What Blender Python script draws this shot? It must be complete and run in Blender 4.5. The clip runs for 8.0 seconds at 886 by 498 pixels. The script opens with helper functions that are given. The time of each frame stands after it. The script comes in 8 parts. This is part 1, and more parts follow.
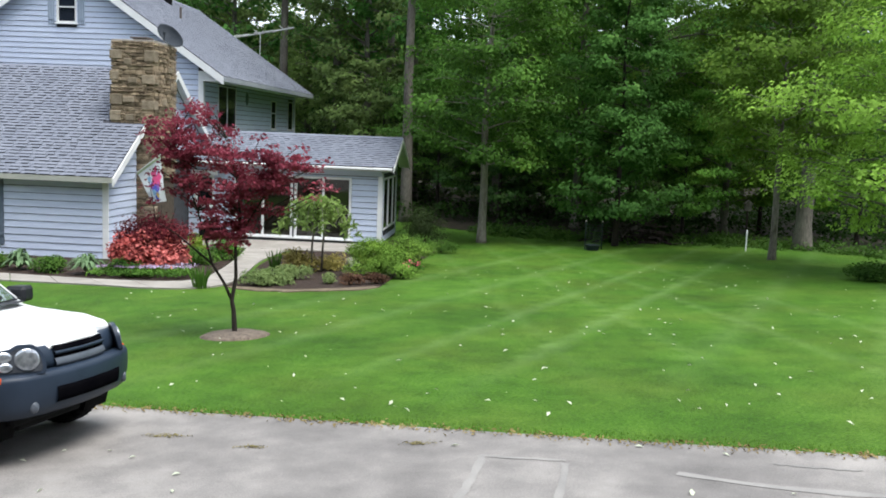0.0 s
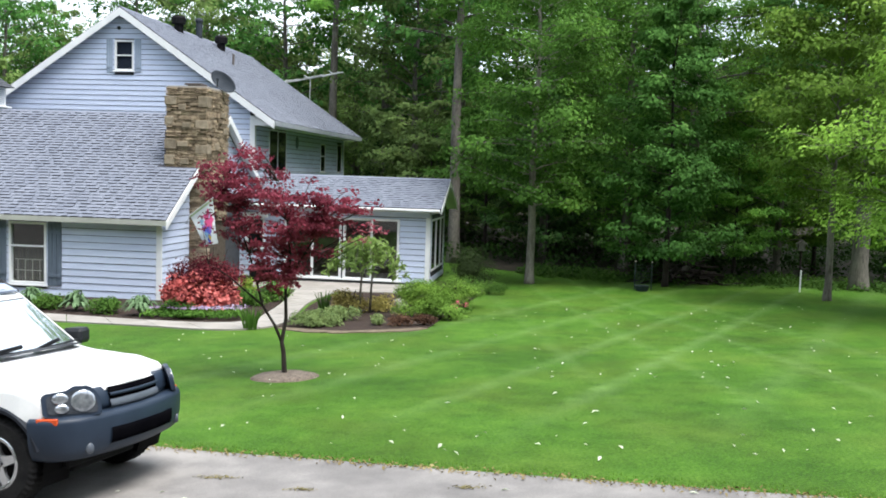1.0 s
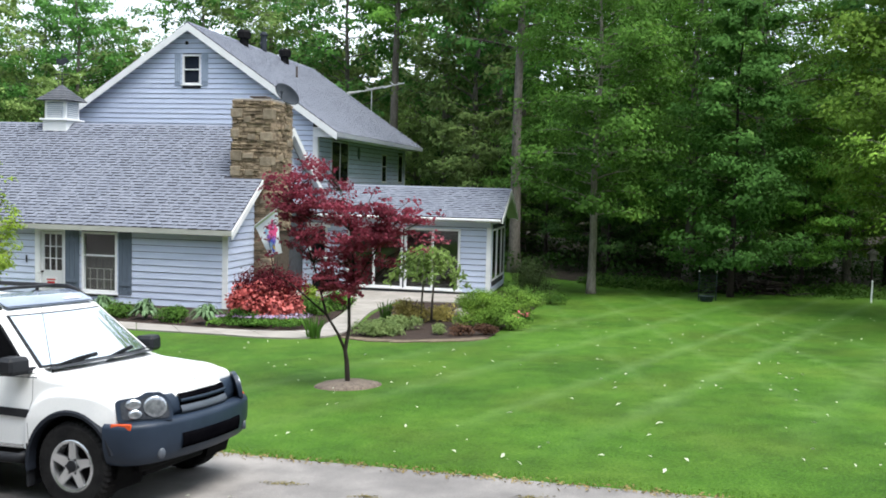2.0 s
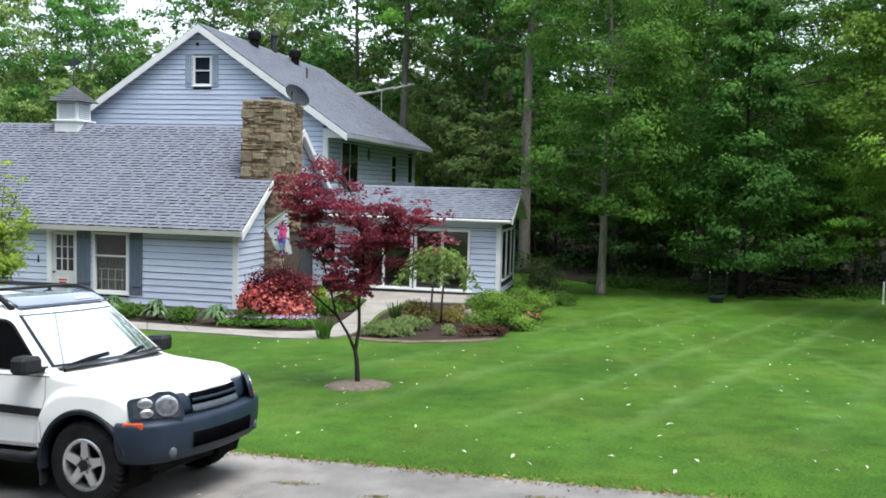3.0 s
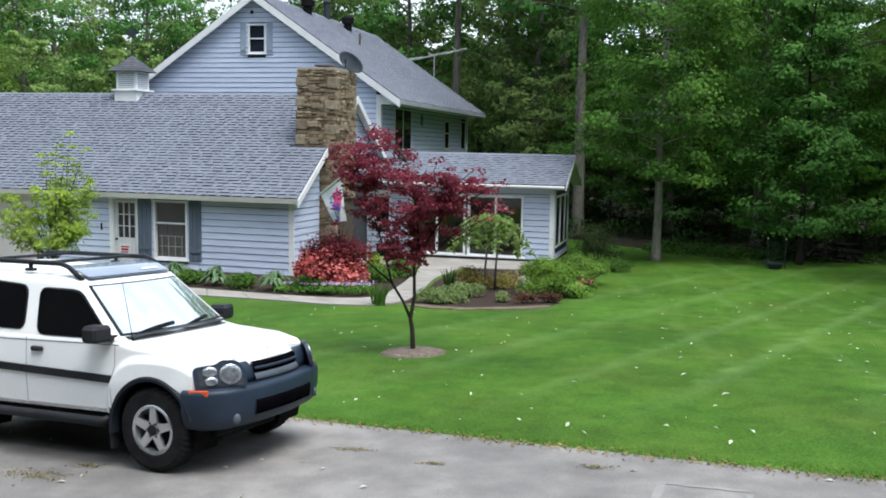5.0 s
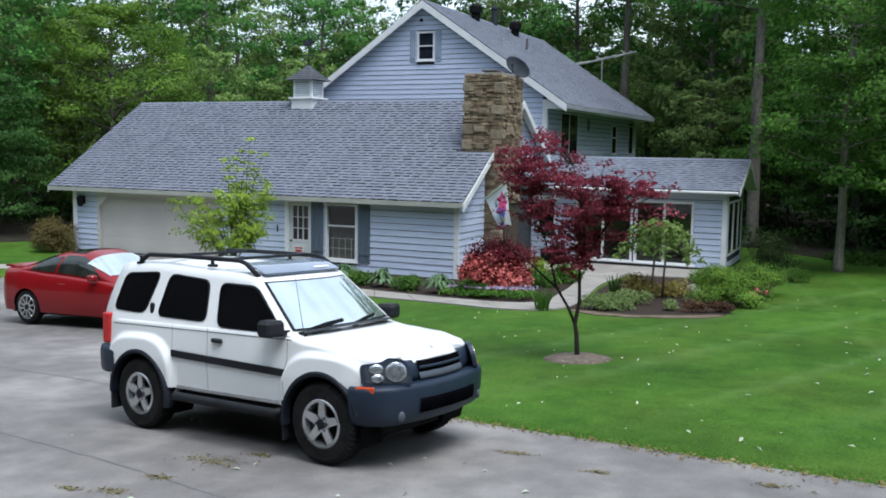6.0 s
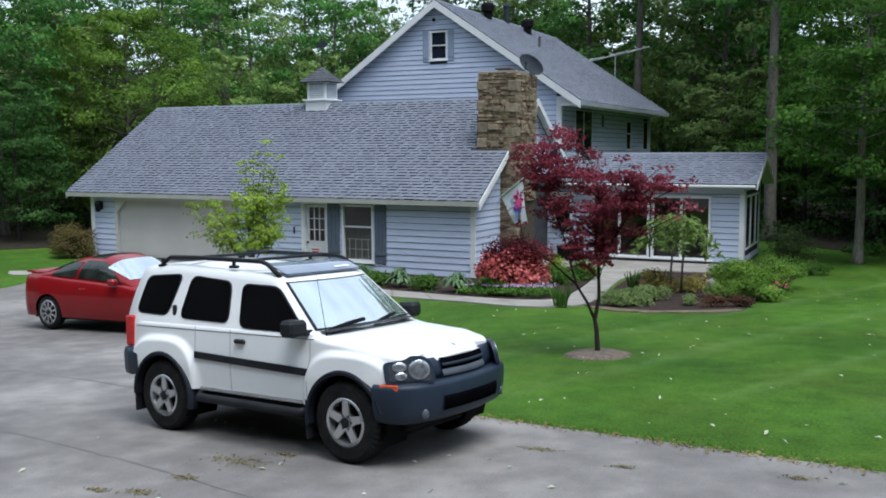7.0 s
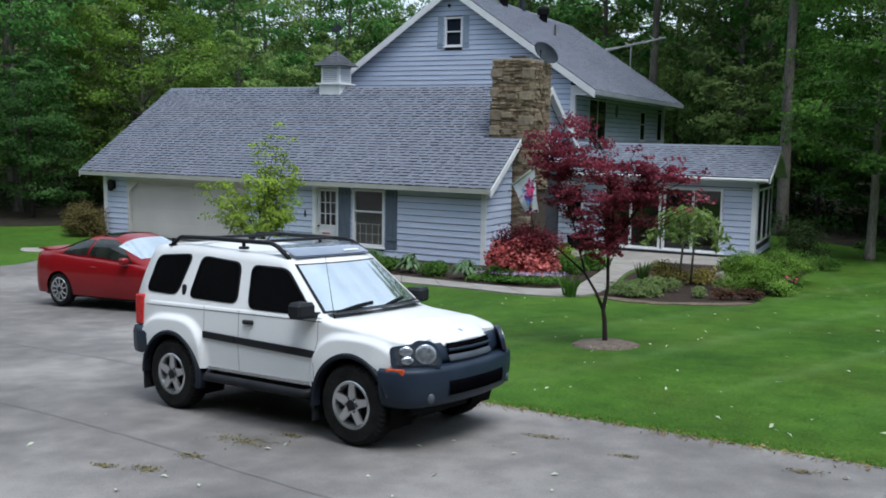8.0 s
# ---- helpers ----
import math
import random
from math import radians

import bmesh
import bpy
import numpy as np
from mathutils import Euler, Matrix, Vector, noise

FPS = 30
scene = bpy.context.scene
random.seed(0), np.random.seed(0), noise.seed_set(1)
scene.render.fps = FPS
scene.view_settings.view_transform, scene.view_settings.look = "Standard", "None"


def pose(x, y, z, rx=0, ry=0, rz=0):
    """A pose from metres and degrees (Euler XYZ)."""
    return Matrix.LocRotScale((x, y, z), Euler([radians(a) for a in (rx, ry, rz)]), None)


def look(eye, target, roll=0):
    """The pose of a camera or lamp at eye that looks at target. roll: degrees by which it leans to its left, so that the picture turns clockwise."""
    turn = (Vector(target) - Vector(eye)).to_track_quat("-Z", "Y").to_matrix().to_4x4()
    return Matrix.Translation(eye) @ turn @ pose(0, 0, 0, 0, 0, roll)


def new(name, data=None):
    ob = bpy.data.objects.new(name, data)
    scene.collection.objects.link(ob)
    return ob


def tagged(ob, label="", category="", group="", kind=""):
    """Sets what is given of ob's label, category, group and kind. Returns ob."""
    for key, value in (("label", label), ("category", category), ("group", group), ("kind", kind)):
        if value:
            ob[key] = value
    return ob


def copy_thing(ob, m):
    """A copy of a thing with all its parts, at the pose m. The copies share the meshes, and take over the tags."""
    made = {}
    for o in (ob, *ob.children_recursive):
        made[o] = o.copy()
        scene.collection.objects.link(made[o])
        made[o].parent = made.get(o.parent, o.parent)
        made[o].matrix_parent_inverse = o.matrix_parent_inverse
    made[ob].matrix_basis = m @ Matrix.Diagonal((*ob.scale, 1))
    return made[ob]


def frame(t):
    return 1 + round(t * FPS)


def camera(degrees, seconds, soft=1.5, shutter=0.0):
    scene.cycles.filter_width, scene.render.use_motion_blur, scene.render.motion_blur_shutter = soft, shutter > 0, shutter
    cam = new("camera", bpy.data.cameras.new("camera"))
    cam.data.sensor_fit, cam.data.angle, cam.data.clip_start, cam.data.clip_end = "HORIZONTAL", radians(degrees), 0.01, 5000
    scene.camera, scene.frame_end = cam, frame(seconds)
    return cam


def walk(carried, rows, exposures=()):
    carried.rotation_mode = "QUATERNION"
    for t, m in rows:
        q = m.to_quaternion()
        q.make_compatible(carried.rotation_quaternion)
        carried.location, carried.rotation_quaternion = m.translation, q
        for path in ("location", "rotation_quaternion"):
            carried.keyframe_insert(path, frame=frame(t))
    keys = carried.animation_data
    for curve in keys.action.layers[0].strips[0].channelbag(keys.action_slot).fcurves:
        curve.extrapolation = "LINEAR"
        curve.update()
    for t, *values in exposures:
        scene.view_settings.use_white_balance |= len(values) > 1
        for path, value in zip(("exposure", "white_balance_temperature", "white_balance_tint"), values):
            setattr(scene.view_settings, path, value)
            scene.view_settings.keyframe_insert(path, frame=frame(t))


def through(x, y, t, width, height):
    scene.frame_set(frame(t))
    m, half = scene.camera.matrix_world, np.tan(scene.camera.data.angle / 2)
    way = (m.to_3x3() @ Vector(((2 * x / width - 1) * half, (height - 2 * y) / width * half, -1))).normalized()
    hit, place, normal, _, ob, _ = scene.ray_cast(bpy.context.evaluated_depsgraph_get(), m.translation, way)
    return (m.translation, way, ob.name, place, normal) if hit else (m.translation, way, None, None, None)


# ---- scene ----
# camera: one handheld pan from a raised arm on the driveway
cam = camera(51.48, 8.0, soft=1.8)
PATH = [
    (0, pose(0.144, 0.100, 2.859, 82.95, -2.25, 4.65)),
    (0.5, pose(0.124, 0.121, 2.865, 84.13, -1.36, 5.74)),
    (1, pose(0.129, 0.089, 2.873, 85.38, -1.81, 7.57)),
    (1.5, pose(0.115, 0.049, 2.881, 85.67, -1.47, 10.17)),
    (1.7, pose(0.112, 0.045, 2.880, 85.72, -1.55, 11.03)),
    (2.8, pose(0.106, 0.030, 2.876, 86.22, -1.50, 11.60)),
    (3, pose(0.105, 0.029, 2.875, 85.91, -1.52, 11.90)),
    (3.5, pose(0.080, 0.038, 2.874, 85.17, -1.71, 11.92)),
    (4, pose(0.085, 0.039, 2.875, 85.06, -1.46, 13.37)),
    (4.2, pose(0.097, 0.037, 2.890, 83.50, -1.51, 12.70)),
    (5.3, pose(0.088, -0.064, 2.949, 83.78, -0.89, 17.83)),
    (5.5, pose(0.017, -0.003, 2.910, 83.82, -0.73, 20.25)),
    (6, pose(0.043, 0.031, 2.894, 83.83, -0.89, 25.36)),
    (6.5, pose(0.027, 0.015, 2.888, 83.83, -1.99, 25.69)),
    (7, pose(-0.000, -0.000, 2.872, 83.81, 0.21, 26.18)),
    (7.5, pose(-0.021, -0.011, 2.896, 83.72, -1.52, 27.25)),
    (8, pose(0.015, -0.004, 2.860, 83.00, -1.04, 26.98)),
]
walk(cam, PATH, exposures=[(0, 0.58, 6400, 9), (0.9, 0.82, 6400, 9), (1.6, 0.76, 6400, 9), (3.5, 0.51, 6300, 8), (5.3, 0.31, 6100, 8), (6.0, 0.06, 5900, 8), (7.0, -0.06, 5900, 8), (8, -0.20, 5900, 8)])

# world: bright hazy sky above a clearing, one wide weak sun
SUN_ELEVATION, SUN_TURN = radians(67), radians(122)
world = bpy.data.worlds.new("sky")
scene.world = world
world.use_nodes = True
wn = world.node_tree.nodes
sky = wn.new("ShaderNodeTexSky")
sky.sky_type, sky.sun_disc = "NISHITA", False
sky.sun_elevation, sky.sun_rotation = SUN_ELEVATION, SUN_TURN
sky.air_density, sky.dust_density, sky.ozone_density = 1.0, 3.0, 1.0
wn["Background"].inputs["Strength"].default_value = 0.15
haze = wn.new("ShaderNodeMix")
haze.data_type = "RGBA"
cloud = wn.new("ShaderNodeTexNoise")
cloud.inputs["Scale"].default_value, cloud.inputs["Detail"].default_value = 3.2, 5
veil = wn.new("ShaderNodeMapRange")
veil.inputs[1].default_value, veil.inputs[2].default_value = 0.32, 0.68
veil.inputs[3].default_value, veil.inputs[4].default_value = 0.35, 0.95
sky_way = wn.new("ShaderNodeTexCoord")
world.node_tree.links.new(sky_way.outputs["Generated"], cloud.inputs["Vector"])
world.node_tree.links.new(cloud.outputs[0], veil.inputs[0])
world.node_tree.links.new(veil.outputs[0], haze.inputs[0])
haze.inputs[7].default_value = (8.6, 9.3, 10.0, 1)
world.node_tree.links.new(sky.outputs[0], haze.inputs[6])
world.node_tree.links.new(haze.outputs[2], wn["Background"].inputs[0])
sun = new("sun", bpy.data.lights.new("sun", "SUN"))
sun.data.energy, sun.data.angle, sun.data.color = 3.15, radians(30), (1.0, 0.97, 0.92)
sun_dir = Vector((math.sin(SUN_TURN) * math.cos(SUN_ELEVATION), math.cos(SUN_TURN) * math.cos(SUN_ELEVATION), math.sin(SUN_ELEVATION)))
sun.matrix_world = look(sun_dir * 60, (0, 0, 0))

# ---- materials ----
def nodes_of(name):
    m = bpy.data.materials.new(name)
    m.use_nodes = True
    t = m.node_tree
    return m, t.nodes, t.links, t.nodes["Principled BSDF"]


def ramp(nt, stops):
    r = nt.new("ShaderNodeValToRGB")
    e = r.color_ramp.elements
    while len(e) < len(stops):
        e.new(0.5)
    for k, (pos, col) in enumerate(stops):
        e[k].position, e[k].color = pos, (*col, 1)
    return r


def surface(name, dark, light, scale=6.0, rough=0.7, bump=0.15, fine=60.0, metal=0.0, rand=0.0, stretch=(1, 1, 1), coat=0.0, bump_dist=0.01, fine_mix=0.35, spec=0.3):
    """A surface whose colour wanders between two tones at a coarse and a fine scale, with fine relief."""
    m, nt, ln, b = nodes_of(name)
    g = nt.new("ShaderNodeNewGeometry")
    mp = nt.new("ShaderNodeMapping")
    mp.inputs["Scale"].default_value = stretch
    ln.new(g.outputs["Position"], mp.inputs[0])
    n1 = nt.new("ShaderNodeTexNoise")
    n1.inputs["Scale"].default_value, n1.inputs["Detail"].default_value = scale, 5
    n2 = nt.new("ShaderNodeTexNoise")
    n2.inputs["Scale"].default_value, n2.inputs["Detail"].default_value = fine, 3
    for n in (n1, n2):
        ln.new(mp.outputs[0], n.inputs["Vector"])
    mx = nt.new("ShaderNodeMix")
    mx.data_type = "FLOAT"
    mx.inputs[0].default_value = fine_mix
    ln.new(n1.outputs[0], mx.inputs[2])
    ln.new(n2.outputs[0], mx.inputs[3])
    r = ramp(nt, [(0.36, dark), (0.64, light)])
    ln.new(mx.outputs[0], r.inputs[0])
    col = r.outputs[0]
    if rand:
        oi = nt.new("ShaderNodeObjectInfo")
        gi = g.outputs["Random Per Island"]
        ad = nt.new("ShaderNodeMath")
        ad.operation = "ADD"
        ln.new(oi.outputs["Random"], ad.inputs[0])
        ln.new(gi, ad.inputs[1])
        fr = nt.new("ShaderNodeMath")
        fr.operation = "FRACT"
        ln.new(ad.outputs[0], fr.inputs[0])
        mr = nt.new("ShaderNodeMapRange")
        mr.inputs[3].default_value, mr.inputs[4].default_value = 1 - rand, 1 + rand
        ln.new(fr.outputs[0], mr.inputs[0])
        hs = nt.new("ShaderNodeHueSaturation")
        ln.new(mr.outputs[0], hs.inputs["Value"])
        ln.new(col, hs.inputs["Color"])
        col = hs.outputs[0]
    ln.new(col, b.inputs["Base Color"])
    b.inputs["Roughness"].default_value, b.inputs["Metallic"].default_value = rough, metal
    b.inputs["Specular IOR Level"].default_value = spec
    b.inputs["Coat Weight"].default_value = coat
    b.inputs["Coat Roughness"].default_value = 0.04
    if bump:
        bp = nt.new("ShaderNodeBump")
        bp.inputs["Strength"].default_value, bp.inputs["Distance"].default_value = bump, bump_dist
        ln.new(n2.outputs[0], bp.inputs["Height"])
        ln.new(bp.outputs[0], b.inputs["Normal"])
    return m


def leaf(name, dark, light, tip=None, rough=0.7, through=0.42):
    """Leaves: each one its own tone, some light passing through."""
    m, nt, ln, b = nodes_of(name)
    g = nt.new("ShaderNodeNewGeometry")
    oi = nt.new("ShaderNodeObjectInfo")
    n = nt.new("ShaderNodeTexNoise")
    n.inputs["Scale"].default_value = 0.8
    ln.new(g.outputs["Position"], n.inputs["Vector"])
    a = nt.new("ShaderNodeMath")
    a.operation = "MULTIPLY_ADD"
    a.inputs[1].default_value = 0.34
    ln.new(g.outputs["Random Per Island"], a.inputs[0])
    a2 = nt.new("ShaderNodeMath")
    a2.operation = "MULTIPLY_ADD"
    a2.inputs[1].default_value, a2.inputs[2].default_value = 1.5, -0.45
    ln.new(n.outputs[0], a2.inputs[0])
    ln.new(a2.outputs[0], a.inputs[2])
    r = ramp(nt, [(0.05, dark), (0.75, light), (1.0, tip or light)])
    ln.new(a.outputs[0], r.inputs[0])
    hs = nt.new("ShaderNodeHueSaturation")
    mr = nt.new("ShaderNodeMapRange")
    mr.inputs[3].default_value, mr.inputs[4].default_value = 0.68, 1.28
    ln.new(oi.outputs["Random"], mr.inputs[0])
    ln.new(mr.outputs[0], hs.inputs["Value"])
    ln.new(r.outputs[0], hs.inputs["Color"])
    ln.new(hs.outputs[0], b.inputs["Base Color"])
    b.inputs["Roughness"].default_value = rough
    b.inputs["Specular IOR Level"].default_value = 0.12
    tr = nt.new("ShaderNodeBsdfTranslucent")
    ln.new(hs.outputs[0], tr.inputs[0])
    ms = nt.new("ShaderNodeMixShader")
    ms.inputs[0].default_value = through
    ln.new(b.outputs[0], ms.inputs[1])
    ln.new(tr.outputs[0], ms.inputs[2])
    ln.new(ms.outputs[0], nt["Material Output"].inputs[0])
    return m


def glass(name, tint=(0.9, 0.95, 0.95)):
    m, nt, ln, b = nodes_of(name)
    b.inputs["Base Color"].default_value = (*tint, 1)
    b.inputs["Roughness"].default_value = 0.02
    b.inputs["Transmission Weight"].default_value = 1.0
    b.inputs["IOR"].default_value = 1.45
    return m


MAT = {
    "siding": surface("pale_blue_siding", (0.48, 0.545, 0.70), (0.57, 0.635, 0.785), scale=1.2, fine=25, rough=0.6, bump=0.2, rand=0.05, stretch=(1, 1, 6)),
    # dark backing behind the boards, standing for the shadow under each lap
    "wall": surface("lap_shadow_backing", (0.035, 0.038, 0.045), (0.055, 0.06, 0.07), rough=0.9),
    "trim": surface("white_trim_paint", (0.70, 0.72, 0.74), (0.80, 0.81, 0.82), scale=2, rough=0.5, bump=0.08),
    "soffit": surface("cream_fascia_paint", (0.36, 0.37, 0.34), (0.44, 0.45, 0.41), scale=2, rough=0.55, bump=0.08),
    "shingle": surface("grey_asphalt_shingle", (0.146, 0.159, 0.198), (0.186, 0.201, 0.243), scale=1.6, fine=160, rough=0.95, bump=0.5, rand=0.06, spec=0.1, bump_dist=0.004),
    "roofdeck": surface("dark_roofing_felt", (0.045, 0.046, 0.056), (0.07, 0.071, 0.085), rough=0.95, spec=0.1),
    "shutter": surface("slate_blue_shutter_paint", (0.09, 0.115, 0.155), (0.13, 0.165, 0.21), scale=3, rough=0.55, stretch=(8, 8, 1)),
    "shutter_pale": surface("pale_blue_shutter_paint", (0.27, 0.33, 0.43), (0.33, 0.39, 0.49), scale=3, rough=0.55),
    "door_white": surface("off_white_door_paint", (0.62, 0.64, 0.66), (0.72, 0.73, 0.74), scale=2, rough=0.45, bump=0.05),
    "gdoor": surface("warm_grey_garage_door_paint", (0.52, 0.505, 0.475), (0.60, 0.585, 0.55), scale=0.8, rough=0.6, bump=0.08),
    "glass": glass("window_glass"),
    # white eaves paint, greyed in its colour for the unlit side
    "eave_grey": surface("shaded_eaves_tone", (0.26, 0.29, 0.33), (0.36, 0.39, 0.43), scale=2, rough=0.6, bump=0.1),
    # opaque attic pane, a faint sky blue put into its dark colour
    "attic_glass": surface("attic_pane_sky_tone", (0.012, 0.016, 0.026), (0.024, 0.030, 0.045), scale=1.5, rough=0.06, bump=0.0, spec=0.5),
    "dim_glass": surface("dark_window_glass", (0.006, 0.008, 0.011), (0.012, 0.015, 0.02), scale=1, rough=0.04, bump=0.0, spec=0.15),
    "curtain": surface("sheer_curtain_cloth", (0.075, 0.072, 0.068), (0.13, 0.126, 0.12), scale=4, fine=40, rough=0.9, stretch=(6, 6, 0.6)),
    # room surfaces, indoor gloom put into one dark plaster tone
    "room": surface("plaster_painted_gloom", (0.10, 0.09, 0.08), (0.16, 0.145, 0.13), scale=0.7, rough=0.9, bump=0),
    "stone": surface("tan_chimney_stone", (0.14, 0.104, 0.070), (0.37, 0.29, 0.20), scale=5, fine=50, rough=0.9, bump=0.6, rand=0.45, bump_dist=0.02),
    "stone_pale": surface("pale_tan_block_stone", (0.17, 0.135, 0.095), (0.34, 0.285, 0.21), scale=4, fine=40, rough=0.9, bump=0.6, rand=0.25, bump_dist=0.02),
    "mortar": surface("dark_mortar", (0.055, 0.045, 0.035), (0.10, 0.08, 0.06), scale=8, rough=0.95, bump=0.4),
    "concrete": surface("pale_concrete", (0.225, 0.208, 0.188), (0.325, 0.303, 0.276), scale=1.6, fine=45, rough=0.85, bump=0.25, rand=0.06),
    "flash": surface("dull_lead_flashing", (0.09, 0.075, 0.07), (0.14, 0.12, 0.11), scale=6, rough=0.6, metal=0.3),
    "black": surface("black_painted_metal", (0.006, 0.006, 0.007), (0.012, 0.012, 0.013), scale=6, rough=0.6, bump=0.05, spec=0.08),
    "galv": surface("galvanised_metal", (0.32, 0.33, 0.34), (0.45, 0.46, 0.47), scale=6, rough=0.4, metal=0.8, bump=0.05),
    "dish": surface("grey_dish_paint", (0.030, 0.036, 0.045), (0.046, 0.053, 0.064), scale=3, rough=0.7, bump=0.03, spec=0.06),
    "mulch": surface("dark_bark_mulch", (0.014, 0.009, 0.007), (0.050, 0.031, 0.023), scale=9, fine=45, rough=0.95, bump=0.9, bump_dist=0.03, fine_mix=0.6),
    "bark": surface("grey_brown_bark", (0.065, 0.058, 0.05), (0.19, 0.175, 0.152), scale=3, fine=22, rough=0.95, bump=0.9, stretch=(1, 1, 0.25), bump_dist=0.03, fine_mix=0.5),
    "bark_pale": surface("pale_grey_bark", (0.13, 0.12, 0.10), (0.30, 0.28, 0.245), scale=3, fine=22, rough=0.95, bump=0.9, stretch=(1, 1, 0.25), bump_dist=0.03, fine_mix=0.5),
    "bark_dark": surface("dark_wet_bark", (0.013, 0.010, 0.009), (0.040, 0.030, 0.026), scale=4, fine=40, rough=0.85, bump=0.7, stretch=(1, 1, 0.3), bump_dist=0.01),
}
from mathutils.geometry import delaunay_2d_cdt

# ---- helpers for building ----
def mesh_of(name, verts, faces, material=None, smooth=False):
    me = bpy.data.meshes.new(name)
    me.from_pydata([tuple(v) for v in verts], [], [tuple(f) for f in faces])
    if material:
        me.materials.append(material)
    if smooth:
        me.polygons.foreach_set("use_smooth", [True] * len(me.polygons))
    me.update()
    return me


def world_of(ob):
    m = ob.matrix_basis.copy()
    while ob.parent:
        m = ob.parent.matrix_basis @ ob.matrix_parent_inverse @ m
        ob = ob.parent
    return m


def part(name, bm, material, parent, label="", smooth=False):
    """Link a bmesh (or a mesh) as one mesh object under a thing or part; coordinates are the world's at this moment."""
    if isinstance(bm, bmesh.types.BMesh):
        me = bpy.data.meshes.new(name)
        bm.normal_update()
        bm.to_mesh(me)
        bm.free()
        if smooth:
            me.polygons.foreach_set("use_smooth", [True] * len(me.polygons))
    else:
        me = bm
    if material and not me.materials:
        me.materials.append(material)
    ob = new(name, me)
    if parent:
        ob.parent = parent
        ob.matrix_parent_inverse = world_of(parent).inverted()
    if label:
        ob["label"] = label
    return ob


def thing(name, label, category, at=(0, 0, 0), group="", kind=""):
    ob = new(name)
    ob.empty_display_size = 0.2
    ob.location = at
    return tagged(ob, label, category, group, kind)


def box(bm, x0, x1, y0, y1, z0, z1, bevel=0.0, m=None):
    vs = [bm.verts.new((x, y, z)) for x in (x0, x1) for y in (y0, y1) for z in (z0, z1)]
    fs = [bm.faces.new([vs[i] for i in f]) for f in ((0, 1, 3, 2), (4, 6, 7, 5), (0, 4, 5, 1), (2, 3, 7, 6), (0, 2, 6, 4), (1, 5, 7, 3))]
    if bevel:
        es = {e for f in fs for e in f.edges}
        r = bmesh.ops.bevel(bm, geom=list(es), offset=bevel, segments=1, affect="EDGES")
        vs = list({v for f in r["faces"] for v in f.verts} | {v for v in vs if v.is_valid})
    if m is not None:
        for v in vs:
            v.co = m @ v.co
    return vs


def boxes(*args, bevel=0.0):
    bm = bmesh.new()
    for a in args:
        box(bm, *a, bevel=bevel)
    return bm


def prism(bm, ring, off):
    """A ring of points pushed along off, closed at both ends."""
    a = [bm.verts.new(p) for p in ring]
    b = [bm.verts.new(Vector(p) + Vector(off)) for p in ring]
    n = len(ring)
    bm.faces.new(a[::-1])
    bm.faces.new(b)
    for i in range(n):
        bm.faces.new((a[i], a[(i + 1) % n], b[(i + 1) % n], b[i]))


def tube(bm, pts, radii, sides=8, cap=True):
    """A tapered tube through points."""
    pts = [Vector(p) for p in pts]
    rings = []
    for i, p in enumerate(pts):
        d = (pts[min(i + 1, len(pts) - 1)] - pts[max(i - 1, 0)]).normalized()
        u = d.orthogonal().normalized() if i == 0 else (u - d * u.dot(d)).normalized()
        w = d.cross(u)
        r = radii[i] if isinstance(radii, (list, tuple)) else radii
        rings.append([bm.verts.new(p + (u * math.cos(a) + w * math.sin(a)) * r) for a in (2 * math.pi * k / sides for k in range(sides))])
    for a, b in zip(rings, rings[1:]):
        for k in range(sides):
            bm.faces.new((a[k], a[(k + 1) % sides], b[(k + 1) % sides], b[k]))
    if cap:
        bm.faces.new(rings[0][::-1])
        bm.faces.new(rings[-1])


def lathe(bm, profile, m=Matrix(), sides=24):
    """A profile of (radius, height) turned round the z axis of m."""
    rings = []
    for r, z in profile:
        if r < 1e-5:
            rings.append([bm.verts.new(m @ Vector((0, 0, z)))])
        else:
            rings.append([bm.verts.new(m @ Vector((r * math.cos(a), r * math.sin(a), z))) for a in (2 * math.pi * k / sides for k in range(sides))])
    for a, b in zip(rings, rings[1:]):
        for k in range(sides):
            f = [a[k % len(a)], a[(k + 1) % len(a)], b[(k + 1) % len(b)], b[k % len(b)]]
            f = list(dict.fromkeys(f))
            if len(f) > 2:
                bm.faces.new(f)


# ---- the ground: falls gently from the driveway to the house, then lies level ----
def G(x, y):
    pl = 0.05 * (x + 4.17) - 0.0505 * (y - 7.66)
    if x > 8:
        pl -= 0.05 * (x - 8) * 0.8
    if y < 0:
        pl += 0.0505 * y * 0.8
    k, a = 0.15, -1.05
    u = (pl - a) / k
    return a + k * (u if u > 30 else math.log1p(math.exp(u)))


def axis_steps(lo, hi, fine_lo, fine_hi, step):
    s = list(np.arange(fine_lo, fine_hi + 1e-6, step))
    v, d = fine_lo, step
    while v > lo:
        d *= 1.35
        v -= d
        s.insert(0, v)
    v, d = fine_hi, step
    while v < hi:
        d *= 1.35
        v += d
        s.append(v)
    return s


def sheet(name, xs, ys, lift, material):
    verts = [(x, y, G(x, y) + lift) for y in ys for x in xs]
    w = len(xs)
    faces = [(j * w + i, j * w + i + 1, (j + 1) * w + i + 1, (j + 1) * w + i) for j in range(len(ys) - 1) for i in range(w - 1)]
    return mesh_of(name, verts, faces, material, smooth=True)


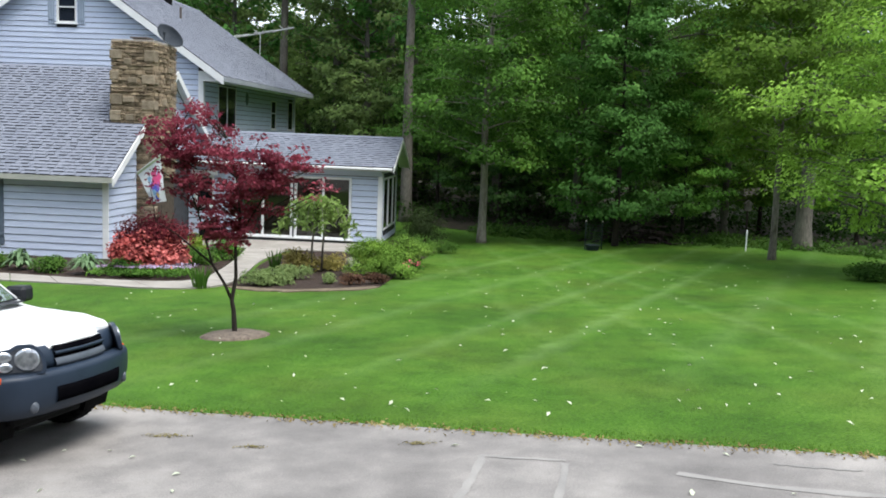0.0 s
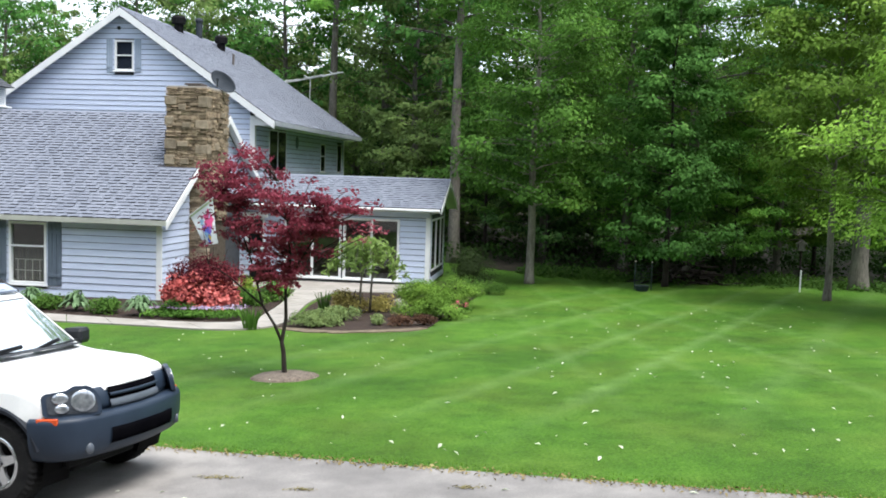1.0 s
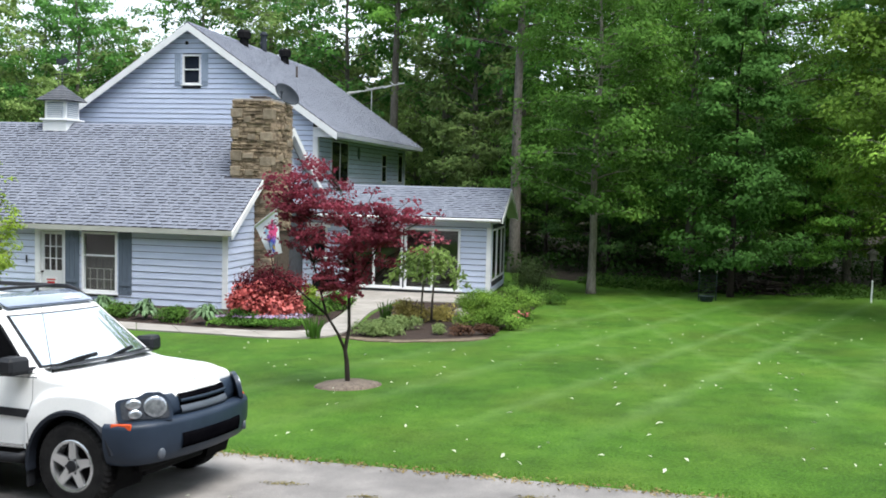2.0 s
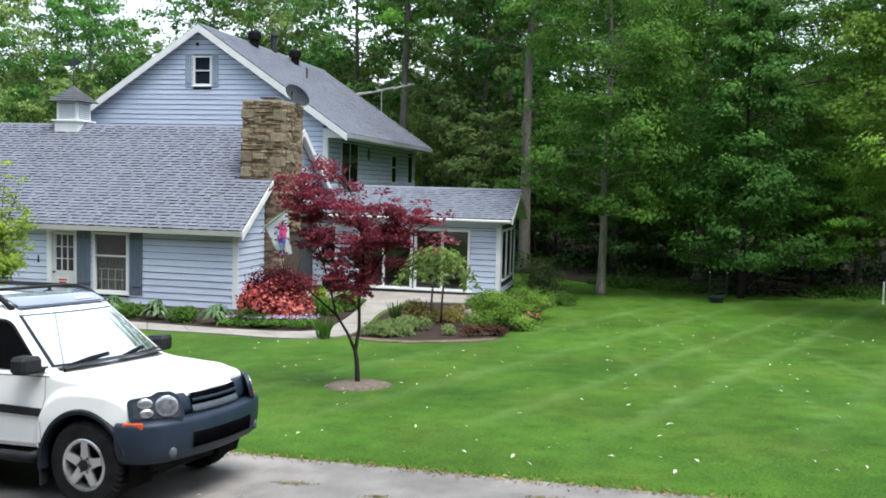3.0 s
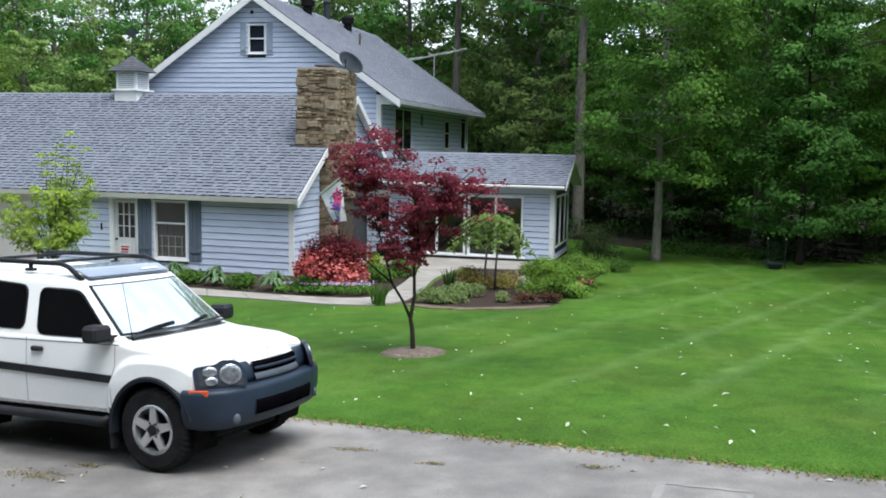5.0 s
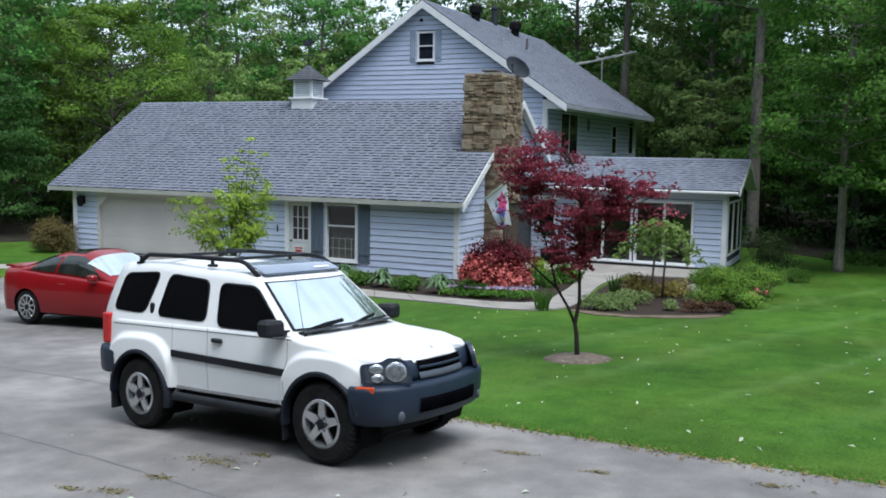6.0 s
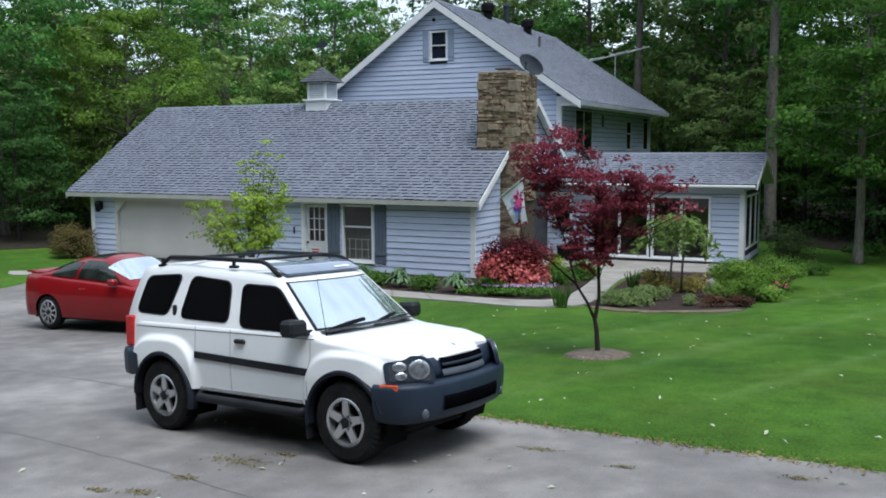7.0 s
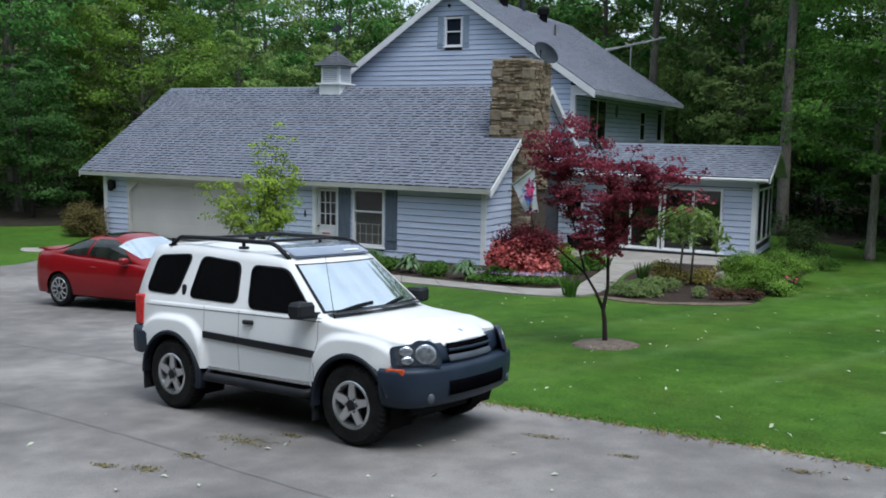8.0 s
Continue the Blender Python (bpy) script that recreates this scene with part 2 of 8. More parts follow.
def grass_material():
    m, nt, ln, b = nodes_of("mown_lawn_grass")
    g = nt.new("ShaderNodeNewGeometry")
    def tex(scale, detail=4, stretch=None):
        n = nt.new("ShaderNodeTexNoise")
        n.inputs["Scale"].default_value, n.inputs["Detail"].default_value = scale, detail
        src = g.outputs["Position"]
        if stretch:
            mp = nt.new("ShaderNodeMapping")
            mp.inputs["Scale"].default_value = stretch[0]
            mp.inputs["Rotation"].default_value = (0, 0, stretch[1])
            ln.new(src, mp.inputs[0])
            src = mp.outputs[0]
        ln.new(src, n.inputs["Vector"])
        return n.outputs[0]
    big, mid, fine = tex(0.35, 3), tex(2.6, 5), tex(38, 4)
    streak = tex(1.0, 2, ((2.2, 0.16, 1), radians(28)))
    def mix(a, bb, f):
        mx = nt.new("ShaderNodeMix")
        mx.data_type = "FLOAT"
        mx.inputs[0].default_value = f
        ln.new(a, mx.inputs[2])
        ln.new(bb, mx.inputs[3])
        return mx.outputs[0]
    v = mix(mix(mix(big, streak, 0.2), mid, 0.36), fine, 0.45)
    r0 = ramp(nt, [(0.37, (0.018, 0.052, 0.005)), (0.5, (0.046, 0.116, 0.010)), (0.63, (0.092, 0.195, 0.023))])
    r1 = ramp(nt, [(0.34, (0.037, 0.063, 0.008)), (0.5, (0.075, 0.119, 0.015)), (0.66, (0.130, 0.186, 0.033))])
    hue = ramp(nt, [(0.42, (0, 0, 0)), (0.66, (0.45, 0.45, 0.45))])
    ln.new(tex(0.55, 4), hue.inputs[0])
    ln.new(v, r0.inputs[0])
    ln.new(v, r1.inputs[0])
    r = nt.new("ShaderNodeMix")
    r.data_type = "RGBA"
    ln.new(hue.outputs[0], r.inputs[0])
    ln.new(r0.outputs[0], r.inputs[6])
    ln.new(r1.outputs[0], r.inputs[7])
    # faint mower wheel tracks that run up the lawn
    def op(kind, a, bb=None, c=None):
        n = nt.new("ShaderNodeMath")
        n.operation = kind
        for i, q in enumerate((a, bb, c)):
            if q is None:
                continue
            if isinstance(q, (int, float)):
                n.inputs[i].default_value = q
            else:
                ln.new(q, n.inputs[i])
        return n.outputs[0]
    sp = nt.new("ShaderNodeSeparateXYZ")
    ln.new(g.outputs["Position"], sp.inputs[0])
    u = op("ADD", op("MULTIPLY", sp.outputs[0], 0.933), op("MULTIPLY", sp.outputs[1], -0.36))
    u = op("ADD", u, op("MULTIPLY", mid, 0.45))
    total = None
    for at, w, k in ((-3.66, 0.26, 0.50), (-5.25, 0.26, 0.42), (-7.4, 0.35, 0.35), (-1.6, 0.4, 0.3), (0.6, 0.3, 0.35), (-9.6, 0.4, 0.3)):
        d = op("ABSOLUTE", op("SUBTRACT", u, at))
        m_ = op("MULTIPLY", op("MAXIMUM", op("SUBTRACT", 1.0, op("DIVIDE", d, w)), 0.0), k)
        total = m_ if total is None else op("ADD", total, m_)
    # fainter tracks of another mowing that cross them
    u2 = op("ADD", op("ADD", op("MULTIPLY", sp.outputs[0], 0.985), op("MULTIPLY", sp.outputs[1], 0.17)), op("MULTIPLY", mid, 0.5))
    for at, w, k in ((3.2, 0.2, 0.20), (4.9, 0.2, 0.24), (6.7, 0.2, 0.30), (8.4, 0.22, 0.28)):
        d = op("ABSOLUTE", op("SUBTRACT", u2, at))
        total = op("ADD", total, op("MULTIPLY", op("MAXIMUM", op("SUBTRACT", 1.0, op("DIVIDE", d, w)), 0.0), k))
    fade = nt.new("ShaderNodeMapRange")
    fade.inputs[1].default_value, fade.inputs[2].default_value = 9.0, 13.0
    ln.new(sp.outputs[1], fade.inputs[0])
    fac = op("MULTIPLY", op("MULTIPLY", total, fade.outputs[0]), op("MULTIPLY", tex(1.3, 3), 0.9))
    lm = nt.new("ShaderNodeMix")
    lm.data_type = "RGBA"
    ln.new(fac, lm.inputs[0])
    ln.new(r.outputs[2], lm.inputs[6])
    lm.inputs[7].default_value = (0.18, 0.29, 0.10, 1)
    ln.new(lm.outputs[2], b.inputs["Base Color"])
    b.inputs["Roughness"].default_value = 0.75
    b.inputs["Specular IOR Level"].default_value = 0.12
    bp = nt.new("ShaderNodeBump")
    bp.inputs["Strength"].default_value, bp.inputs["Distance"].default_value = 0.8, 0.03
    ln.new(mix(fine, tex(110, 2), 0.5), bp.inputs["Height"])
    ln.new(bp.outputs[0], b.inputs["Normal"])
    return m


MAT["grass"] = grass_material()
gx = axis_steps(-2500, 2500, -40, 26, 0.5)
gy = axis_steps(-2500, 2500, -6, 60, 0.5)
ground = new("ground", sheet("ground", gx, gy, 0, MAT["grass"]))
tagged(ground, "mown green lawn sloping gently down to the house", "lawn", kind="structure")


def fill_sheet(name, outline, lift, material, label, category, step=0.4, thick=0.06):
    """A flat area with a soft outline that follows the ground, with a skirt at its rim."""
    pts = []
    n = len(outline)
    for i in range(n):
        a, b = Vector(outline[i]), Vector(outline[(i + 1) % n])
        k = max(1, int((b - a).length / step))
        pts += [a.lerp(b, j / k) for j in range(k)]
    xs, ys = [p.x for p in pts], [p.y for p in pts]
    poly = np.array([(p.x, p.y) for p in pts])
    gxx, gyy = np.meshgrid(np.arange(min(xs), max(xs), step), np.arange(min(ys), max(ys), step))
    q = np.stack([gxx.ravel(), gyy.ravel()], 1)
    inside = np.zeros(len(q), bool)
    near = np.zeros(len(q), bool)
    for a, b in zip(poly, np.roll(poly, -1, 0)):
        cross = (a[1] > q[:, 1]) != (b[1] > q[:, 1])
        inside ^= cross & (q[:, 0] < (b[0] - a[0]) * (q[:, 1] - a[1]) / (b[1] - a[1] + 1e-12) + a[0])
        near |= ((q - a) ** 2).sum(1) < (0.4 * step) ** 2
    q = q[inside & ~near]
    m = len(pts)
    co, _, tris, *_ = delaunay_2d_cdt([Vector(p) for p in poly] + [Vector(p) for p in q], [(i, (i + 1) % m) for i in range(m)], [], 1, 1e-5)
    bm = bmesh.new()
    vs = [bm.verts.new((v.x, v.y, 0)) for v in co]
    for t in tris:
        bm.faces.new([vs[i] for i in t])
    edge = [e for e in bm.edges if e.is_boundary]
    for v in bm.verts:
        v.co.z = G(v.co.x, v.co.y) + lift
    r = bmesh.ops.extrude_edge_only(bm, edges=edge)
    for v in r["geom"]:
        if isinstance(v, bmesh.types.BMVert):
            v.co.z -= thick
    bmesh.ops.recalc_face_normals(bm, faces=bm.faces[:])
    ob = part(name, bm, material, None)
    return tagged(ob, label, category, kind="structure")


def smooth_line(ctrl, n=8):
    """A soft curve through control points."""
    out = []
    for i in range(len(ctrl) - 1):
        p = [Vector(ctrl[max(0, min(len(ctrl) - 1, i + k))]) for k in (-1, 0, 1, 2)]
        for j in range(n):
            t = j / n
            out.append(0.5 * ((2 * p[1]) + (p[2] - p[0]) * t + (2 * p[0] - 5 * p[1] + 4 * p[2] - p[3]) * t * t + (3 * p[1] - p[0] - 3 * p[2] + p[3]) * t ** 3))
    out.append(Vector(ctrl[-1]))
    return [tuple(v) for v in out]


def asphalt_material():
    m, nt, ln, b = nodes_of("worn_grey_asphalt")
    g = nt.new("ShaderNodeNewGeometry")
    def tex(scale, detail=4):
        n = nt.new("ShaderNodeTexNoise")
        n.inputs["Scale"].default_value, n.inputs["Detail"].default_value = scale, detail
        ln.new(g.outputs["Position"], n.inputs["Vector"])
        return n.outputs[0]
    def mix(a, bb, f):
        mx = nt.new("ShaderNodeMix")
        mx.data_type = "FLOAT"
        mx.inputs[0].default_value = f
        ln.new(a, mx.inputs[2])
        ln.new(bb, mx.inputs[3])
        return mx.outputs[0]
    v = mix(mix(tex(0.42, 5), tex(2.6, 5), 0.35), tex(90, 2), 0.22)
    r = ramp(nt, [(0.36, (0.088, 0.082, 0.079)), (0.5, (0.175, 0.163, 0.156)), (0.63, (0.290, 0.271, 0.255))])
    ln.new(v, r.inputs[0])
    ln.new(r.outputs[0], b.inputs["Base Color"])
    b.inputs["Roughness"].default_value = 0.8
    bp = nt.new("ShaderNodeBump")
    bp.inputs["Strength"].default_value, bp.inputs["Distance"].default_value = 0.4, 0.008
    ln.new(tex(120, 2), bp.inputs["Height"])
    ln.new(bp.outputs[0], b.inputs["Normal"])
    return m


MAT["asphalt"] = asphalt_material()
lawn_side = smooth_line([(34, 2.2), (16, 5.3), (8, 6.85), (3.28, 7.66), (0.1, 8.22), (-2.0, 8.62), (-4.0, 9.02), (-6.6, 9.9), (-9.8, 12.2), (-13.2, 15.0), (-16.4, 18.0), (-17.9, 20.6)])
drive = lawn_side + [(-18.2, 22.4), (-18.4, 23.6), (-18.6, 25.0), (-26.9, 25.0), (-26.3, 23.6)] + smooth_line([(-24.8, 21.4), (-23.6, 19.6), (-22.9, 18.4), (-22.9, 17.2), (-24.5, 15.5), (-30, 13), (-44, 10.0)]) + [(-44, -3), (-20, -7), (34, -8)]
driveway = fill_sheet("driveway", drive, 0.015, MAT["asphalt"], "worn grey asphalt driveway with seams and fallen leaf litter", "driveway", step=0.5)

# ---- the house: a garage wing along the front, a two-storey block behind it, a sunroom at its end ----
BASE = -1.0
house = thing("house", "pale blue clapboard house with grey shingle roofs and white trim", "house", (-16.0, 30.0, BASE))
WX0, WX1, WY0, WY1 = -26.95, -11.28, 25.08, 34.2      # garage wing
MX0, MX1, MY0, MY1 = -22.64, -11.9, 34.67, 49.2       # two-storey block
SX0, SX1, SY0, SY1 = -11.28, -4.45, 31.5, 35.3        # sunroom


class Face:
    """A wall's outer face: u runs along it, d outwards."""

    def __init__(self, ax, at, out):
        self.ax, self.at, self.out = ax, at, out

    def p(self, u, d, z):
        return Vector((u, self.at + self.out * d, z)) if self.ax == "y" else Vector((self.at + self.out * d, u, z))

    def box(self, bm, u0, u1, d0, d1, z0, z1, bevel=0.0):
        a, b = self.p(u0, d0, z0), self.p(u1, d1, z1)
        return box(bm, min(a.x, b.x), max(a.x, b.x), min(a.y, b.y), max(a.y, b.y), z0, z1, bevel=bevel)


def wall_with_openings(name, face, u0, u1, z0, z1, openings, thick=0.16):
    """A wall of one body, with its openings cut right through."""
    bm = bmesh.new()
    us = sorted({u0, u1, *[v for o in openings for v in o[:2]]})
    zs = sorted({z0, z1, *[min(max(v, z0), z1) for o in openings for v in o[2:]]})
    solid = {(i, j) for i in range(len(us) - 1) for j in range(len(zs) - 1) if not any(o[0] < (us[i] + us[i + 1]) / 2 < o[1] and o[2] < (zs[j] + zs[j + 1]) / 2 < o[3] for o in openings)}
    made = {}

    def v(i, j, d):
        if (i, j, d) not in made:
            made[i, j, d] = bm.verts.new(face.p(us[i], -thick * d, zs[j]))
        return made[i, j, d]
    for i, j in solid:
        for d in (0, 1):
            bm.faces.new([v(i, j, d), v(i + 1, j, d), v(i + 1, j + 1, d), v(i, j + 1, d)])
        for (di, dj), (p, q) in (((-1, 0), ((i, j), (i, j + 1))), ((1, 0), ((i + 1, j), (i + 1, j + 1))), ((0, -1), ((i, j), (i + 1, j))), ((0, 1), ((i, j + 1), (i + 1, j + 1)))):
            if (i + di, j + dj) not in solid:
                bm.faces.new([v(*p, 0), v(*q, 0), v(*q, 1), v(*p, 1)])
    bmesh.ops.recalc_face_normals(bm, faces=bm.faces[:])
    return part(name, bm, MAT["wall"], house)


def clapboards(face, u0, u1, z0, z1, openings=(), clip=None, h=0.2, parent=None):
    """Lapped boards, each one an object; clip(z) narrows a course under a gable."""
    z = z0
    while z < z1 - 0.03:
        zt = min(z + h, z1)
        lo, hi = (clip(z) if clip else (u0, u1)), (clip(zt) if clip else (u0, u1))
        lo = (max(lo[0], u0), min(lo[1], u1))
        hi = (max(hi[0], u0), min(hi[1], u1))
        spans = [(lo[0], lo[1])]
        for o in openings:
            if o[2] < zt - 0.02 and o[3] > z + 0.02:
                nxt = []
                for a, b in spans:
                    if o[0] > a:
                        nxt.append((a, min(b, o[0])))
                    if o[1] < b:
                        nxt.append((max(a, o[1]), b))
                spans = [s for s in nxt if s[1] - s[0] > 0.02]
        for a, b in spans:
            ta = hi[0] if abs(a - lo[0]) < 1e-6 else a
            tb = hi[1] if abs(b - lo[1]) < 1e-6 else b
            if tb - ta < 0.02:
                continue
            bm = bmesh.new()
            # a gap over each board bares the dark backing as its shadow line
            c = [face.p(a, 0.004, z), face.p(b, 0.004, z), face.p(b, 0.036, z - 0.004), face.p(a, 0.036, z - 0.004),
                 face.p(ta, 0.004, zt - 0.022), face.p(tb, 0.004, zt - 0.022), face.p(tb, 0.016, zt - 0.022), face.p(ta, 0.016, zt - 0.022)]
            v = [bm.verts.new(q) for q in c]
            for f in ((0, 1, 2, 3), (4, 7, 6, 5), (3, 2, 6, 7), (0, 4, 5, 1), (0, 3, 7, 4), (1, 5, 6, 2)):
                bm.faces.new([v[i] for i in f])
            bmesh.ops.recalc_face_normals(bm, faces=bm.faces[:])
            part("clapboard", bm, MAT["siding"], parent or house)
        z = zt


def window_unit(face, u0, u1, z0, z1, rails=(), mullions=(), frame_w=0.07, sill=True, proud=0.05, label="white-framed window", name="window", back=None, parent=None, inset=0.045, pane="glass"):
    """A frame with rails and mullions, and its panes of glass, set in an opening."""
    bm = bmesh.new()
    for a in ((u0, u0 + frame_w, z0, z1), (u1 - frame_w, u1, z0, z1), (u0 + frame_w, u1 - frame_w, z1 - frame_w, z1), (u0 + frame_w, u1 - frame_w, z0, z0 + frame_w)):
        face.box(bm, a[0], a[1], -0.10, proud, a[2], a[3], bevel=0.006)
    w = part(name, bm, MAT["trim"], parent or house, label)
    ms = [u0 + frame_w] + list(mullions) + [u1 - frame_w]
    rs = [z0 + frame_w] + list(rails) + [z1 - frame_w]
    for mu in mullions:
        bm = bmesh.new()
        face.box(bm, mu - 0.035, mu + 0.035, -0.07, proud - 0.012, z0 + frame_w, z1 - frame_w, bevel=0.005)
        part("mullion", bm, MAT["trim"], w)
    for rz in rails:
        bm = bmesh.new()
        for a, b in zip(ms, ms[1:]):
            face.box(bm, a + (0.035 if a in mullions else 0), b - (0.035 if b in mullions else 0), -0.06, proud - 0.02, rz - 0.025, rz + 0.025)
        part("sash_rail", bm, MAT["trim"], w)
    for a, b in zip(ms, ms[1:]):
        for c, d in zip(rs, rs[1:]):
            bm = bmesh.new()
            face.box(bm, a, b, -inset, 0.008 - inset, c, d)
            g = part("pane", bm, MAT[pane], w)
            g.visible_shadow = False
    if sill:
        bm = bmesh.new()
        face.box(bm, u0 - 0.05, u1 + 0.05, 0.0, proud + 0.05, z0 - 0.05, z0 - 0.002, bevel=0.008)
        part("sill", bm, MAT["trim"], w)
    return w


def shutter(face, u0, u1, z0, z1, material, label, boards=3):
    bm = bmesh.new()
    w = (u1 - u0) / boards
    for k in range(boards):
        face.box(bm, u0 + k * w + 0.004, u0 + (k + 1) * w - 0.004, 0.036, 0.058, z0, z1, bevel=0.004)
    for zz in (z0 + 0.16 * (z1 - z0), z0 + 0.84 * (z1 - z0)):
        face.box(bm, u0 + 0.02, u1 - 0.02, 0.0585, 0.078, zz - 0.05, zz + 0.05, bevel=0.004)
    return part("shutter", bm, material, house, label)


f_wing = Face("y", WY0, -1)
f_wing_end = Face("x", WX1, 1)
f_wing_left = Face("x", WX0, -1)
f_main = Face("y", MY0, -1)
f_main_end = Face("x", MX1, 1)
f_sun = Face("y", SY0, -1)
f_sun_end = Face("x", SX1, 1)

# openings
W_WIN = (-15.96, -14.78, -0.70, 1.13)
W_DOOR = (-17.40, -16.54, -0.98, 1.10)
W_GAR = (-25.72, -20.3, -1.02, 1.02)
M_GWIN = (-17.62, -16.82, 6.55, 7.74)
E_W1 = (36.45, 38.80, 2.76, 4.50)
E_W2 = (44.40, 45.30, 2.82, 4.20)
E_W3 = (47.70, 48.70, 2.80, 4.28)
S_SL1 = (-9.62, -7.56, -0.90, 1.28)
S_SL2 = (-7.50, -5.50, -0.90, 1.28)
S_WIN = (-11.05, -10.35, 0.10, 1.16)
SE_W1 = (31.85, 32.95, -0.55, 1.30)
SE_W2 = (33.05, 34.15, -0.55, 1.30)
SE_W3 = (34.25, 35.05, -0.55, 1.30)

# roof planes
W_EAVE, W_RIDGE_Y, W_RIDGE = (24.75, 1.35), 29.64, 4.62
W_SLOPE = (W_RIDGE - W_EAVE[1]) / (W_RIDGE_Y - W_EAVE[0])
M_RIDGE_X, M_RIDGE = -17.27, 8.98
M_SLOPE = 0.674
S_RIDGE_Y, S_RIDGE, S_SLOPE = 33.39, 2.70, 0.434
# the chimney's plan and top
CX0, CX1, CY0, CY1, CTOP = -12.04, -10.74, 27.03, 28.82, 5.27
wing_roof = lambda y: W_RIDGE - W_SLOPE * abs(y - W_RIDGE_Y)
main_roof = lambda x: M_RIDGE - M_SLOPE * abs(x - M_RIDGE_X)
sun_roof = lambda y: S_RIDGE - S_SLOPE * abs(y - S_RIDGE_Y)

# walls with their openings
wall_with_openings("wing_front_wall", f_wing, WX0, WX1, -1.2, 1.22, [W_WIN, W_DOOR, W_GAR])
wall_with_openings("main_front_wall", f_main, MX0, MX1, -1.2, 4.9, [])
wall_with_openings("main_end_wall", f_main_end, MY0 + 0.16, MY1, -1.2, 4.9, [E_W1, E_W2, E_W3])
wall_with_openings("sunroom_front_wall", f_sun, SX0, SX1, -1.2, 1.6, [S_SL1, S_SL2, S_WIN])
wall_with_openings("sunroom_end_wall", f_sun_end, SY0 + 0.16, SY1, -1.2, 1.6, [SE_W1, SE_W2, SE_W3])


def gable(name, face, u0, u1, z0, roof, ridge_u, thick=0.16, openings=()):
    """A gable wall up to the underside of its roof, built of strips so that openings go through."""
    bm = bmesh.new()
    cuts = sorted({u0, u1, ridge_u, *[v for o in openings for v in o[:2]]})
    for a, b in zip(cuts, cuts[1:]):
        op = [o for o in openings if o[0] < (a + b) / 2 < o[1]]
        levels = [(z0, None)] if not op else [(z0, op[0][2]), (op[0][3], None)]
        for lo, hi in levels:
            za, zb = (roof(a) - 0.14, roof(b) - 0.14) if hi is None else (hi, hi)
            ring = [face.p(a, 0, lo), face.p(b, 0, lo), face.p(b, 0, max(zb, lo + 0.001)), face.p(a, 0, max(za, lo + 0.001))]
            prism(bm, ring, face.p(0, -thick, 0) - face.p(0, 0, 0))
    bmesh.ops.recalc_face_normals(bm, faces=bm.faces[:])
    return part(name, bm, MAT["wall"], house)


gable("wing_end_gable", f_wing_end, WY0 + 0.16, WY1, -1.2, wing_roof, W_RIDGE_Y)
gable("wing_far_gable", f_wing_left, WY0 + 0.16, WY1, -1.2, wing_roof, W_RIDGE_Y)
gable("main_front_gable", f_main, MX0, MX1, 4.901, main_roof, M_RIDGE_X, openings=[M_GWIN])
gable("main_back_gable", Face("y", MY1, 1), MX0, MX1, -1.2, main_roof, M_RIDGE_X)
gable("sunroom_end_gable", f_sun_end, SY0, SY1, 1.601, sun_roof, S_RIDGE_Y)
part("main_far_wall", boxes((MX0, MX0 + 0.16, MY0 + 0.17, MY1 - 0.002, -1.2, 4.9)), MAT["wall"], house)
part("wing_back_wall", boxes((WX0, WX1, WY1 + 0.002, WY1 + 0.16, -1.2, 1.2)), MAT["wall"], house)
part("sunroom_back_wall", boxes((SX0, SX1 - 0.162, SY1 - 0.16, SY1, -1.2, 1.6)), MAT["wall"], house)
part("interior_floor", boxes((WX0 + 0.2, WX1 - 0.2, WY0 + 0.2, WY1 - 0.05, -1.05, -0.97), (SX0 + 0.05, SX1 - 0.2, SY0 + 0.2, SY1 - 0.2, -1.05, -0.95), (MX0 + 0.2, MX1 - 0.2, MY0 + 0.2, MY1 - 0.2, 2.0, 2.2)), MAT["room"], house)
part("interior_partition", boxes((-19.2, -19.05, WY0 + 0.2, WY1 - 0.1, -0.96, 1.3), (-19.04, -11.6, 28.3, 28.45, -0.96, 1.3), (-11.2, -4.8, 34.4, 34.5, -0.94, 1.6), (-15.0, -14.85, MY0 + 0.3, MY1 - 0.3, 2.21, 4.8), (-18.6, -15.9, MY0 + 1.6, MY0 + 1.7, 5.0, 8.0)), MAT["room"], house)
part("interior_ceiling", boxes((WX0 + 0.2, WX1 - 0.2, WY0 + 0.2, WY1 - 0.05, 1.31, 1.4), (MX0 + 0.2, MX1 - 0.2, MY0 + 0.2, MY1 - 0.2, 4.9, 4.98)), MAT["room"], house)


def roof_slab(name, ring_top, thick, along, material):
    bm = bmesh.new()
    prism(bm, [Vector(p) - Vector((0, 0, thick)) for p in ring_top], (0, 0, thick))
    bmesh.ops.recalc_face_normals(bm, faces=bm.faces[:])
    return part(name, bm, material, house)


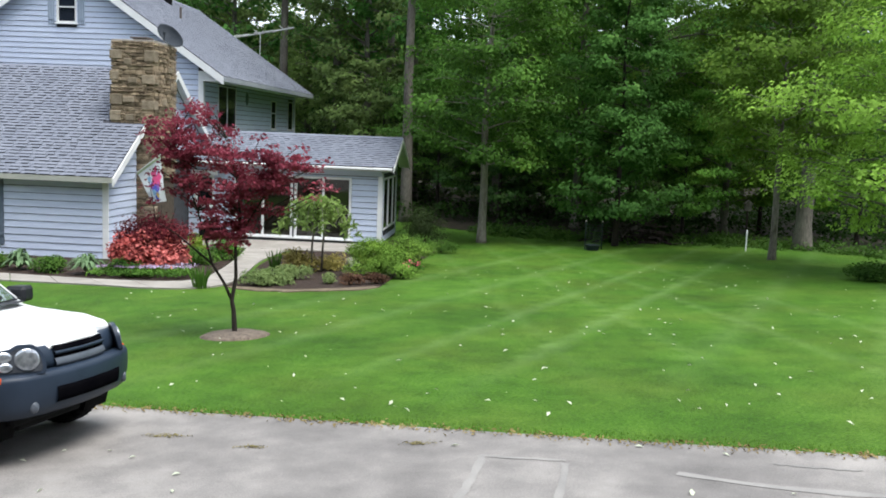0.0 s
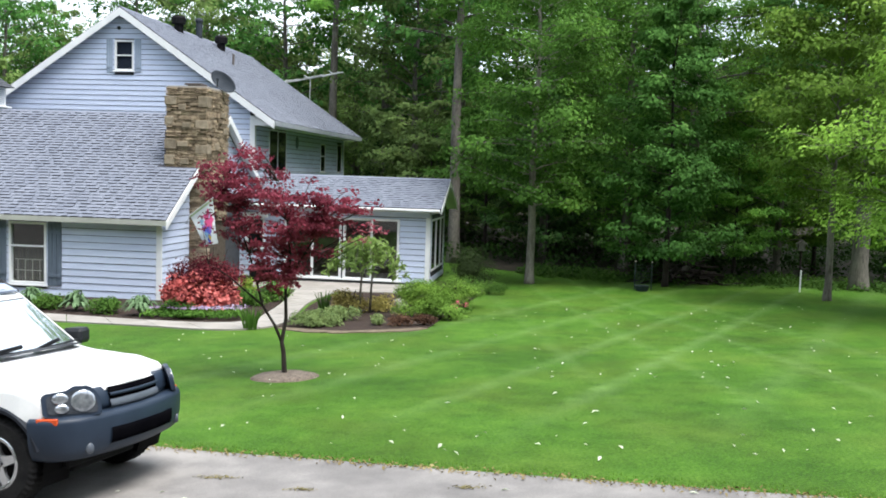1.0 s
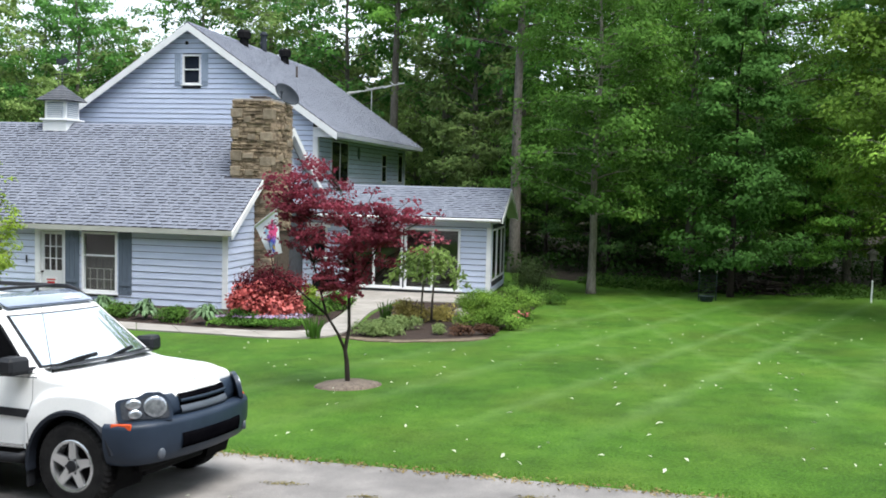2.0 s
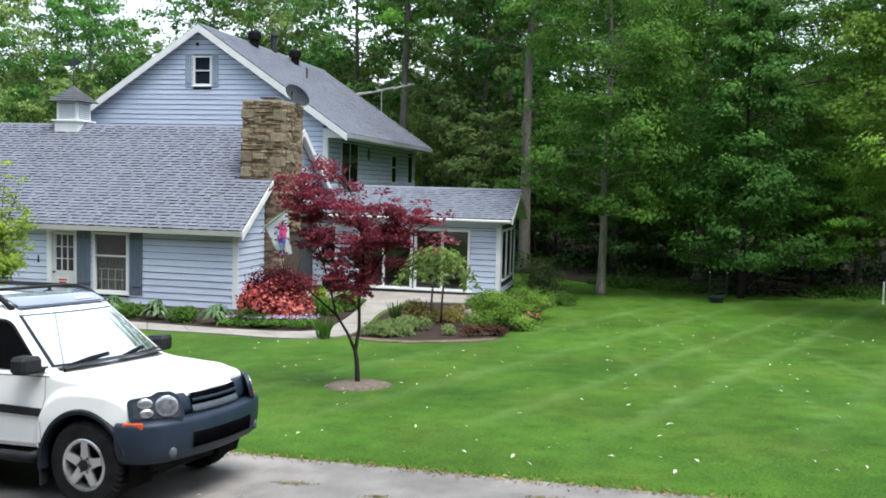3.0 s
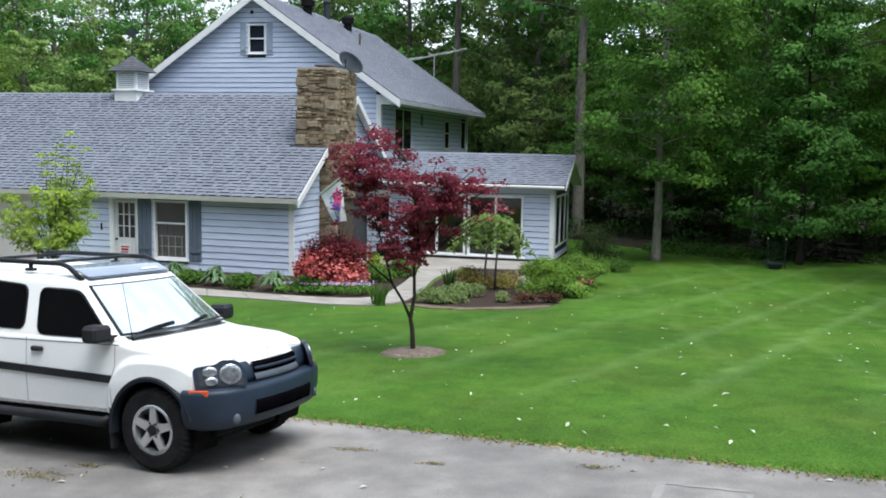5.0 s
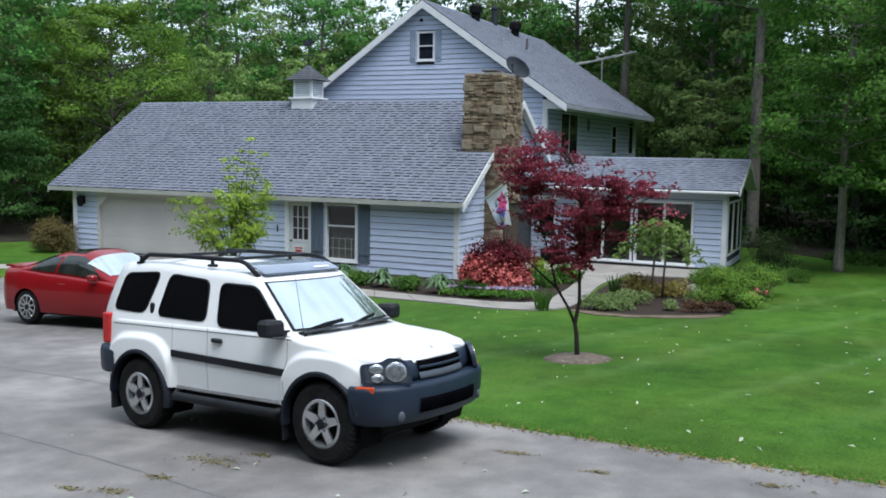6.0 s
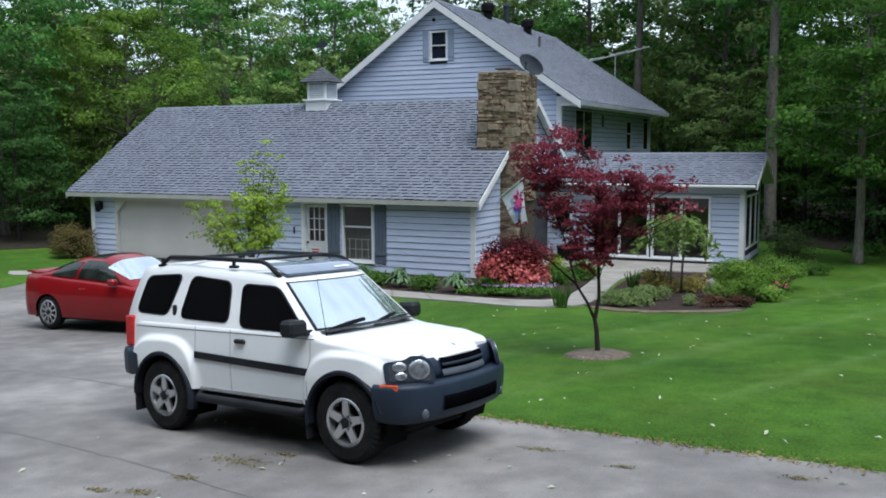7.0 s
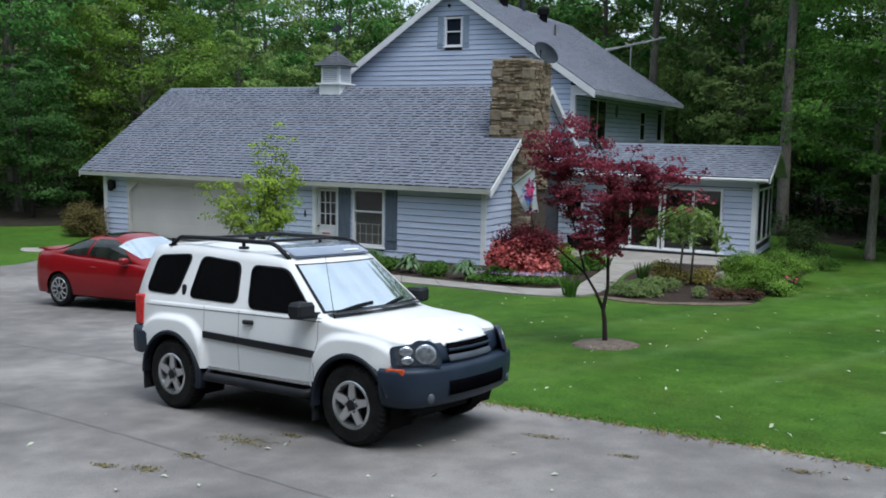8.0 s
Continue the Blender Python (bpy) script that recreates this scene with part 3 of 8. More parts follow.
RX0, RX1 = -27.93, -10.99
WB = 2 * W_RIDGE_Y - W_EAVE[0]
SEV = S_RIDGE - S_SLOPE * 2.28
for name, ring in (
    ("wing_roof_front", [(RX0, W_EAVE[0], W_EAVE[1]), (RX1, W_EAVE[0], W_EAVE[1]), (RX1, W_RIDGE_Y, W_RIDGE), (RX0, W_RIDGE_Y, W_RIDGE)]),
    ("wing_roof_back", [(RX0, W_RIDGE_Y + 0.002, W_RIDGE), (RX1, W_RIDGE_Y + 0.002, W_RIDGE), (RX1, MY0 - 0.04, wing_roof(MY0 - 0.04)), (RX0, MY0 - 0.04, wing_roof(MY0 - 0.04))]),
    ("main_roof_right", [(M_RIDGE_X, 34.37, M_RIDGE), (M_RIDGE_X, 49.5, M_RIDGE), (-10.99, 49.5, main_roof(-10.99)), (-10.99, 34.37, main_roof(-10.99))]),
    ("main_roof_left", [(M_RIDGE_X - 0.002, 34.37, M_RIDGE), (M_RIDGE_X - 0.002, 49.5, M_RIDGE), (-23.55, 49.5, main_roof(-23.55)), (-23.55, 34.37, main_roof(-23.55))]),
    ("sunroom_roof_front", [(-11.2, 31.11, SEV), (-4.02, 31.11, SEV), (-4.02, S_RIDGE_Y, S_RIDGE), (-11.2, S_RIDGE_Y, S_RIDGE)]),
    ("sunroom_roof_back", [(-11.2, S_RIDGE_Y + 0.002, S_RIDGE), (-4.02, S_RIDGE_Y + 0.002, S_RIDGE), (-4.02, 35.67, SEV), (-11.2, 35.67, SEV)]),
):
    roof_slab(name, ring, 0.13, None, MAT["roofdeck"])

# rake boards, fascias, soffits, gutters
def rake(name, p0, p1, drop, out, material=None):
    """A board under a roof's sloping edge, from p0 to p1, drop high, out thick."""
    p0, p1 = Vector(p0), Vector(p1)
    bm = bmesh.new()
    prism(bm, [p0, p1, p1 - Vector((0, 0, drop)), p0 - Vector((0, 0, drop))], out)
    bmesh.ops.recalc_face_normals(bm, faces=bm.faces[:])
    return part(name, bm, material or MAT["trim"], house)


rake("rake_board", (RX1 + 0.002, W_EAVE[0] - 0.01, W_EAVE[1] - 0.03), (RX1 + 0.002, W_RIDGE_Y, W_RIDGE - 0.03), 0.24, (0.03, 0, 0))
rake("rake_board", (RX1 + 0.002, W_RIDGE_Y + 0.002, W_RIDGE - 0.03), (RX1 + 0.002, MY0 - 0.05, wing_roof(MY0 - 0.05) - 0.03), 0.24, (0.03, 0, 0))
rake("rake_board", (RX0 - 0.032, W_EAVE[0] - 0.01, W_EAVE[1] - 0.03), (RX0 - 0.032, W_RIDGE_Y, W_RIDGE - 0.03), 0.22, (0.03, 0, 0))
rake("rake_board", (M_RIDGE_X, 34.335, M_RIDGE - 0.03), (-10.99, 34.335, main_roof(-10.99) - 0.03), 0.30, (0, 0.03, 0))
rake("rake_board", (M_RIDGE_X - 0.002, 34.335, M_RIDGE - 0.03), (-23.55, 34.335, main_roof(-23.55) - 0.03), 0.30, (0, 0.03, 0))
rake("rake_board", (-4.018, 31.10, SEV - 0.02), (-4.018, S_RIDGE_Y, S_RIDGE - 0.02), 0.17, (0.028, 0, 0))
rake("rake_board", (-4.018, S_RIDGE_Y + 0.002, S_RIDGE - 0.02), (-4.018, 35.68, SEV - 0.02), 0.20, (0.028, 0, 0))
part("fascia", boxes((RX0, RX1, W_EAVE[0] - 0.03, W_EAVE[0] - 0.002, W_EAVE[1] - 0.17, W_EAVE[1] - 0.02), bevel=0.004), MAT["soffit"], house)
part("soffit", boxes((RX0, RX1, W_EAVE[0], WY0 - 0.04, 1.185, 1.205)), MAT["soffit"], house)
part("fascia", boxes((-10.988, -10.96, 34.37, 49.5, main_roof(-10.99) - 0.20, main_roof(-10.99) - 0.02), bevel=0.004), MAT["eave_grey"], house, "weathered blue-grey eaves board")
part("soffit", boxes((MX1 + 0.04, -10.992, 34.37, 49.5, main_roof(-10.99) - 0.20, main_roof(-10.99) - 0.18)), MAT["trim"], house)
part("gutter", boxes((-11.2, -4.05, 31.02, 31.105, SEV - 0.125, SEV - 0.035), bevel=0.02), MAT["trim"], house, "white eaves gutter")
part("soffit", boxes((-11.2, -4.05, 31.108, 31.46, SEV - 0.16, SEV - 0.14)), MAT["trim"], house)
part("frieze_board", boxes((SX0 + 0.01, SX1, 31.455, 31.497, 1.36, 1.54)), MAT["siding"], house)

# boards under the sloping overhangs
def sloped_soffit(p0, p1, span, drop=0.135):
    """A thin board under a roof plane from p0 up to p1, as wide as span."""
    p0, p1 = Vector(p0) - Vector((0, 0, drop)), Vector(p1) - Vector((0, 0, drop))
    bm = bmesh.new()
    prism(bm, [p0, p1, p1 - Vector((0, 0, 0.018)), p0 - Vector((0, 0, 0.018))], span)
    bmesh.ops.recalc_face_normals(bm, faces=bm.faces[:])
    return part("soffit", bm, MAT["trim"], house)


for y0, y1 in ((31.12, S_RIDGE_Y), (35.66, S_RIDGE_Y)):
    sloped_soffit((SX1 + 0.045, y0, sun_roof(y0)), (SX1 + 0.045, y1, sun_roof(y1)), (-4.022 - SX1 - 0.045, 0, 0))
for x0 in (-11.0, -23.54):
    sloped_soffit((x0, 34.372, main_roof(x0)), (M_RIDGE_X, 34.372, main_roof(M_RIDGE_X)), (0, MY0 - 0.04 - 34.372, 0))
for y0, y1 in ((24.77, CY0 - 0.06), (CY1 + 0.06, W_RIDGE_Y), (MY0 - 0.06, W_RIDGE_Y)):
    sloped_soffit((WX1 + 0.045, y0, wing_roof(y0)), (WX1 + 0.045, y1, wing_roof(y1)), (RX1 - 0.002 - WX1 - 0.045, 0, 0))

# boxed ends of the main roof's eaves
zb = main_roof(-10.99) - 0.20
bm = bmesh.new()
prism(bm, [(MX1 + 0.046, 34.625, zb), (-10.992, 34.625, zb), (-10.992, 34.625, main_roof(-10.992) - 0.155), (MX1 + 0.046, 34.625, main_roof(MX1 + 0.046) - 0.155)], (0, 0.03, 0))
bmesh.ops.recalc_face_normals(bm, faces=bm.faces[:])
part("eave_return", bm, MAT["trim"], house)

# corner boards
for u, v in ((WX1, WY0), (WX0 + 0.06, WY0)):
    part("corner_board", boxes((u - 0.13, u + 0.042, v - 0.046, v - 0.002, -1.05, 1.18), bevel=0.004), MAT["trim"], house)
part("corner_board", boxes((MX1 - 0.16, MX1 + 0.045, MY0 - 0.05, MY0 - 0.002, 1.0, 4.92), (MX1 + 0.002, MX1 + 0.045, MY0, MY0 + 0.14, 1.0, 4.75), bevel=0.004), MAT["trim"], house)
part("corner_board", boxes((MX1 + 0.002, MX1 + 0.045, MY1 - 0.14, MY1, 1.0, 4.75), bevel=0.004), MAT["trim"], house)
part("corner_board", boxes((SX1 - 0.13, SX1 + 0.03, SY0 - 0.046, SY0 - 0.002, -1.0, 1.36), (SX1 + 0.002, SX1 + 0.03, SY0, SY0 + 0.13, -1.0, 1.5), bevel=0.004), MAT["trim"], house)

# windows, doors, shutters
wing_win = window_unit(f_wing, *W_WIN, rails=(0.42,), label="tall white double-hung window with cafe curtain")
bm = bmesh.new()
for k in range(9):
    f_wing.box(bm, -15.86 + k * 0.117, -15.86 + k * 0.117 + 0.085, -0.16, -0.15, -0.62, 0.34)
part("cafe_curtain", bm, MAT["curtain"], wing_win)
bm = bmesh.new()
for k in range(4):
    f_wing.box(bm, -15.72 + k * 0.23, -15.705 + k * 0.23, -0.036, -0.028, -0.6, 0.02)
for zz in (-0.3, 0.02):
    f_wing.box(bm, -15.80, -14.95, -0.027, -0.02, zz - 0.008, zz + 0.008)
part("lattice", bm, MAT["soffit"], wing_win)
shutter(f_wing, -16.50, -16.03, -0.68, 1.17, MAT["shutter"], "slate blue board shutter")
shutter(f_wing, -14.73, -14.30, -0.72, 1.17, MAT["shutter"], "slate blue board shutter")
window_unit(f_main, *M_GWIN, rails=(7.15,), label="small attic window with muntins", pane="attic_glass")
shutter(f_main, -17.95, -17.68, 6.50, 7.78, MAT["shutter_pale"], "pale blue attic shutter")
shutter(f_main, -16.77, -16.50, 6.50, 7.78, MAT["shutter_pale"], "pale blue attic shutter")
window_unit(f_main_end, *E_W1, mullions=(37.62,), label="dark twin casement window", sill=False, frame_w=0.05, proud=0.036, inset=-0.004, pane="dim_glass")
window_unit(f_main_end, *E_W2, rails=(3.6,), label="narrow upstairs window", frame_w=0.05, proud=0.036, inset=-0.004, pane="dim_glass")
window_unit(f_main_end, *E_W3, rails=(), label="dark upstairs window", sill=False, frame_w=0.05, proud=0.036, inset=-0.004, pane="dim_glass")
window_unit(f_sun, *S_SL1, mullions=(-8.62,), label="white sliding glass door", sill=False, name="sliding_door", frame_w=0.08)
window_unit(f_sun, *S_SL2, mullions=(-6.49,), label="white sliding glass door", sill=False, name="sliding_door", frame_w=0.08)
sw = window_unit(f_sun, *S_WIN, rails=(0.65,), label="small window with white head board")
part("head_board", boxes((-11.12, -10.22, 31.34, 31.45, 1.17, 1.34), bevel=0.01), MAT["trim"], sw)
for o in (SE_W1, SE_W2, SE_W3):
    window_unit(f_sun_end, *o, label="tall dark sunroom window in a white frame", sill=False, frame_w=0.075, proud=0.03, inset=-0.004, pane="dim_glass")
part("foundation_strip", boxes((SX0 + 0.2, SX1, 31.40, 31.498, -1.2, -0.915)), MAT["roofdeck"], house, "dark stone foot of the sunroom wall")
part("door_sill", boxes((-9.7, -5.4, 31.36, 31.46, -0.912, -0.855), bevel=0.01), MAT["trim"], house)

bm = bmesh.new()
f_wing.box(bm, W_DOOR[0] + 0.03, W_DOOR[1] - 0.03, -0.09, -0.045, -0.97, -0.10)
f_wing.box(bm, W_DOOR[0] + 0.03, W_DOOR[0] + 0.13, -0.09, -0.045, -0.10, 1.08)
f_wing.box(bm, W_DOOR[1] - 0.13, W_DOOR[1] - 0.03, -0.09, -0.045, -0.10, 1.08)
f_wing.box(bm, W_DOOR[0] + 0.13, W_DOOR[1] - 0.13, -0.09, -0.045, 1.0, 1.08)
for a in (-17.22, -16.94):
    f_wing.box(bm, a, a + 0.24, -0.0445, -0.036, -0.86, -0.25, bevel=0.006)
door = part("entry_door", bm, MAT["door_white"], house, "white entry door with nine small panes")
bm = bmesh.new()
for k in (1, 2):
    u = W_DOOR[0] + 0.13 + k * 0.2
    f_wing.box(bm, u - 0.014, u + 0.014, -0.075, -0.04, -0.10, 1.0)
    zz = -0.10 + k * 0.3667
    f_wing.box(bm, W_DOOR[0] + 0.13, W_DOOR[1] - 0.13, -0.072, -0.043, zz - 0.014, zz + 0.014)
part("muntin", bm, MAT["door_white"], door)
bm = bmesh.new()
f_wing.box(bm, W_DOOR[0] + 0.13, W_DOOR[1] - 0.13, -0.084, -0.078, -0.10, 1.0)
part("pane", bm, MAT["glass"], door).visible_shadow = False
bm = bmesh.new()
lathe(bm, [(0, 0), (0.03, 0), (0.03, 0.01), (0.012, 0.02), (0.012, 0.05), (0.032, 0.06), (0.03, 0.085), (0, 0.09)], Matrix.Translation((-17.31, WY0 + 0.045, -0.15)) @ pose(0, 0, 0, 90, 0, 0), 12)
part("door_knob", bm, MAT["black"], door)
bm = bmesh.new()
for a in ((W_DOOR[0] - 0.13, W_DOOR[0] - 0.002, -1.0, 1.18), (W_DOOR[1] + 0.002, W_DOOR[1] + 0.028, -1.0, 1.18), (W_DOOR[0], W_DOOR[1], 1.105, 1.18)):
    f_wing.box(bm, a[0], a[1], -0.1, 0.045, a[2], a[3])
for u0, u1 in ((W_DOOR[0] + 0.001, W_DOOR[0] + 0.028), (W_DOOR[1] - 0.028, W_DOOR[1] - 0.001)):
    f_wing.box(bm, u0, u1, -0.12, 0.03, -0.98, 1.104)
part("door_casing", bm, MAT["trim"], house)

# garage door: four hinged sections, each with raised panels
bm = bmesh.new()
for k in range(4):
    z0 = -1.0 + k * 0.505
    f_wing.box(bm, W_GAR[0] + 0.01, W_GAR[1] - 0.01, -0.14, -0.09, z0 + 0.001, z0 + 0.504, bevel=0.002)
gdoor = part("garage_door", bm, MAT["gdoor"], house, "warm grey sectional garage door, closed")
for k in range(4):
    z0 = -1.0 + k * 0.505
    for j in range(8):
        u = W_GAR[0] + 0.09 + j * 0.665
        bm = bmesh.new()
        f_wing.box(bm, u, u + 0.56, -0.0895, -0.085, z0 + 0.08, z0 + 0.42, bevel=0.002)
        part("panel", bm, MAT["gdoor"], gdoor)
bm = bmesh.new()
for a in ((W_GAR[0] - 0.1, W_GAR[0] - 0.002, -1.0, 1.18), (W_GAR[1] + 0.002, W_GAR[1] + 0.1, -1.0, 1.18), (W_GAR[0], W_GAR[1], 1.025, 1.18)):
    f_wing.box(bm, a[0], a[1], -0.1, 0.045, a[2], a[3])
for s, u in ((1, W_GAR[0]), (-1, W_GAR[1])):
    prism(bm, [f_wing.p(u + s * 0.0095, 0.0, 1.02), f_wing.p(u + s * 0.44, 0.0, 1.02), f_wing.p(u + s * 0.0095, 0.0, 0.62)], (0, -0.04, 0))
    f_wing.box(bm, min(u, u + s * 0.009), max(u, u + s * 0.009), -0.088, 0.044, -1.0, 1.02)
part("garage_casing", bm, MAT["gdoor"], house, "pale grey garage door casing with cut corners")

# ---- boards of the walls ----
def outer(o, m=0.0):
    return (o[0] - m, o[1] + m, o[2] - m, o[3] + m)

clapboards(f_wing, WX0 + 0.1, WX1 - 0.13, -0.99, 1.18, [outer(W_WIN, 0.002), (W_DOOR[0] - 0.132, W_DOOR[1] + 0.03, -1.2, 1.2), (W_GAR[0] - 0.102, W_GAR[1] + 0.102, -1.2, 1.2)])
clapboards(f_wing_end, WY0 + 0.01, 27.0, -0.99, 4.5, clip=lambda z: (max(WY0, W_RIDGE_Y - (W_RIDGE - 0.16 - z) / W_SLOPE), 27.0))
clapboards(f_wing_end, 28.84, 33.5, 1.8, 4.5, clip=lambda z: (28.84, W_RIDGE_Y + (W_RIDGE - 0.16 - z) / W_SLOPE))
half = lambda z: (M_RIDGE - 0.16 - z) / M_SLOPE
clapboards(f_main, MX0, MX1 - 0.165, 3.4, 8.8, [outer(M_GWIN, 0.002)], clip=lambda z: (M_RIDGE_X - half(z), M_RIDGE_X + half(z)))
clapboards(f_main_end, MY0 + 0.145, MY1 - 0.145, 1.8, 4.55, [outer(o, 0.002) for o in (E_W1, E_W2, E_W3)])
clapboards(f_sun, SX0 + 0.02, SX1 - 0.132, -0.93, 1.36, [(-9.63, -5.49, -1.2, 1.29), outer(S_WIN, 0.002)])
clapboards(f_sun_end, SY0 + 0.205, SY1, -0.93, 2.5, [(31.84, 35.06, -0.56, 1.31)], clip=lambda z: (S_RIDGE_Y - (S_RIDGE - 0.14 - z) / S_SLOPE, S_RIDGE_Y + (S_RIDGE - 0.14 - z) / S_SLOPE) if z > 1.5 else (SY0 + 0.205, SY1))

# ---- chimney of split stone ----
chimney = part("chimney", boxes((CX0 + 0.03, CX1 - 0.03, CY0 + 0.03, CY1 - 0.03, -1.2, CTOP - 0.03)), MAT["mortar"], house, "broad chimney of tan split stone")
rnd = random.Random(7)


def stone_face(face, u0, u1, z0, z1, joined=False):
    z = z0
    rest = bmesh.new() if joined else None
    while z < z1 - 0.03:
        h = min(rnd.choice((0.035, 0.045, 0.055, 0.075, 0.10)), z1 - z)
        u = u0
        while u < u1 - 0.02:
            w = rnd.uniform(0.13, 0.44)
            if u1 - u - w < 0.12:
                w = u1 - u
            hh = h
            d = rnd.uniform(0.0, 0.05)
            if joined:
                face.box(rest, u + 0.006, u + w - 0.006, -0.05, d, z + 0.005, z + hh - 0.005)
                u += w
                continue
            bm = bmesh.new()
            face.box(bm, u + 0.006, u + w - 0.006, -0.05, d, z + 0.005, z + hh - 0.005, bevel=0.008)
            for v in bm.verts:
                v.co += Vector((rnd.uniform(-1, 1), rnd.uniform(-1, 1), rnd.uniform(-1, 1))) * 0.005
            part("stone", bm, MAT["stone"], chimney)
            u += w
        z += h
    if joined:
        tagged(part("stonework", rest, MAT["stone"], chimney), kind="stuff")


f_cf, f_cr = Face("y", CY0, -1), Face("x", CX1, 1)
stone_face(f_cf, CX0, CX1, 2.70, CTOP)
stone_face(f_cf, WX1 + 0.02, CX1, -0.9, 2.70, joined=True)
stone_face(f_cr, CY0 + 0.03, CY1, 1.2, CTOP, joined=True)
for k in range(4):
    u, z = rnd.uniform(CX0 + 0.35, CX1 - 0.75), 2.95 + k * 0.55 + rnd.uniform(-0.05, 0.05)
    part("block", boxes((u, u + rnd.uniform(0.2, 0.42), CY0 - 0.058, CY0 + 0.1, z, z + rnd.uniform(0.14, 0.24)), bevel=0.015), MAT["stone_pale"], chimney)
for k in range(5):
    v, z = rnd.uniform(CY0 + 0.4, CY1 - 0.5), 2.4 + k * 0.5 + rnd.uniform(-0.05, 0.05)
    part("block", boxes((CX1 - 0.1, CX1 + 0.058, v, v + rnd.uniform(0.2, 0.4), z, z + rnd.uniform(0.12, 0.22)), bevel=0.015), MAT["stone_pale"], chimney)
for k in range(9):
    z = -0.6 + k * 0.66 + rnd.uniform(-0.1, 0.1)
    w = rnd.uniform(0.26, 0.36)
    part("stone", boxes((CX1 - w, CX1 + 0.04, CY0 - 0.045, CY0 + 0.3, z, z + rnd.uniform(0.24, 0.34)), bevel=0.015), MAT["stone_pale"], chimney, "large pale corner stone" if k == 0 else "")
for k in range(4):
    z = 2.85 + k * 0.62 + rnd.uniform(-0.1, 0.1)
    part("stone", boxes((CX0 - 0.035, CX0 + rnd.uniform(0.25, 0.36), CY0 - 0.045, CY0 + 0.3, z, z + rnd.uniform(0.22, 0.32)), bevel=0.015), MAT["stone_pale"], chimney)
part("cap_slab", boxes((CX0 + 0.02, CX1 - 0.02, CY0 + 0.02, CY1 - 0.02, CTOP - 0.02, CTOP + 0.05), bevel=0.01), MAT["concrete"], chimney)
bm = boxes((-11.65, -11.25, 27.7, 28.1, CTOP + 0.05, CTOP + 0.13), (-11.72, -11.18, 27.63, 28.17, CTOP + 0.14, CTOP + 0.19), bevel=0.01)
part("flue", bm, MAT["flash"], chimney, "squat brown metal flue cap")
part("flashing", boxes((CX0 - 0.06, WX1 + 0.30, CY0 - 0.075, CY0 + 0.05, 2.64, 2.79), (CX0 - 0.035, CX0 + 0.02, CY0, CY1, 2.75, 3.95)), MAT["flash"], chimney)

# ---- vehicles ----
MAT["white_paint"] = surface("white_car_paint", (0.75, 0.77, 0.78), (0.81, 0.82, 0.83), scale=0.9, rough=0.4, bump=0.0, coat=0.25)
MAT["red_paint"] = surface("dark_red_car_paint", (0.205, 0.005, 0.008), (0.235, 0.006, 0.010), scale=0.9, rough=0.32, bump=0.0, coat=0.5, spec=0.2)
MAT["grey_plastic"] = surface("slate_grey_bumper_plastic", (0.012, 0.021, 0.038), (0.020, 0.032, 0.054), scale=3, fine=300, rough=0.45, bump=0.06, spec=0.3)
MAT["arch_trim"] = surface("dark_arch_plastic", (0.009, 0.012, 0.019), (0.015, 0.019, 0.028), scale=3, fine=300, rough=0.6, bump=0.06, spec=0.2)
MAT["silver_plastic"] = surface("silver_grey_grille_paint", (0.055, 0.066, 0.085), (0.085, 0.098, 0.12), scale=3, rough=0.35, bump=0.0)
MAT["black_plastic"] = surface("black_trim_plastic", (0.012, 0.013, 0.016), (0.022, 0.024, 0.028), scale=4, fine=200, rough=0.5, bump=0.05, spec=0.15)
MAT["rubber"] = surface("tyre_rubber", (0.010, 0.010, 0.011), (0.022, 0.022, 0.022), scale=8, fine=80, rough=0.9, bump=0.2, spec=0.08)
MAT["alloy"] = surface("silver_alloy", (0.48, 0.50, 0.52), (0.62, 0.63, 0.65), scale=5, rough=0.26, metal=0.85, bump=0.02)
MAT["tint"] = surface("dark_tinted_glass", (0.004, 0.004, 0.005), (0.006, 0.006, 0.007), scale=2, rough=0.03, bump=0.0, spec=0.14)
# pale metal in place of glass, the sky's shine put into its colour
MAT["screen"] = surface("windscreen_sky_shine", (0.66, 0.74, 0.80), (0.80, 0.86, 0.90), scale=1.5, rough=0.05, bump=0.0, coat=1.0, metal=0.9)
MAT["car_glass"] = surface("clear_car_glass", (0.012, 0.015, 0.014), (0.035, 0.042, 0.036), scale=3.5, rough=0.03, bump=0.0, spec=0.6)
MAT["lamp_lens"] = surface("clear_lamp_lens", (0.20, 0.22, 0.25), (0.52, 0.55, 0.60), scale=14, rough=0.1, metal=0.7, bump=0.3, fine=30)
MAT["lamp_cavity"] = surface("glossy_lamp_cavity", (0.03, 0.034, 0.042), (0.06, 0.066, 0.078), scale=9, rough=0.12, bump=0.0, coat=0.8)
# flat black for uncut openings, their inner darkness put into the colour
MAT["void"] = surface("opening_shade_black", (0.002, 0.002, 0.003), (0.004, 0.004, 0.005), scale=5, rough=1.0, bump=0.0, spec=0.0)
MAT["amber"] = surface("amber_marker_lens", (0.45, 0.06, 0.015), (0.58, 0.09, 0.02), scale=20, rough=0.2, bump=0.1)
MAT["red_lens"] = surface("red_lamp_lens", (0.40, 0.015, 0.015), (0.55, 0.03, 0.03), scale=20, rough=0.15, bump=0.1)
MAT["seam"] = surface("shut_line_grey", (0.10, 0.11, 0.12), (0.16, 0.17, 0.18), scale=5, rough=0.7, bump=0.0)
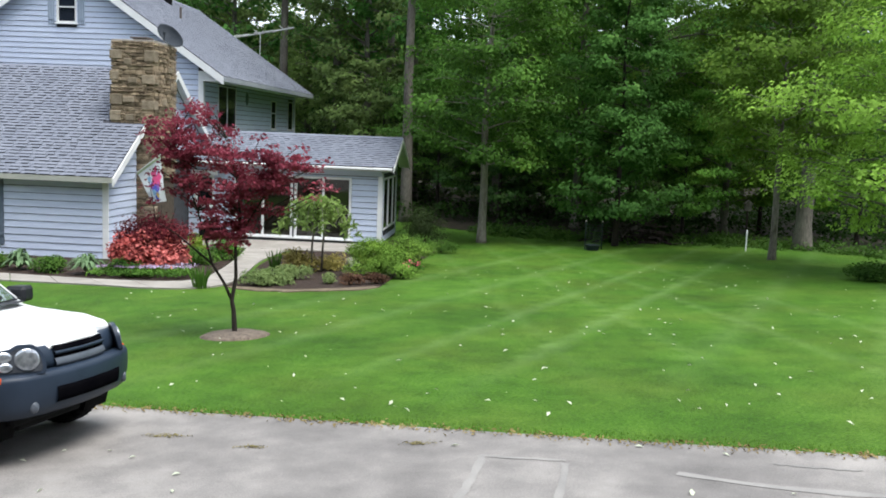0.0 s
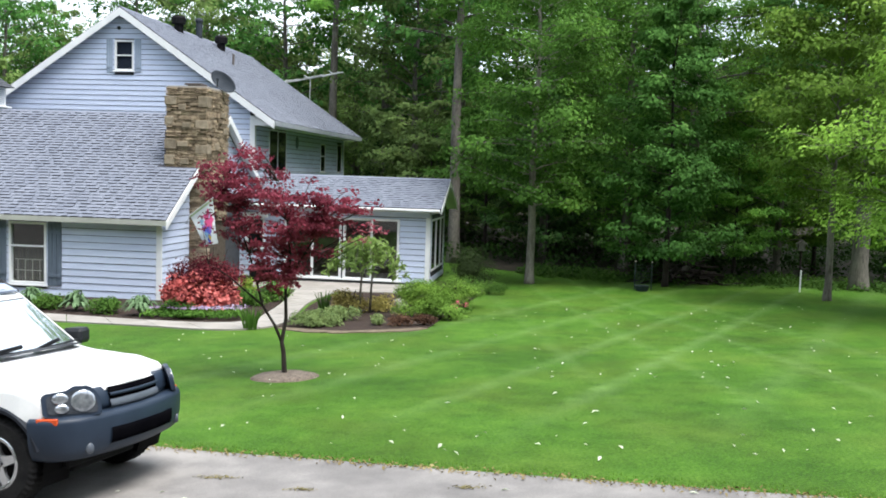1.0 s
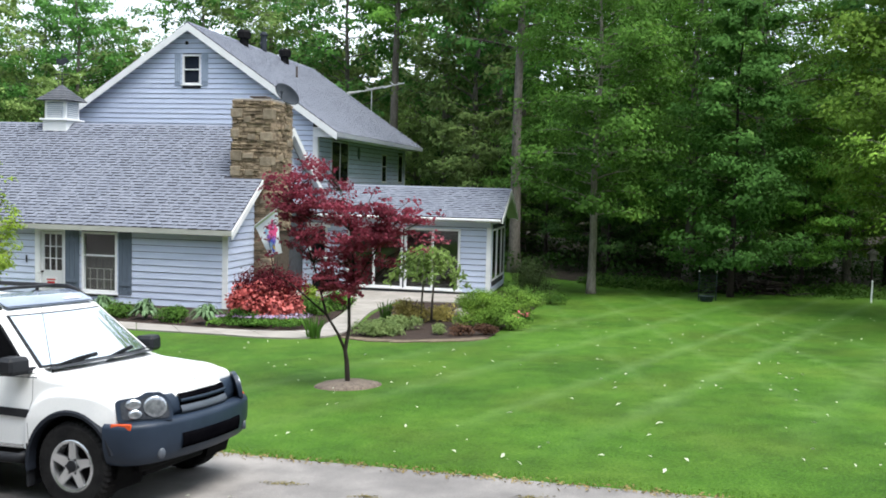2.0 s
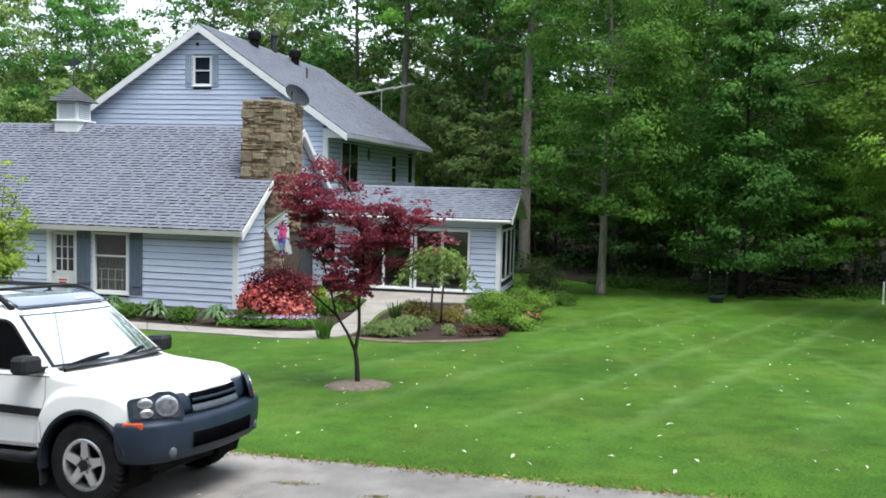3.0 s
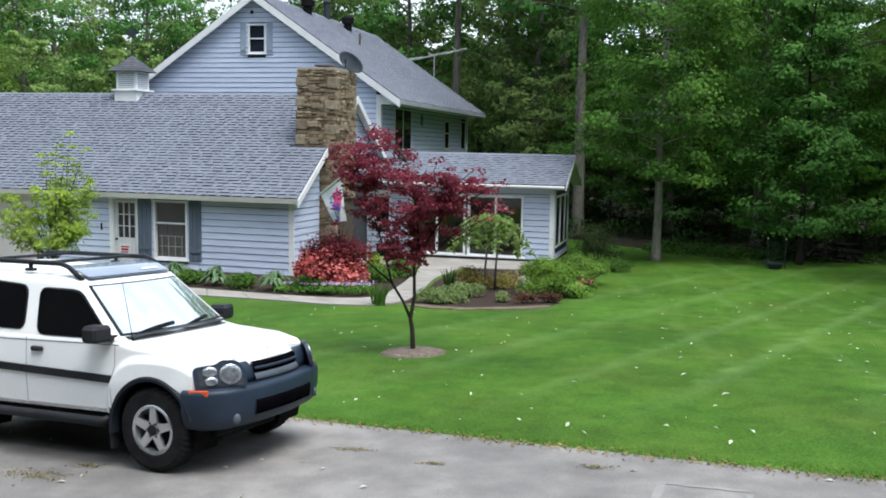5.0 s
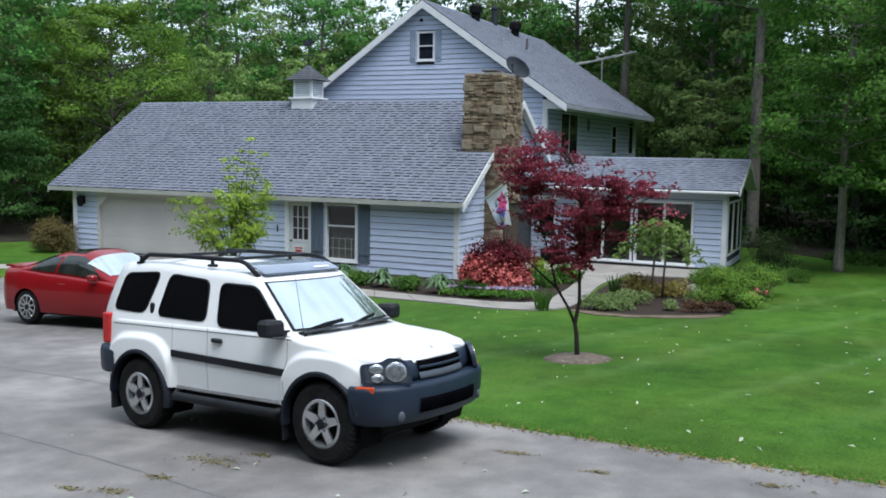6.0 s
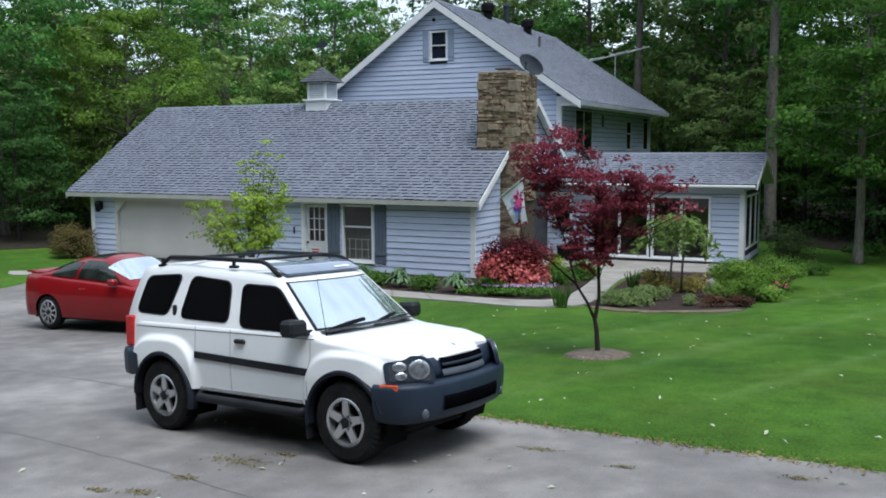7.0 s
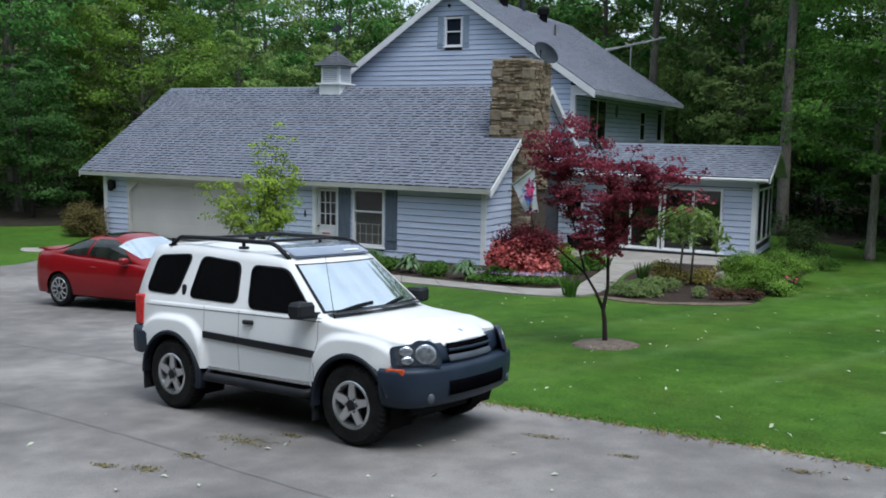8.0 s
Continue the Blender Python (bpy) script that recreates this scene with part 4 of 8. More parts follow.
MAT["deflector"] = surface("smoked_blue_deflector", (0.16, 0.20, 0.27), (0.24, 0.28, 0.36), scale=1.5, rough=0.18, bump=0.0, coat=0.6)


def grid_mesh(name, rows, material, close=False, flip=False):
    """A surface through rows of points."""
    n = len(rows[0])
    verts = [p for r in rows for p in r]
    faces = []
    for j in range(len(rows) - 1):
        for i in range(n - 1 + (1 if close else 0)):
            a, b = j * n + i, j * n + (i + 1) % n
            f = (a, b, b + n, a + n)
            faces.append(f[::-1] if flip else f)
    return mesh_of(name, verts, faces, material, smooth=True)


def lerp_table(tab, x):
    if x <= tab[0][0]:
        return tab[0][1]
    for (a, va), (b, vb) in zip(tab, tab[1:]):
        if x <= b:
            t = (x - a) / (b - a)
            t = t * t * (3 - 2 * t) * 0.5 + t * 0.5
            return va + (vb - va) * t
    return tab[-1][1]


def wheel(parent, at, side, r, width, rim_r, spokes, rim_label, sw=0.03):
    """Tyre with tread and an alloy rim; side is -1 for the right, 1 for the left."""
    m = Matrix.Translation(at) @ pose(0, 0, 0, 90 if side < 0 else -90, 0, 0)
    bm = bmesh.new()
    w = width / 2
    lathe(bm, [(rim_r, -w * 0.8), (rim_r + 0.02, -w), (r - 0.05, -w), (r - 0.012, -w * 0.82), (r, -w * 0.6), (r, w * 0.6), (r - 0.012, w * 0.82), (r - 0.05, w), (rim_r + 0.02, w), (rim_r - 0.002, w * 0.86), (rim_r - 0.01, -w * 0.8)], m, 88)
    inv = m.inverted()
    for v in bm.verts:
        q = inv @ v.co
        rad = math.hypot(q.x, q.y)
        if rad > r - 0.02 and round(math.atan2(q.y, q.x) / (2 * math.pi) * 88) % 2:
            v.co = m @ Vector((q.x * (rad - 0.011) / rad, q.y * (rad - 0.011) / rad, q.z))
    bmesh.ops.recalc_face_normals(bm, faces=bm.faces[:])
    wh = part("wheel", bm, MAT["rubber"], parent)
    bm = bmesh.new()
    lathe(bm, [(rim_r - 0.012, -w * 0.7), (rim_r - 0.004, w * 0.88), (rim_r + 0.012, w * 0.95), (rim_r + 0.004, w * 1.0), (rim_r - 0.02, w * 0.93), (rim_r - 0.035, w * 0.5), (rim_r - 0.04, -w * 0.4)], m, 40)
    for k in range(spokes):
        a = 360 * k / spokes + 14
        mm = m @ pose(0, 0, 0, 0, 0, a)
        prism(bm, [mm @ Vector(p) for p in ((0.03, -sw * 1.25, w * 0.62), (rim_r - 0.02, -sw * 0.85, w * 0.74), (rim_r - 0.02, sw * 0.85, w * 0.74), (0.03, sw * 1.25, w * 0.62))], m.to_3x3() @ Vector((0, 0, 0.03)))
    lathe(bm, [(0.085, w * 0.5), (0.085, w * 0.76), (0.05, w * 0.84), (0.045, w * 0.95), (0, w * 0.97)], m, 20)
    bmesh.ops.recalc_face_normals(bm, faces=bm.faces[:])
    part("rim", bm, MAT["alloy"], wh, rim_label)
    bm = bmesh.new()
    lathe(bm, [(0.05, w * 0.9), (0.05, w * 0.985), (0.03, w * 1.02), (0, w * 1.03)], m, 16)
    for k in range(6):
        a = k * math.pi / 3
        lathe(bm, [(0.011, w * 0.74), (0.011, w * 0.9), (0, w * 0.92)], m @ Matrix.Translation((0.067 * math.cos(a), 0.067 * math.sin(a), 0)), 6)
    part("hub_cap", bm, MAT["black_plastic"], wh)
    bm = bmesh.new()
    lathe(bm, [(0, w * 0.15), (rim_r - 0.045, w * 0.15), (rim_r - 0.045, 0.0), (0, 0.0)], m, 28)
    part("brake_disc", bm, MAT["black"], wh)
    return wh


def arc_strip(x0, z0, r0, r1, y0, y1, a0, a1, n=22):
    """A curved flare round a wheel arch."""
    bm = bmesh.new()
    rings = []
    for k in range(n + 1):
        a = radians(a0 + (a1 - a0) * k / n)
        c, s = math.cos(a), math.sin(a)
        rings.append([bm.verts.new((x0 + c * r, y, z0 + s * r)) for r, y in ((r0, y0), (r0, y1), ((r0 + r1) / 2, y1 * 1.004), (r1, (y0 + y1) / 2 + (y1 - y0) * 0.15), (r1, y0))])
    for p, q in zip(rings, rings[1:]):
        for i in range(5):
            bm.faces.new((p[i], p[(i + 1) % 5], q[(i + 1) % 5], q[i]))
    bm.faces.new(rings[0][::-1])
    bm.faces.new(rings[-1])
    bmesh.ops.recalc_face_normals(bm, faces=bm.faces[:])
    return bm


def liner(x0, z0, r, y0, y1):
    """The dark inner shell of a wheel arch."""
    rows = [[(x0 + r * math.cos(radians(a)), y, z0 + r * math.sin(radians(a))) for a in range(-25, 206, 15)] for y in (y0, y1)]
    bm = bmesh.new()
    v = [[bm.verts.new(p) for p in r_] for r_ in rows]
    for i in range(len(v[0]) - 1):
        bm.faces.new((v[0][i], v[0][i + 1], v[1][i + 1], v[1][i]))
    bm.faces.new(v[0])
    bmesh.ops.solidify(bm, geom=bm.faces[:], thickness=0.01)
    return bm


def stations(lo, hi, arches, r, step):
    xs = set(np.arange(lo, hi + 1e-6, step).round(4))
    for a in arches:
        for k in range(0, 181, 9):
            xs.add(round(a + r * math.cos(radians(k)), 4))
    return sorted(float(x) for x in xs)


def rounded(pts, rad, n=4):
    """Corner points of a panel, each rounded off."""
    out = []
    m = len(pts)
    for i in range(m):
        a, b, c = (Vector(pts[(i + k) % m]) for k in (-1, 0, 1))
        u, w = (a - b), (c - b)
        d = min(rad, u.length * 0.4, w.length * 0.4)
        p, q = b + u.normalized() * d, b + w.normalized() * d
        for k in range(n + 1):
            t = k / n
            out.append(tuple((1 - t) ** 2 * p + 2 * t * (1 - t) * b + t * t * q))
    return out


def build_suv(at, m):
    suv = thing("sport_utility_vehicle", "white boxy four-wheel-drive with slate grey bumpers and black roof rack", "car")
    WB, R, AR = 2.60, 0.384, 0.47
    HW = [(-3.29, 0.80), (-3.18, 0.845), (-2.95, 0.86), (0.25, 0.86), (0.45, 0.83), (0.56, 0.74), (0.62, 0.62)]
    SH = [(-3.29, 1.17), (-0.55, 1.16), (-0.2, 1.10), (0.2, 1.065), (0.5, 1.01), (0.62, 0.965)]

    def bulge(x, z):
        out = 0.0
        for a in (0.0, -WB):
            d = x - a
            d *= 1.18 if (d < 0) == (a == 0.0) else 1.0
            r = (abs(d) ** 3 + max(0.0, z - R) ** 3) ** (1 / 3)
            t = max(0.0, min(1.0, (0.665 - r) / 0.075))
            out += 0.062 * t * t * (3 - 2 * t)
        return out

    def half_width(x, z):
        w = lerp_table(HW, x)
        w -= 0.02 * max(0, (0.75 - z) / 0.3) + 0.02 * max(0, (z - 0.8) / 0.3)
        return w + bulge(x, z)

    def low(x):
        zb = 0.50
        for a in (0.0, -WB):
            d = abs(x - a)
            if d < AR:
                zb = max(zb, R + math.sqrt(AR * AR - d * d) * 0.98)
        return zb

    rows = []
    for x in stations(-3.29, 0.62, (0, -WB), AR, 0.04):
        zb, zs = low(x), lerp_table(SH, x)
        half = [(half_width(x, zb + (zs - 0.03 - zb) * k / 19), zb + (zs - 0.03 - zb) * k / 19) for k in range(20)]
        w = half[-1][0]
        crown = 0.045 if x > -0.6 else 0.0
        half += [(w - 0.012, zs - 0.008), (w - 0.05, zs + 0.006)] + [(w * (1 - k / 5) * 0.94, zs + 0.006 + crown * math.sin(math.pi / 2 * k / 5)) for k in range(1, 6)]
        rows.append([(x, y, z) for y, z in half] + [(x, -y, z) for y, z in half[-2::-1]])
    body = part("body", grid_mesh("body", rows, MAT["white_paint"], flip=True), None, suv)
    for end, nm in ((rows[0], "tail_panel"), (rows[-1][::-1], "nose_panel")):
        bm = bmesh.new()
        bm.faces.new([bm.verts.new(p) for p in end])
        part(nm, bm, MAT["white_paint"], suv)
    # underbody, with low wide boxes added to block light under the car
    part("underbody", boxes((-3.15, 0.5, -0.62, 0.62, 0.30, 0.56), (-2.2, -0.48, -0.80, 0.80, 0.34, 0.54), (-1.9, 0.42, -0.45, 0.45, 0.23, 0.31), (-3.2, -2.2, -0.5, 0.5, 0.26, 0.31), (-0.06, 0.06, -0.72, 0.72, 0.30, 0.42), (-2.66, -2.54, -0.72, 0.72, 0.30, 0.42), bevel=0.02), MAT["black"], suv)

    # cabin
    def edge_z(x):
        return lerp_table([(-3.3, 1.74), (-2.6, 1.765), (-1.9, 1.72), (-0.9, 1.66)], x)

    def cab_w(z):
        return 0.825 - 0.317 * (z - 1.15)

    rows = []
    for k in range(9):
        t = k / 8
        ring = []
        xf, xr = -0.44 - 0.57 * t, -3.28 + 0.14 * t ** 2
        zf = lambda x: 1.15 + t * (edge_z(x) - 1.15)
        for j in range(9):
            c = -1 + j / 4
            x = xf + 0.13 * (1 - c * c) * (1 - 0.3 * t)
            z = zf(xf)
            ring.append((x, c * cab_w(z), z))
        for j in range(1, 14):
            x = xf + (xr - xf) * j / 14
            z = zf(x)
            ring.append((x, cab_w(z), z))
        for j in range(9):
            c = 1 - j / 4
            z = zf(xr)
            ring.append((xr - 0.05 * (1 - c * c), c * cab_w(z), z))
        for j in range(1, 14):
            x = xr + (xf - xr) * j / 14
            z = zf(x)
            ring.append((x, -cab_w(z), z))
        rows.append(ring)
    top = rows[-1]
    for s, dz in ((0.93, 0.022), (0.8, 0.036), (0.5, 0.046), (0.02, 0.05)):
        rows.append([(-2.1 + (x + 2.1) * (0.5 + s / 2 if s > 0.6 else s), y * s, z * (1 if s > 0.6 else s / 0.6) + (0 if s > 0.6 else (1 - s / 0.6) * edge_z(-2.1 + (x + 2.1) * s)) + dz) for x, y, z in top])
    part("cabin", grid_mesh("cabin", rows, MAT["white_paint"], close=True), None, suv)

    def side_panel(name, pts, rad, off, material, side, label="", parent=suv, hole=None):
        ring = rounded([(x, z, 0) for x, z in pts], rad)
        bm = bmesh.new()
        vs = [bm.verts.new((x, side * (cab_w(z) + off), z)) for x, z, _ in ring]
        f = bm.faces.new(vs)
        r = bmesh.ops.extrude_face_region(bm, geom=[f])
        for v in r["geom"]:
            if isinstance(v, bmesh.types.BMVert):
                v.co.y += side * 0.006
        bmesh.ops.recalc_face_normals(bm, faces=bm.faces[:])
        return part(name, bm, material, parent, label)

    quarter = [(-3.04, 1.65), (-2.47, 1.68), (-2.61, 1.255), (-3.13, 1.27)]
    middle = [(-2.29, 1.665), (-1.68, 1.615), (-1.63, 1.215), (-2.38, 1.235)]
    front = [(-1.49, 1.60), (-0.99, 1.575), (-0.52, 1.165), (-1.43, 1.18)]

    def grow(pts, d):
        c = Vector((sum(p[0] for p in pts) / 4, sum(p[1] for p in pts) / 4))
        return [tuple(c + (Vector(p) - c) * (1 + d / (Vector(p) - c).length)) for p in pts]

    for side in (-1, 1):
        for pts, nm in ((quarter, "quarter_window"), (middle, "rear_door_window"), (front, "front_door_window")):
            seal = side_panel(nm, grow(pts, 0.022), 0.10, 0.002, MAT["black_plastic"], side, "black window seal with tinted pane")
            side_panel("pane", pts, 0.09, 0.0095, MAT["tint"], side, parent=seal)

    def screen_pt(c, t, off):
        x = -0.44 - 0.57 * t + 0.13 * (1 - c * c) * (1 - 0.3 * t)
        z = 1.15 + t * (1.66 - 1.15)
        return (x + off * 0.75, c * cab_w(z), z + off * 0.66)

    def screen(name, c, t0, t1, off, material, parent, label=""):
        rows = [[screen_pt(-c + 2 * c * i / 10, t0 + (t1 - t0) * j / 4, off) for i in range(11)] for j in range(5)]
        return part(name, grid_mesh(name, rows, material), None, parent, label)

    ws = screen("windscreen", 0.93, 0.06, 0.93, 0.006, MAT["black_plastic"], suv, "raked windscreen reflecting pale sky")
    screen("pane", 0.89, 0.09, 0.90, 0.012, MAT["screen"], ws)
    rows = [[(-3.28 + 0.14 * t * t - 0.05 * (1 - c * c) - 0.012, c * cab_w(1.15 + t * 0.6), 1.15 + t * 0.6) for c in (-0.82, -0.5, 0, 0.5, 0.82)] for t in (0.15, 0.35, 0.6, 0.85)]
    part("rear_window", grid_mesh("rear_window", rows, MAT["tint"], flip=True), None, suv)

    # wipers at the foot of the windscreen
    for c0, c1 in ((-0.75, -0.1), (0.0, 0.62)):
        a, b = screen_pt(c0, 0.05, 0.02), screen_pt(c1, 0.16, 0.025)
        bm = bmesh.new()
        tube(bm, [a, ((a[0] + b[0]) / 2 + 0.02, (a[1] + b[1]) / 2, (a[2] + b[2]) / 2 + 0.012), b], [0.012, 0.012, 0.006], 6)
        tube(bm, [screen_pt(c1 - 0.45, 0.07, 0.018), screen_pt(c1, 0.14, 0.018)], 0.011, 6)
        part("wiper", bm, MAT["black_plastic"], suv)
    rows = [[(-0.33 + 0.13 * (1 - c * c) - dx, c * 0.72, 1.172 + 0.03 * (1 - c * c) + dz) for c in (-1, -0.6, -0.2, 0.2, 0.6, 1)] for dx, dz in ((0.0, 0.0), (0.06, 0.012), (0.12, 0.0))]
    part("cowl_panel", grid_mesh("cowl_panel", rows, MAT["black_plastic"]), None, suv)

    # front: bumper, fascia, lamps, grille
    plan = [(0.36, -0.905), (0.50, -0.90), (0.62, -0.84), (0.71, -0.72), (0.77, -0.52), (0.81, -0.26), (0.82, 0.0)]
    plan += [(x, -y) for x, y in plan[-2::-1]]

    def wrap(name, section, material, label="", pl=plan, scale=1.0):
        rows = []
        for i, p in enumerate(pl):
            a, b = Vector(pl[max(0, i - 1)]), Vector(pl[min(len(pl) - 1, i + 1)])
            n = Vector(((b - a).y, -(b - a).x)).normalized()
            rows.append([(p[0] + n.x * o, p[1] + n.y * o, z) for o, z in section])
        return part(name, grid_mesh(name, rows, material, close=True, flip=True), None, suv, label)

    bumper = wrap("front_bumper", [(-0.12, 0.45), (-0.06, 0.41), (-0.02, 0.43), (0.012, 0.50), (0.03, 0.58), (0.034, 0.66), (0.036, 0.725), (0.03, 0.752), (0.008, 0.768), (-0.03, 0.775), (-0.12, 0.775)], MAT["grey_plastic"], "deep slate grey front bumper")
    up = [(0.40, -0.83), (0.52, -0.82), (0.60, -0.76), (0.66, -0.60), (0.70, -0.40), (0.735, -0.2), (0.745, 0.0)]
    up += [(x, -y) for x, y in up[-2::-1]]
    wrap("front_fascia", [(-0.12, 0.77), (0.004, 0.77), (0.014, 0.83), (0.0, 0.90), (-0.025, 0.95), (-0.05, 0.962), (-0.12, 0.955)], MAT["grey_plastic"], "slate grey lamp and grille surround", pl=up)
    gp = [p for p in plan if abs(p[1]) <= 0.53]
    def strip(name, pl, section, material, parent, label=""):
        ob = wrap(name, section, material, label, pl=pl)
        ob.parent = parent
        return ob
    intake = wrap("lower_intake", [(-0.02, 0.50), (0.022, 0.505), (0.035, 0.54), (0.040, 0.60), (0.037, 0.635), (-0.02, 0.64)], MAT["void"], "black lower air intake", pl=[(0.785, -0.45), (0.805, -0.3), (0.815, -0.15), (0.82, 0.0), (0.815, 0.15), (0.805, 0.3), (0.785, 0.45)])
    gplan = [(0.712, -0.35), (0.737, -0.2), (0.75, 0.0), (0.737, 0.2), (0.712, 0.35)]
    wrap("grille", [(-0.06, 0.83), (0.012, 0.835), (0.014, 0.90), (-0.004, 0.952), (-0.06, 0.955)], MAT["void"], "black mesh grille with a slate bar", pl=gplan)
    wrap("grille_bar", [(-0.02, 0.885), (0.03, 0.883), (0.028, 0.905), (-0.02, 0.91)], MAT["grey_plastic"], pl=gplan)
    wrap("grille_lip", [(-0.02, 0.775), (0.035, 0.785), (0.04, 0.81), (0.02, 0.85), (-0.02, 0.852)], MAT["silver_plastic"], "silver grey lower grille lip", pl=gplan)
    rows = []
    for c in np.linspace(-1, 1, 21):
        y = 0.44 * c
        xf = float(np.interp(abs(y), [0.0, 0.2, 0.4, 0.6], [0.735, 0.725, 0.685, 0.63]))
        zt = lerp_table(SH, 0.52) + 0.006 + 0.045 * math.sin(math.pi / 2 * (1 - min(1.0, abs(y) / 0.74)))
        zf = 0.975 - 0.035 * abs(c) ** 2
        rows.append([(0.48, y, zt + 0.006), (0.56, y, zt - 0.004), (xf - 0.05, y, zf + 0.016), (xf - 0.012, y, zf + 0.002), (xf, y, zf - 0.022), (xf - 0.04, y, zf - 0.03)])
    rows = [[(x, y, z - 0.10) for x, y, z in rows[0]]] + rows + [[(x, y, z - 0.10) for x, y, z in rows[-1]]]
    part("bonnet_nose", grid_mesh("bonnet_nose", rows, MAT["white_paint"]), None, suv)
    for side in (-1, 1):
        cx, cy, cz = 0.618, side * 0.68, 0.893
        turn = pose(0, 0, 0, 0, 0, side * 42)
        base = Matrix.Translation((cx, cy, cz - 0.008)) @ turn @ pose(0, 0, 0, 0, -12, 0)
        bm = bmesh.new()
        ring = rounded([(-0.25, -0.115, 0), (0.215, -0.125, 0), (0.205, 0.02, 0), (0.135, 0.118, 0), (0.0, 0.128, 0), (-0.06, 0.092, 0), (-0.26, 0.075, 0)], 0.045)
        prism(bm, [base @ Vector((0.0, u, w)) for u, w, _ in (ring if side < 0 else [(-u, w, 0) for u, w, _ in ring])], base.to_3x3() @ Vector((0.035, 0, -0.002)))
        bmesh.ops.recalc_face_normals(bm, faces=bm.faces[:])
        hl = part("headlamp", bm, MAT["grey_plastic"], suv, "twin-lens headlamp in a slate housing")
        bm = bmesh.new()
        inner = [(u * 0.86, w * 0.8 - 0.004, 0) for u, w, _ in ring]
        prism(bm, [base @ Vector((0.03, u, w)) for u, w, _ in (inner if side < 0 else [(-u, w, 0) for u, w, _ in inner])], base.to_3x3() @ Vector((0.012, 0, -0.001)))
        bmesh.ops.recalc_face_normals(bm, faces=bm.faces[:])
        part("lamp_bezel", bm, MAT["lamp_cavity"], hl, "glossy dark lamp cavity")
        sg = 1 if side < 0 else -1
        for (u, w, r, nm) in ((0.065, -0.003, 0.092, "main_lens"), (-0.115, 0.028, 0.046, "turn_lens"), (-0.105, -0.055, 0.040, "side_lens")):
            bm = bmesh.new()
            mm = base @ Matrix.Translation((0.040, sg * u, w)) @ pose(0, 0, 0, 0, 90, 0)
            lathe(bm, [(r, 0), (r, 0.008), (r * 0.88, 0.013), (r * 0.5, 0.016), (0, 0.018)], mm @ Matrix.Diagonal((1, 1.08 if nm == "main_lens" else 1.45, 1, 1)), 20)
            part(nm, bm, MAT["lamp_lens"], hl, smooth=True)
        bm = bmesh.new()
        lathe(bm, [(0.048, -0.03), (0.048, 0.0), (0.04, 0.012), (0, 0.016)], Matrix.Translation((0.745, side * 0.66, 0.50)) @ pose(0, 0, 0, 0, 90, side * 35) @ Matrix.Diagonal((1, 0.8, 1, 1)), 18)
        part("fog_lamp", bm, MAT["silver_plastic"], suv, smooth=True)
        bm = boxes((0.42, 0.60, -0.012, 0.014, -0.03, 0.028), bevel=0.008)
        for v in bm.verts:
            v.co = pose(0, 0, 0, 0, 0, side * -16) @ v.co + Vector((0.035, side * (0.94 + 0.10), 0.748))
        part("side_marker", bm, MAT["amber"], suv, "amber side marker lamp")

        # sides: flares, liners, mouldings, step, handles, mirror, tail lamps
        for a, ys in ((0.0, 0.0), (-WB, 0.0)):
            part("wheel_flare", arc_strip(a, R, AR - 0.03, AR + 0.026, side * 0.84, side * 0.934, 16 if a == 0 else -12, 188 if a == 0 else 182), MAT["arch_trim"], suv)
            part("arch_liner", liner(a, R, AR - 0.02, side * 0.50, side * 0.86), MAT["black"], suv)
            part("mud_flap", boxes((a - AR - 0.02, a - AR + 0.01, min(side * 0.66, side * 0.91), max(side * 0.66, side * 0.91), 0.17, 0.56), bevel=0.008), MAT["black_plastic"], suv)
            wheel(suv, (a, side * 0.775, R), side, R, 0.26, 0.216, 5, "five-spoke silver alloy rim", 0.037)
        for x0, x1, z0, z1 in ((-2.09, -1.60, 0.86, 0.842), (-1.585, -0.44, 0.841, 0.80)):
            bm = bmesh.new()
            ring = [(x0, z0 - 0.035), (x1, z1 - 0.035), (x1, z1 + 0.035), (x0, z0 + 0.035)]
            prism(bm, [(x, side * 0.86, z) for x, z in ring], (0, side * 0.022, 0))
            bmesh.ops.recalc_face_normals(bm, faces=bm.faces[:])
            part("side_moulding", bm, MAT["black_plastic"], suv)
        bm = bmesh.new()
        tube(bm, [(-2.06, side * 0.80, 0.46), (-1.98, side * 0.93, 0.43), (-0.56, side * 0.93, 0.42), (-0.48, side * 0.80, 0.45)], 0.045, 10)
        part("side_step", bm, MAT["black_plastic"], suv, "black tubular side step", smooth=True)
        part("sill_strip", boxes((-2.12, -0.46, min(side * 0.835, side * 0.85), max(side * 0.835, side * 0.85), 0.49, 0.525)), MAT["alloy"], suv)
        part("door_handle", boxes((-1.48, -1.33, min(side * 0.84, side * 0.885), max(side * 0.84, side * 0.885), 1.015, 1.06), bevel=0.014), MAT["black_plastic"], suv)
        bm = boxes((-2.52, -2.46, min(side * 0.76, side * 0.80), max(side * 0.76, side * 0.80), 1.24, 1.36), bevel=0.014)
        part("rear_handle", bm, MAT["black_plastic"], suv)
        for x0, z0, z1 in ((-1.56, 0.52, 1.15), (-0.45, 0.52, 1.13), (-2.10, 0.90, 1.16)):
            zz = [z0 + (z1 - z0) * k / 6 for k in range(7)]
            rows = [[(x0 + dx, side * (half_width(x0, z) + 0.0022), z) for dx in (-0.003, 0.003)] for z in zz]
            me = grid_mesh("door_seam", rows, MAT["seam"])
            part("door_seam", me, None, suv)
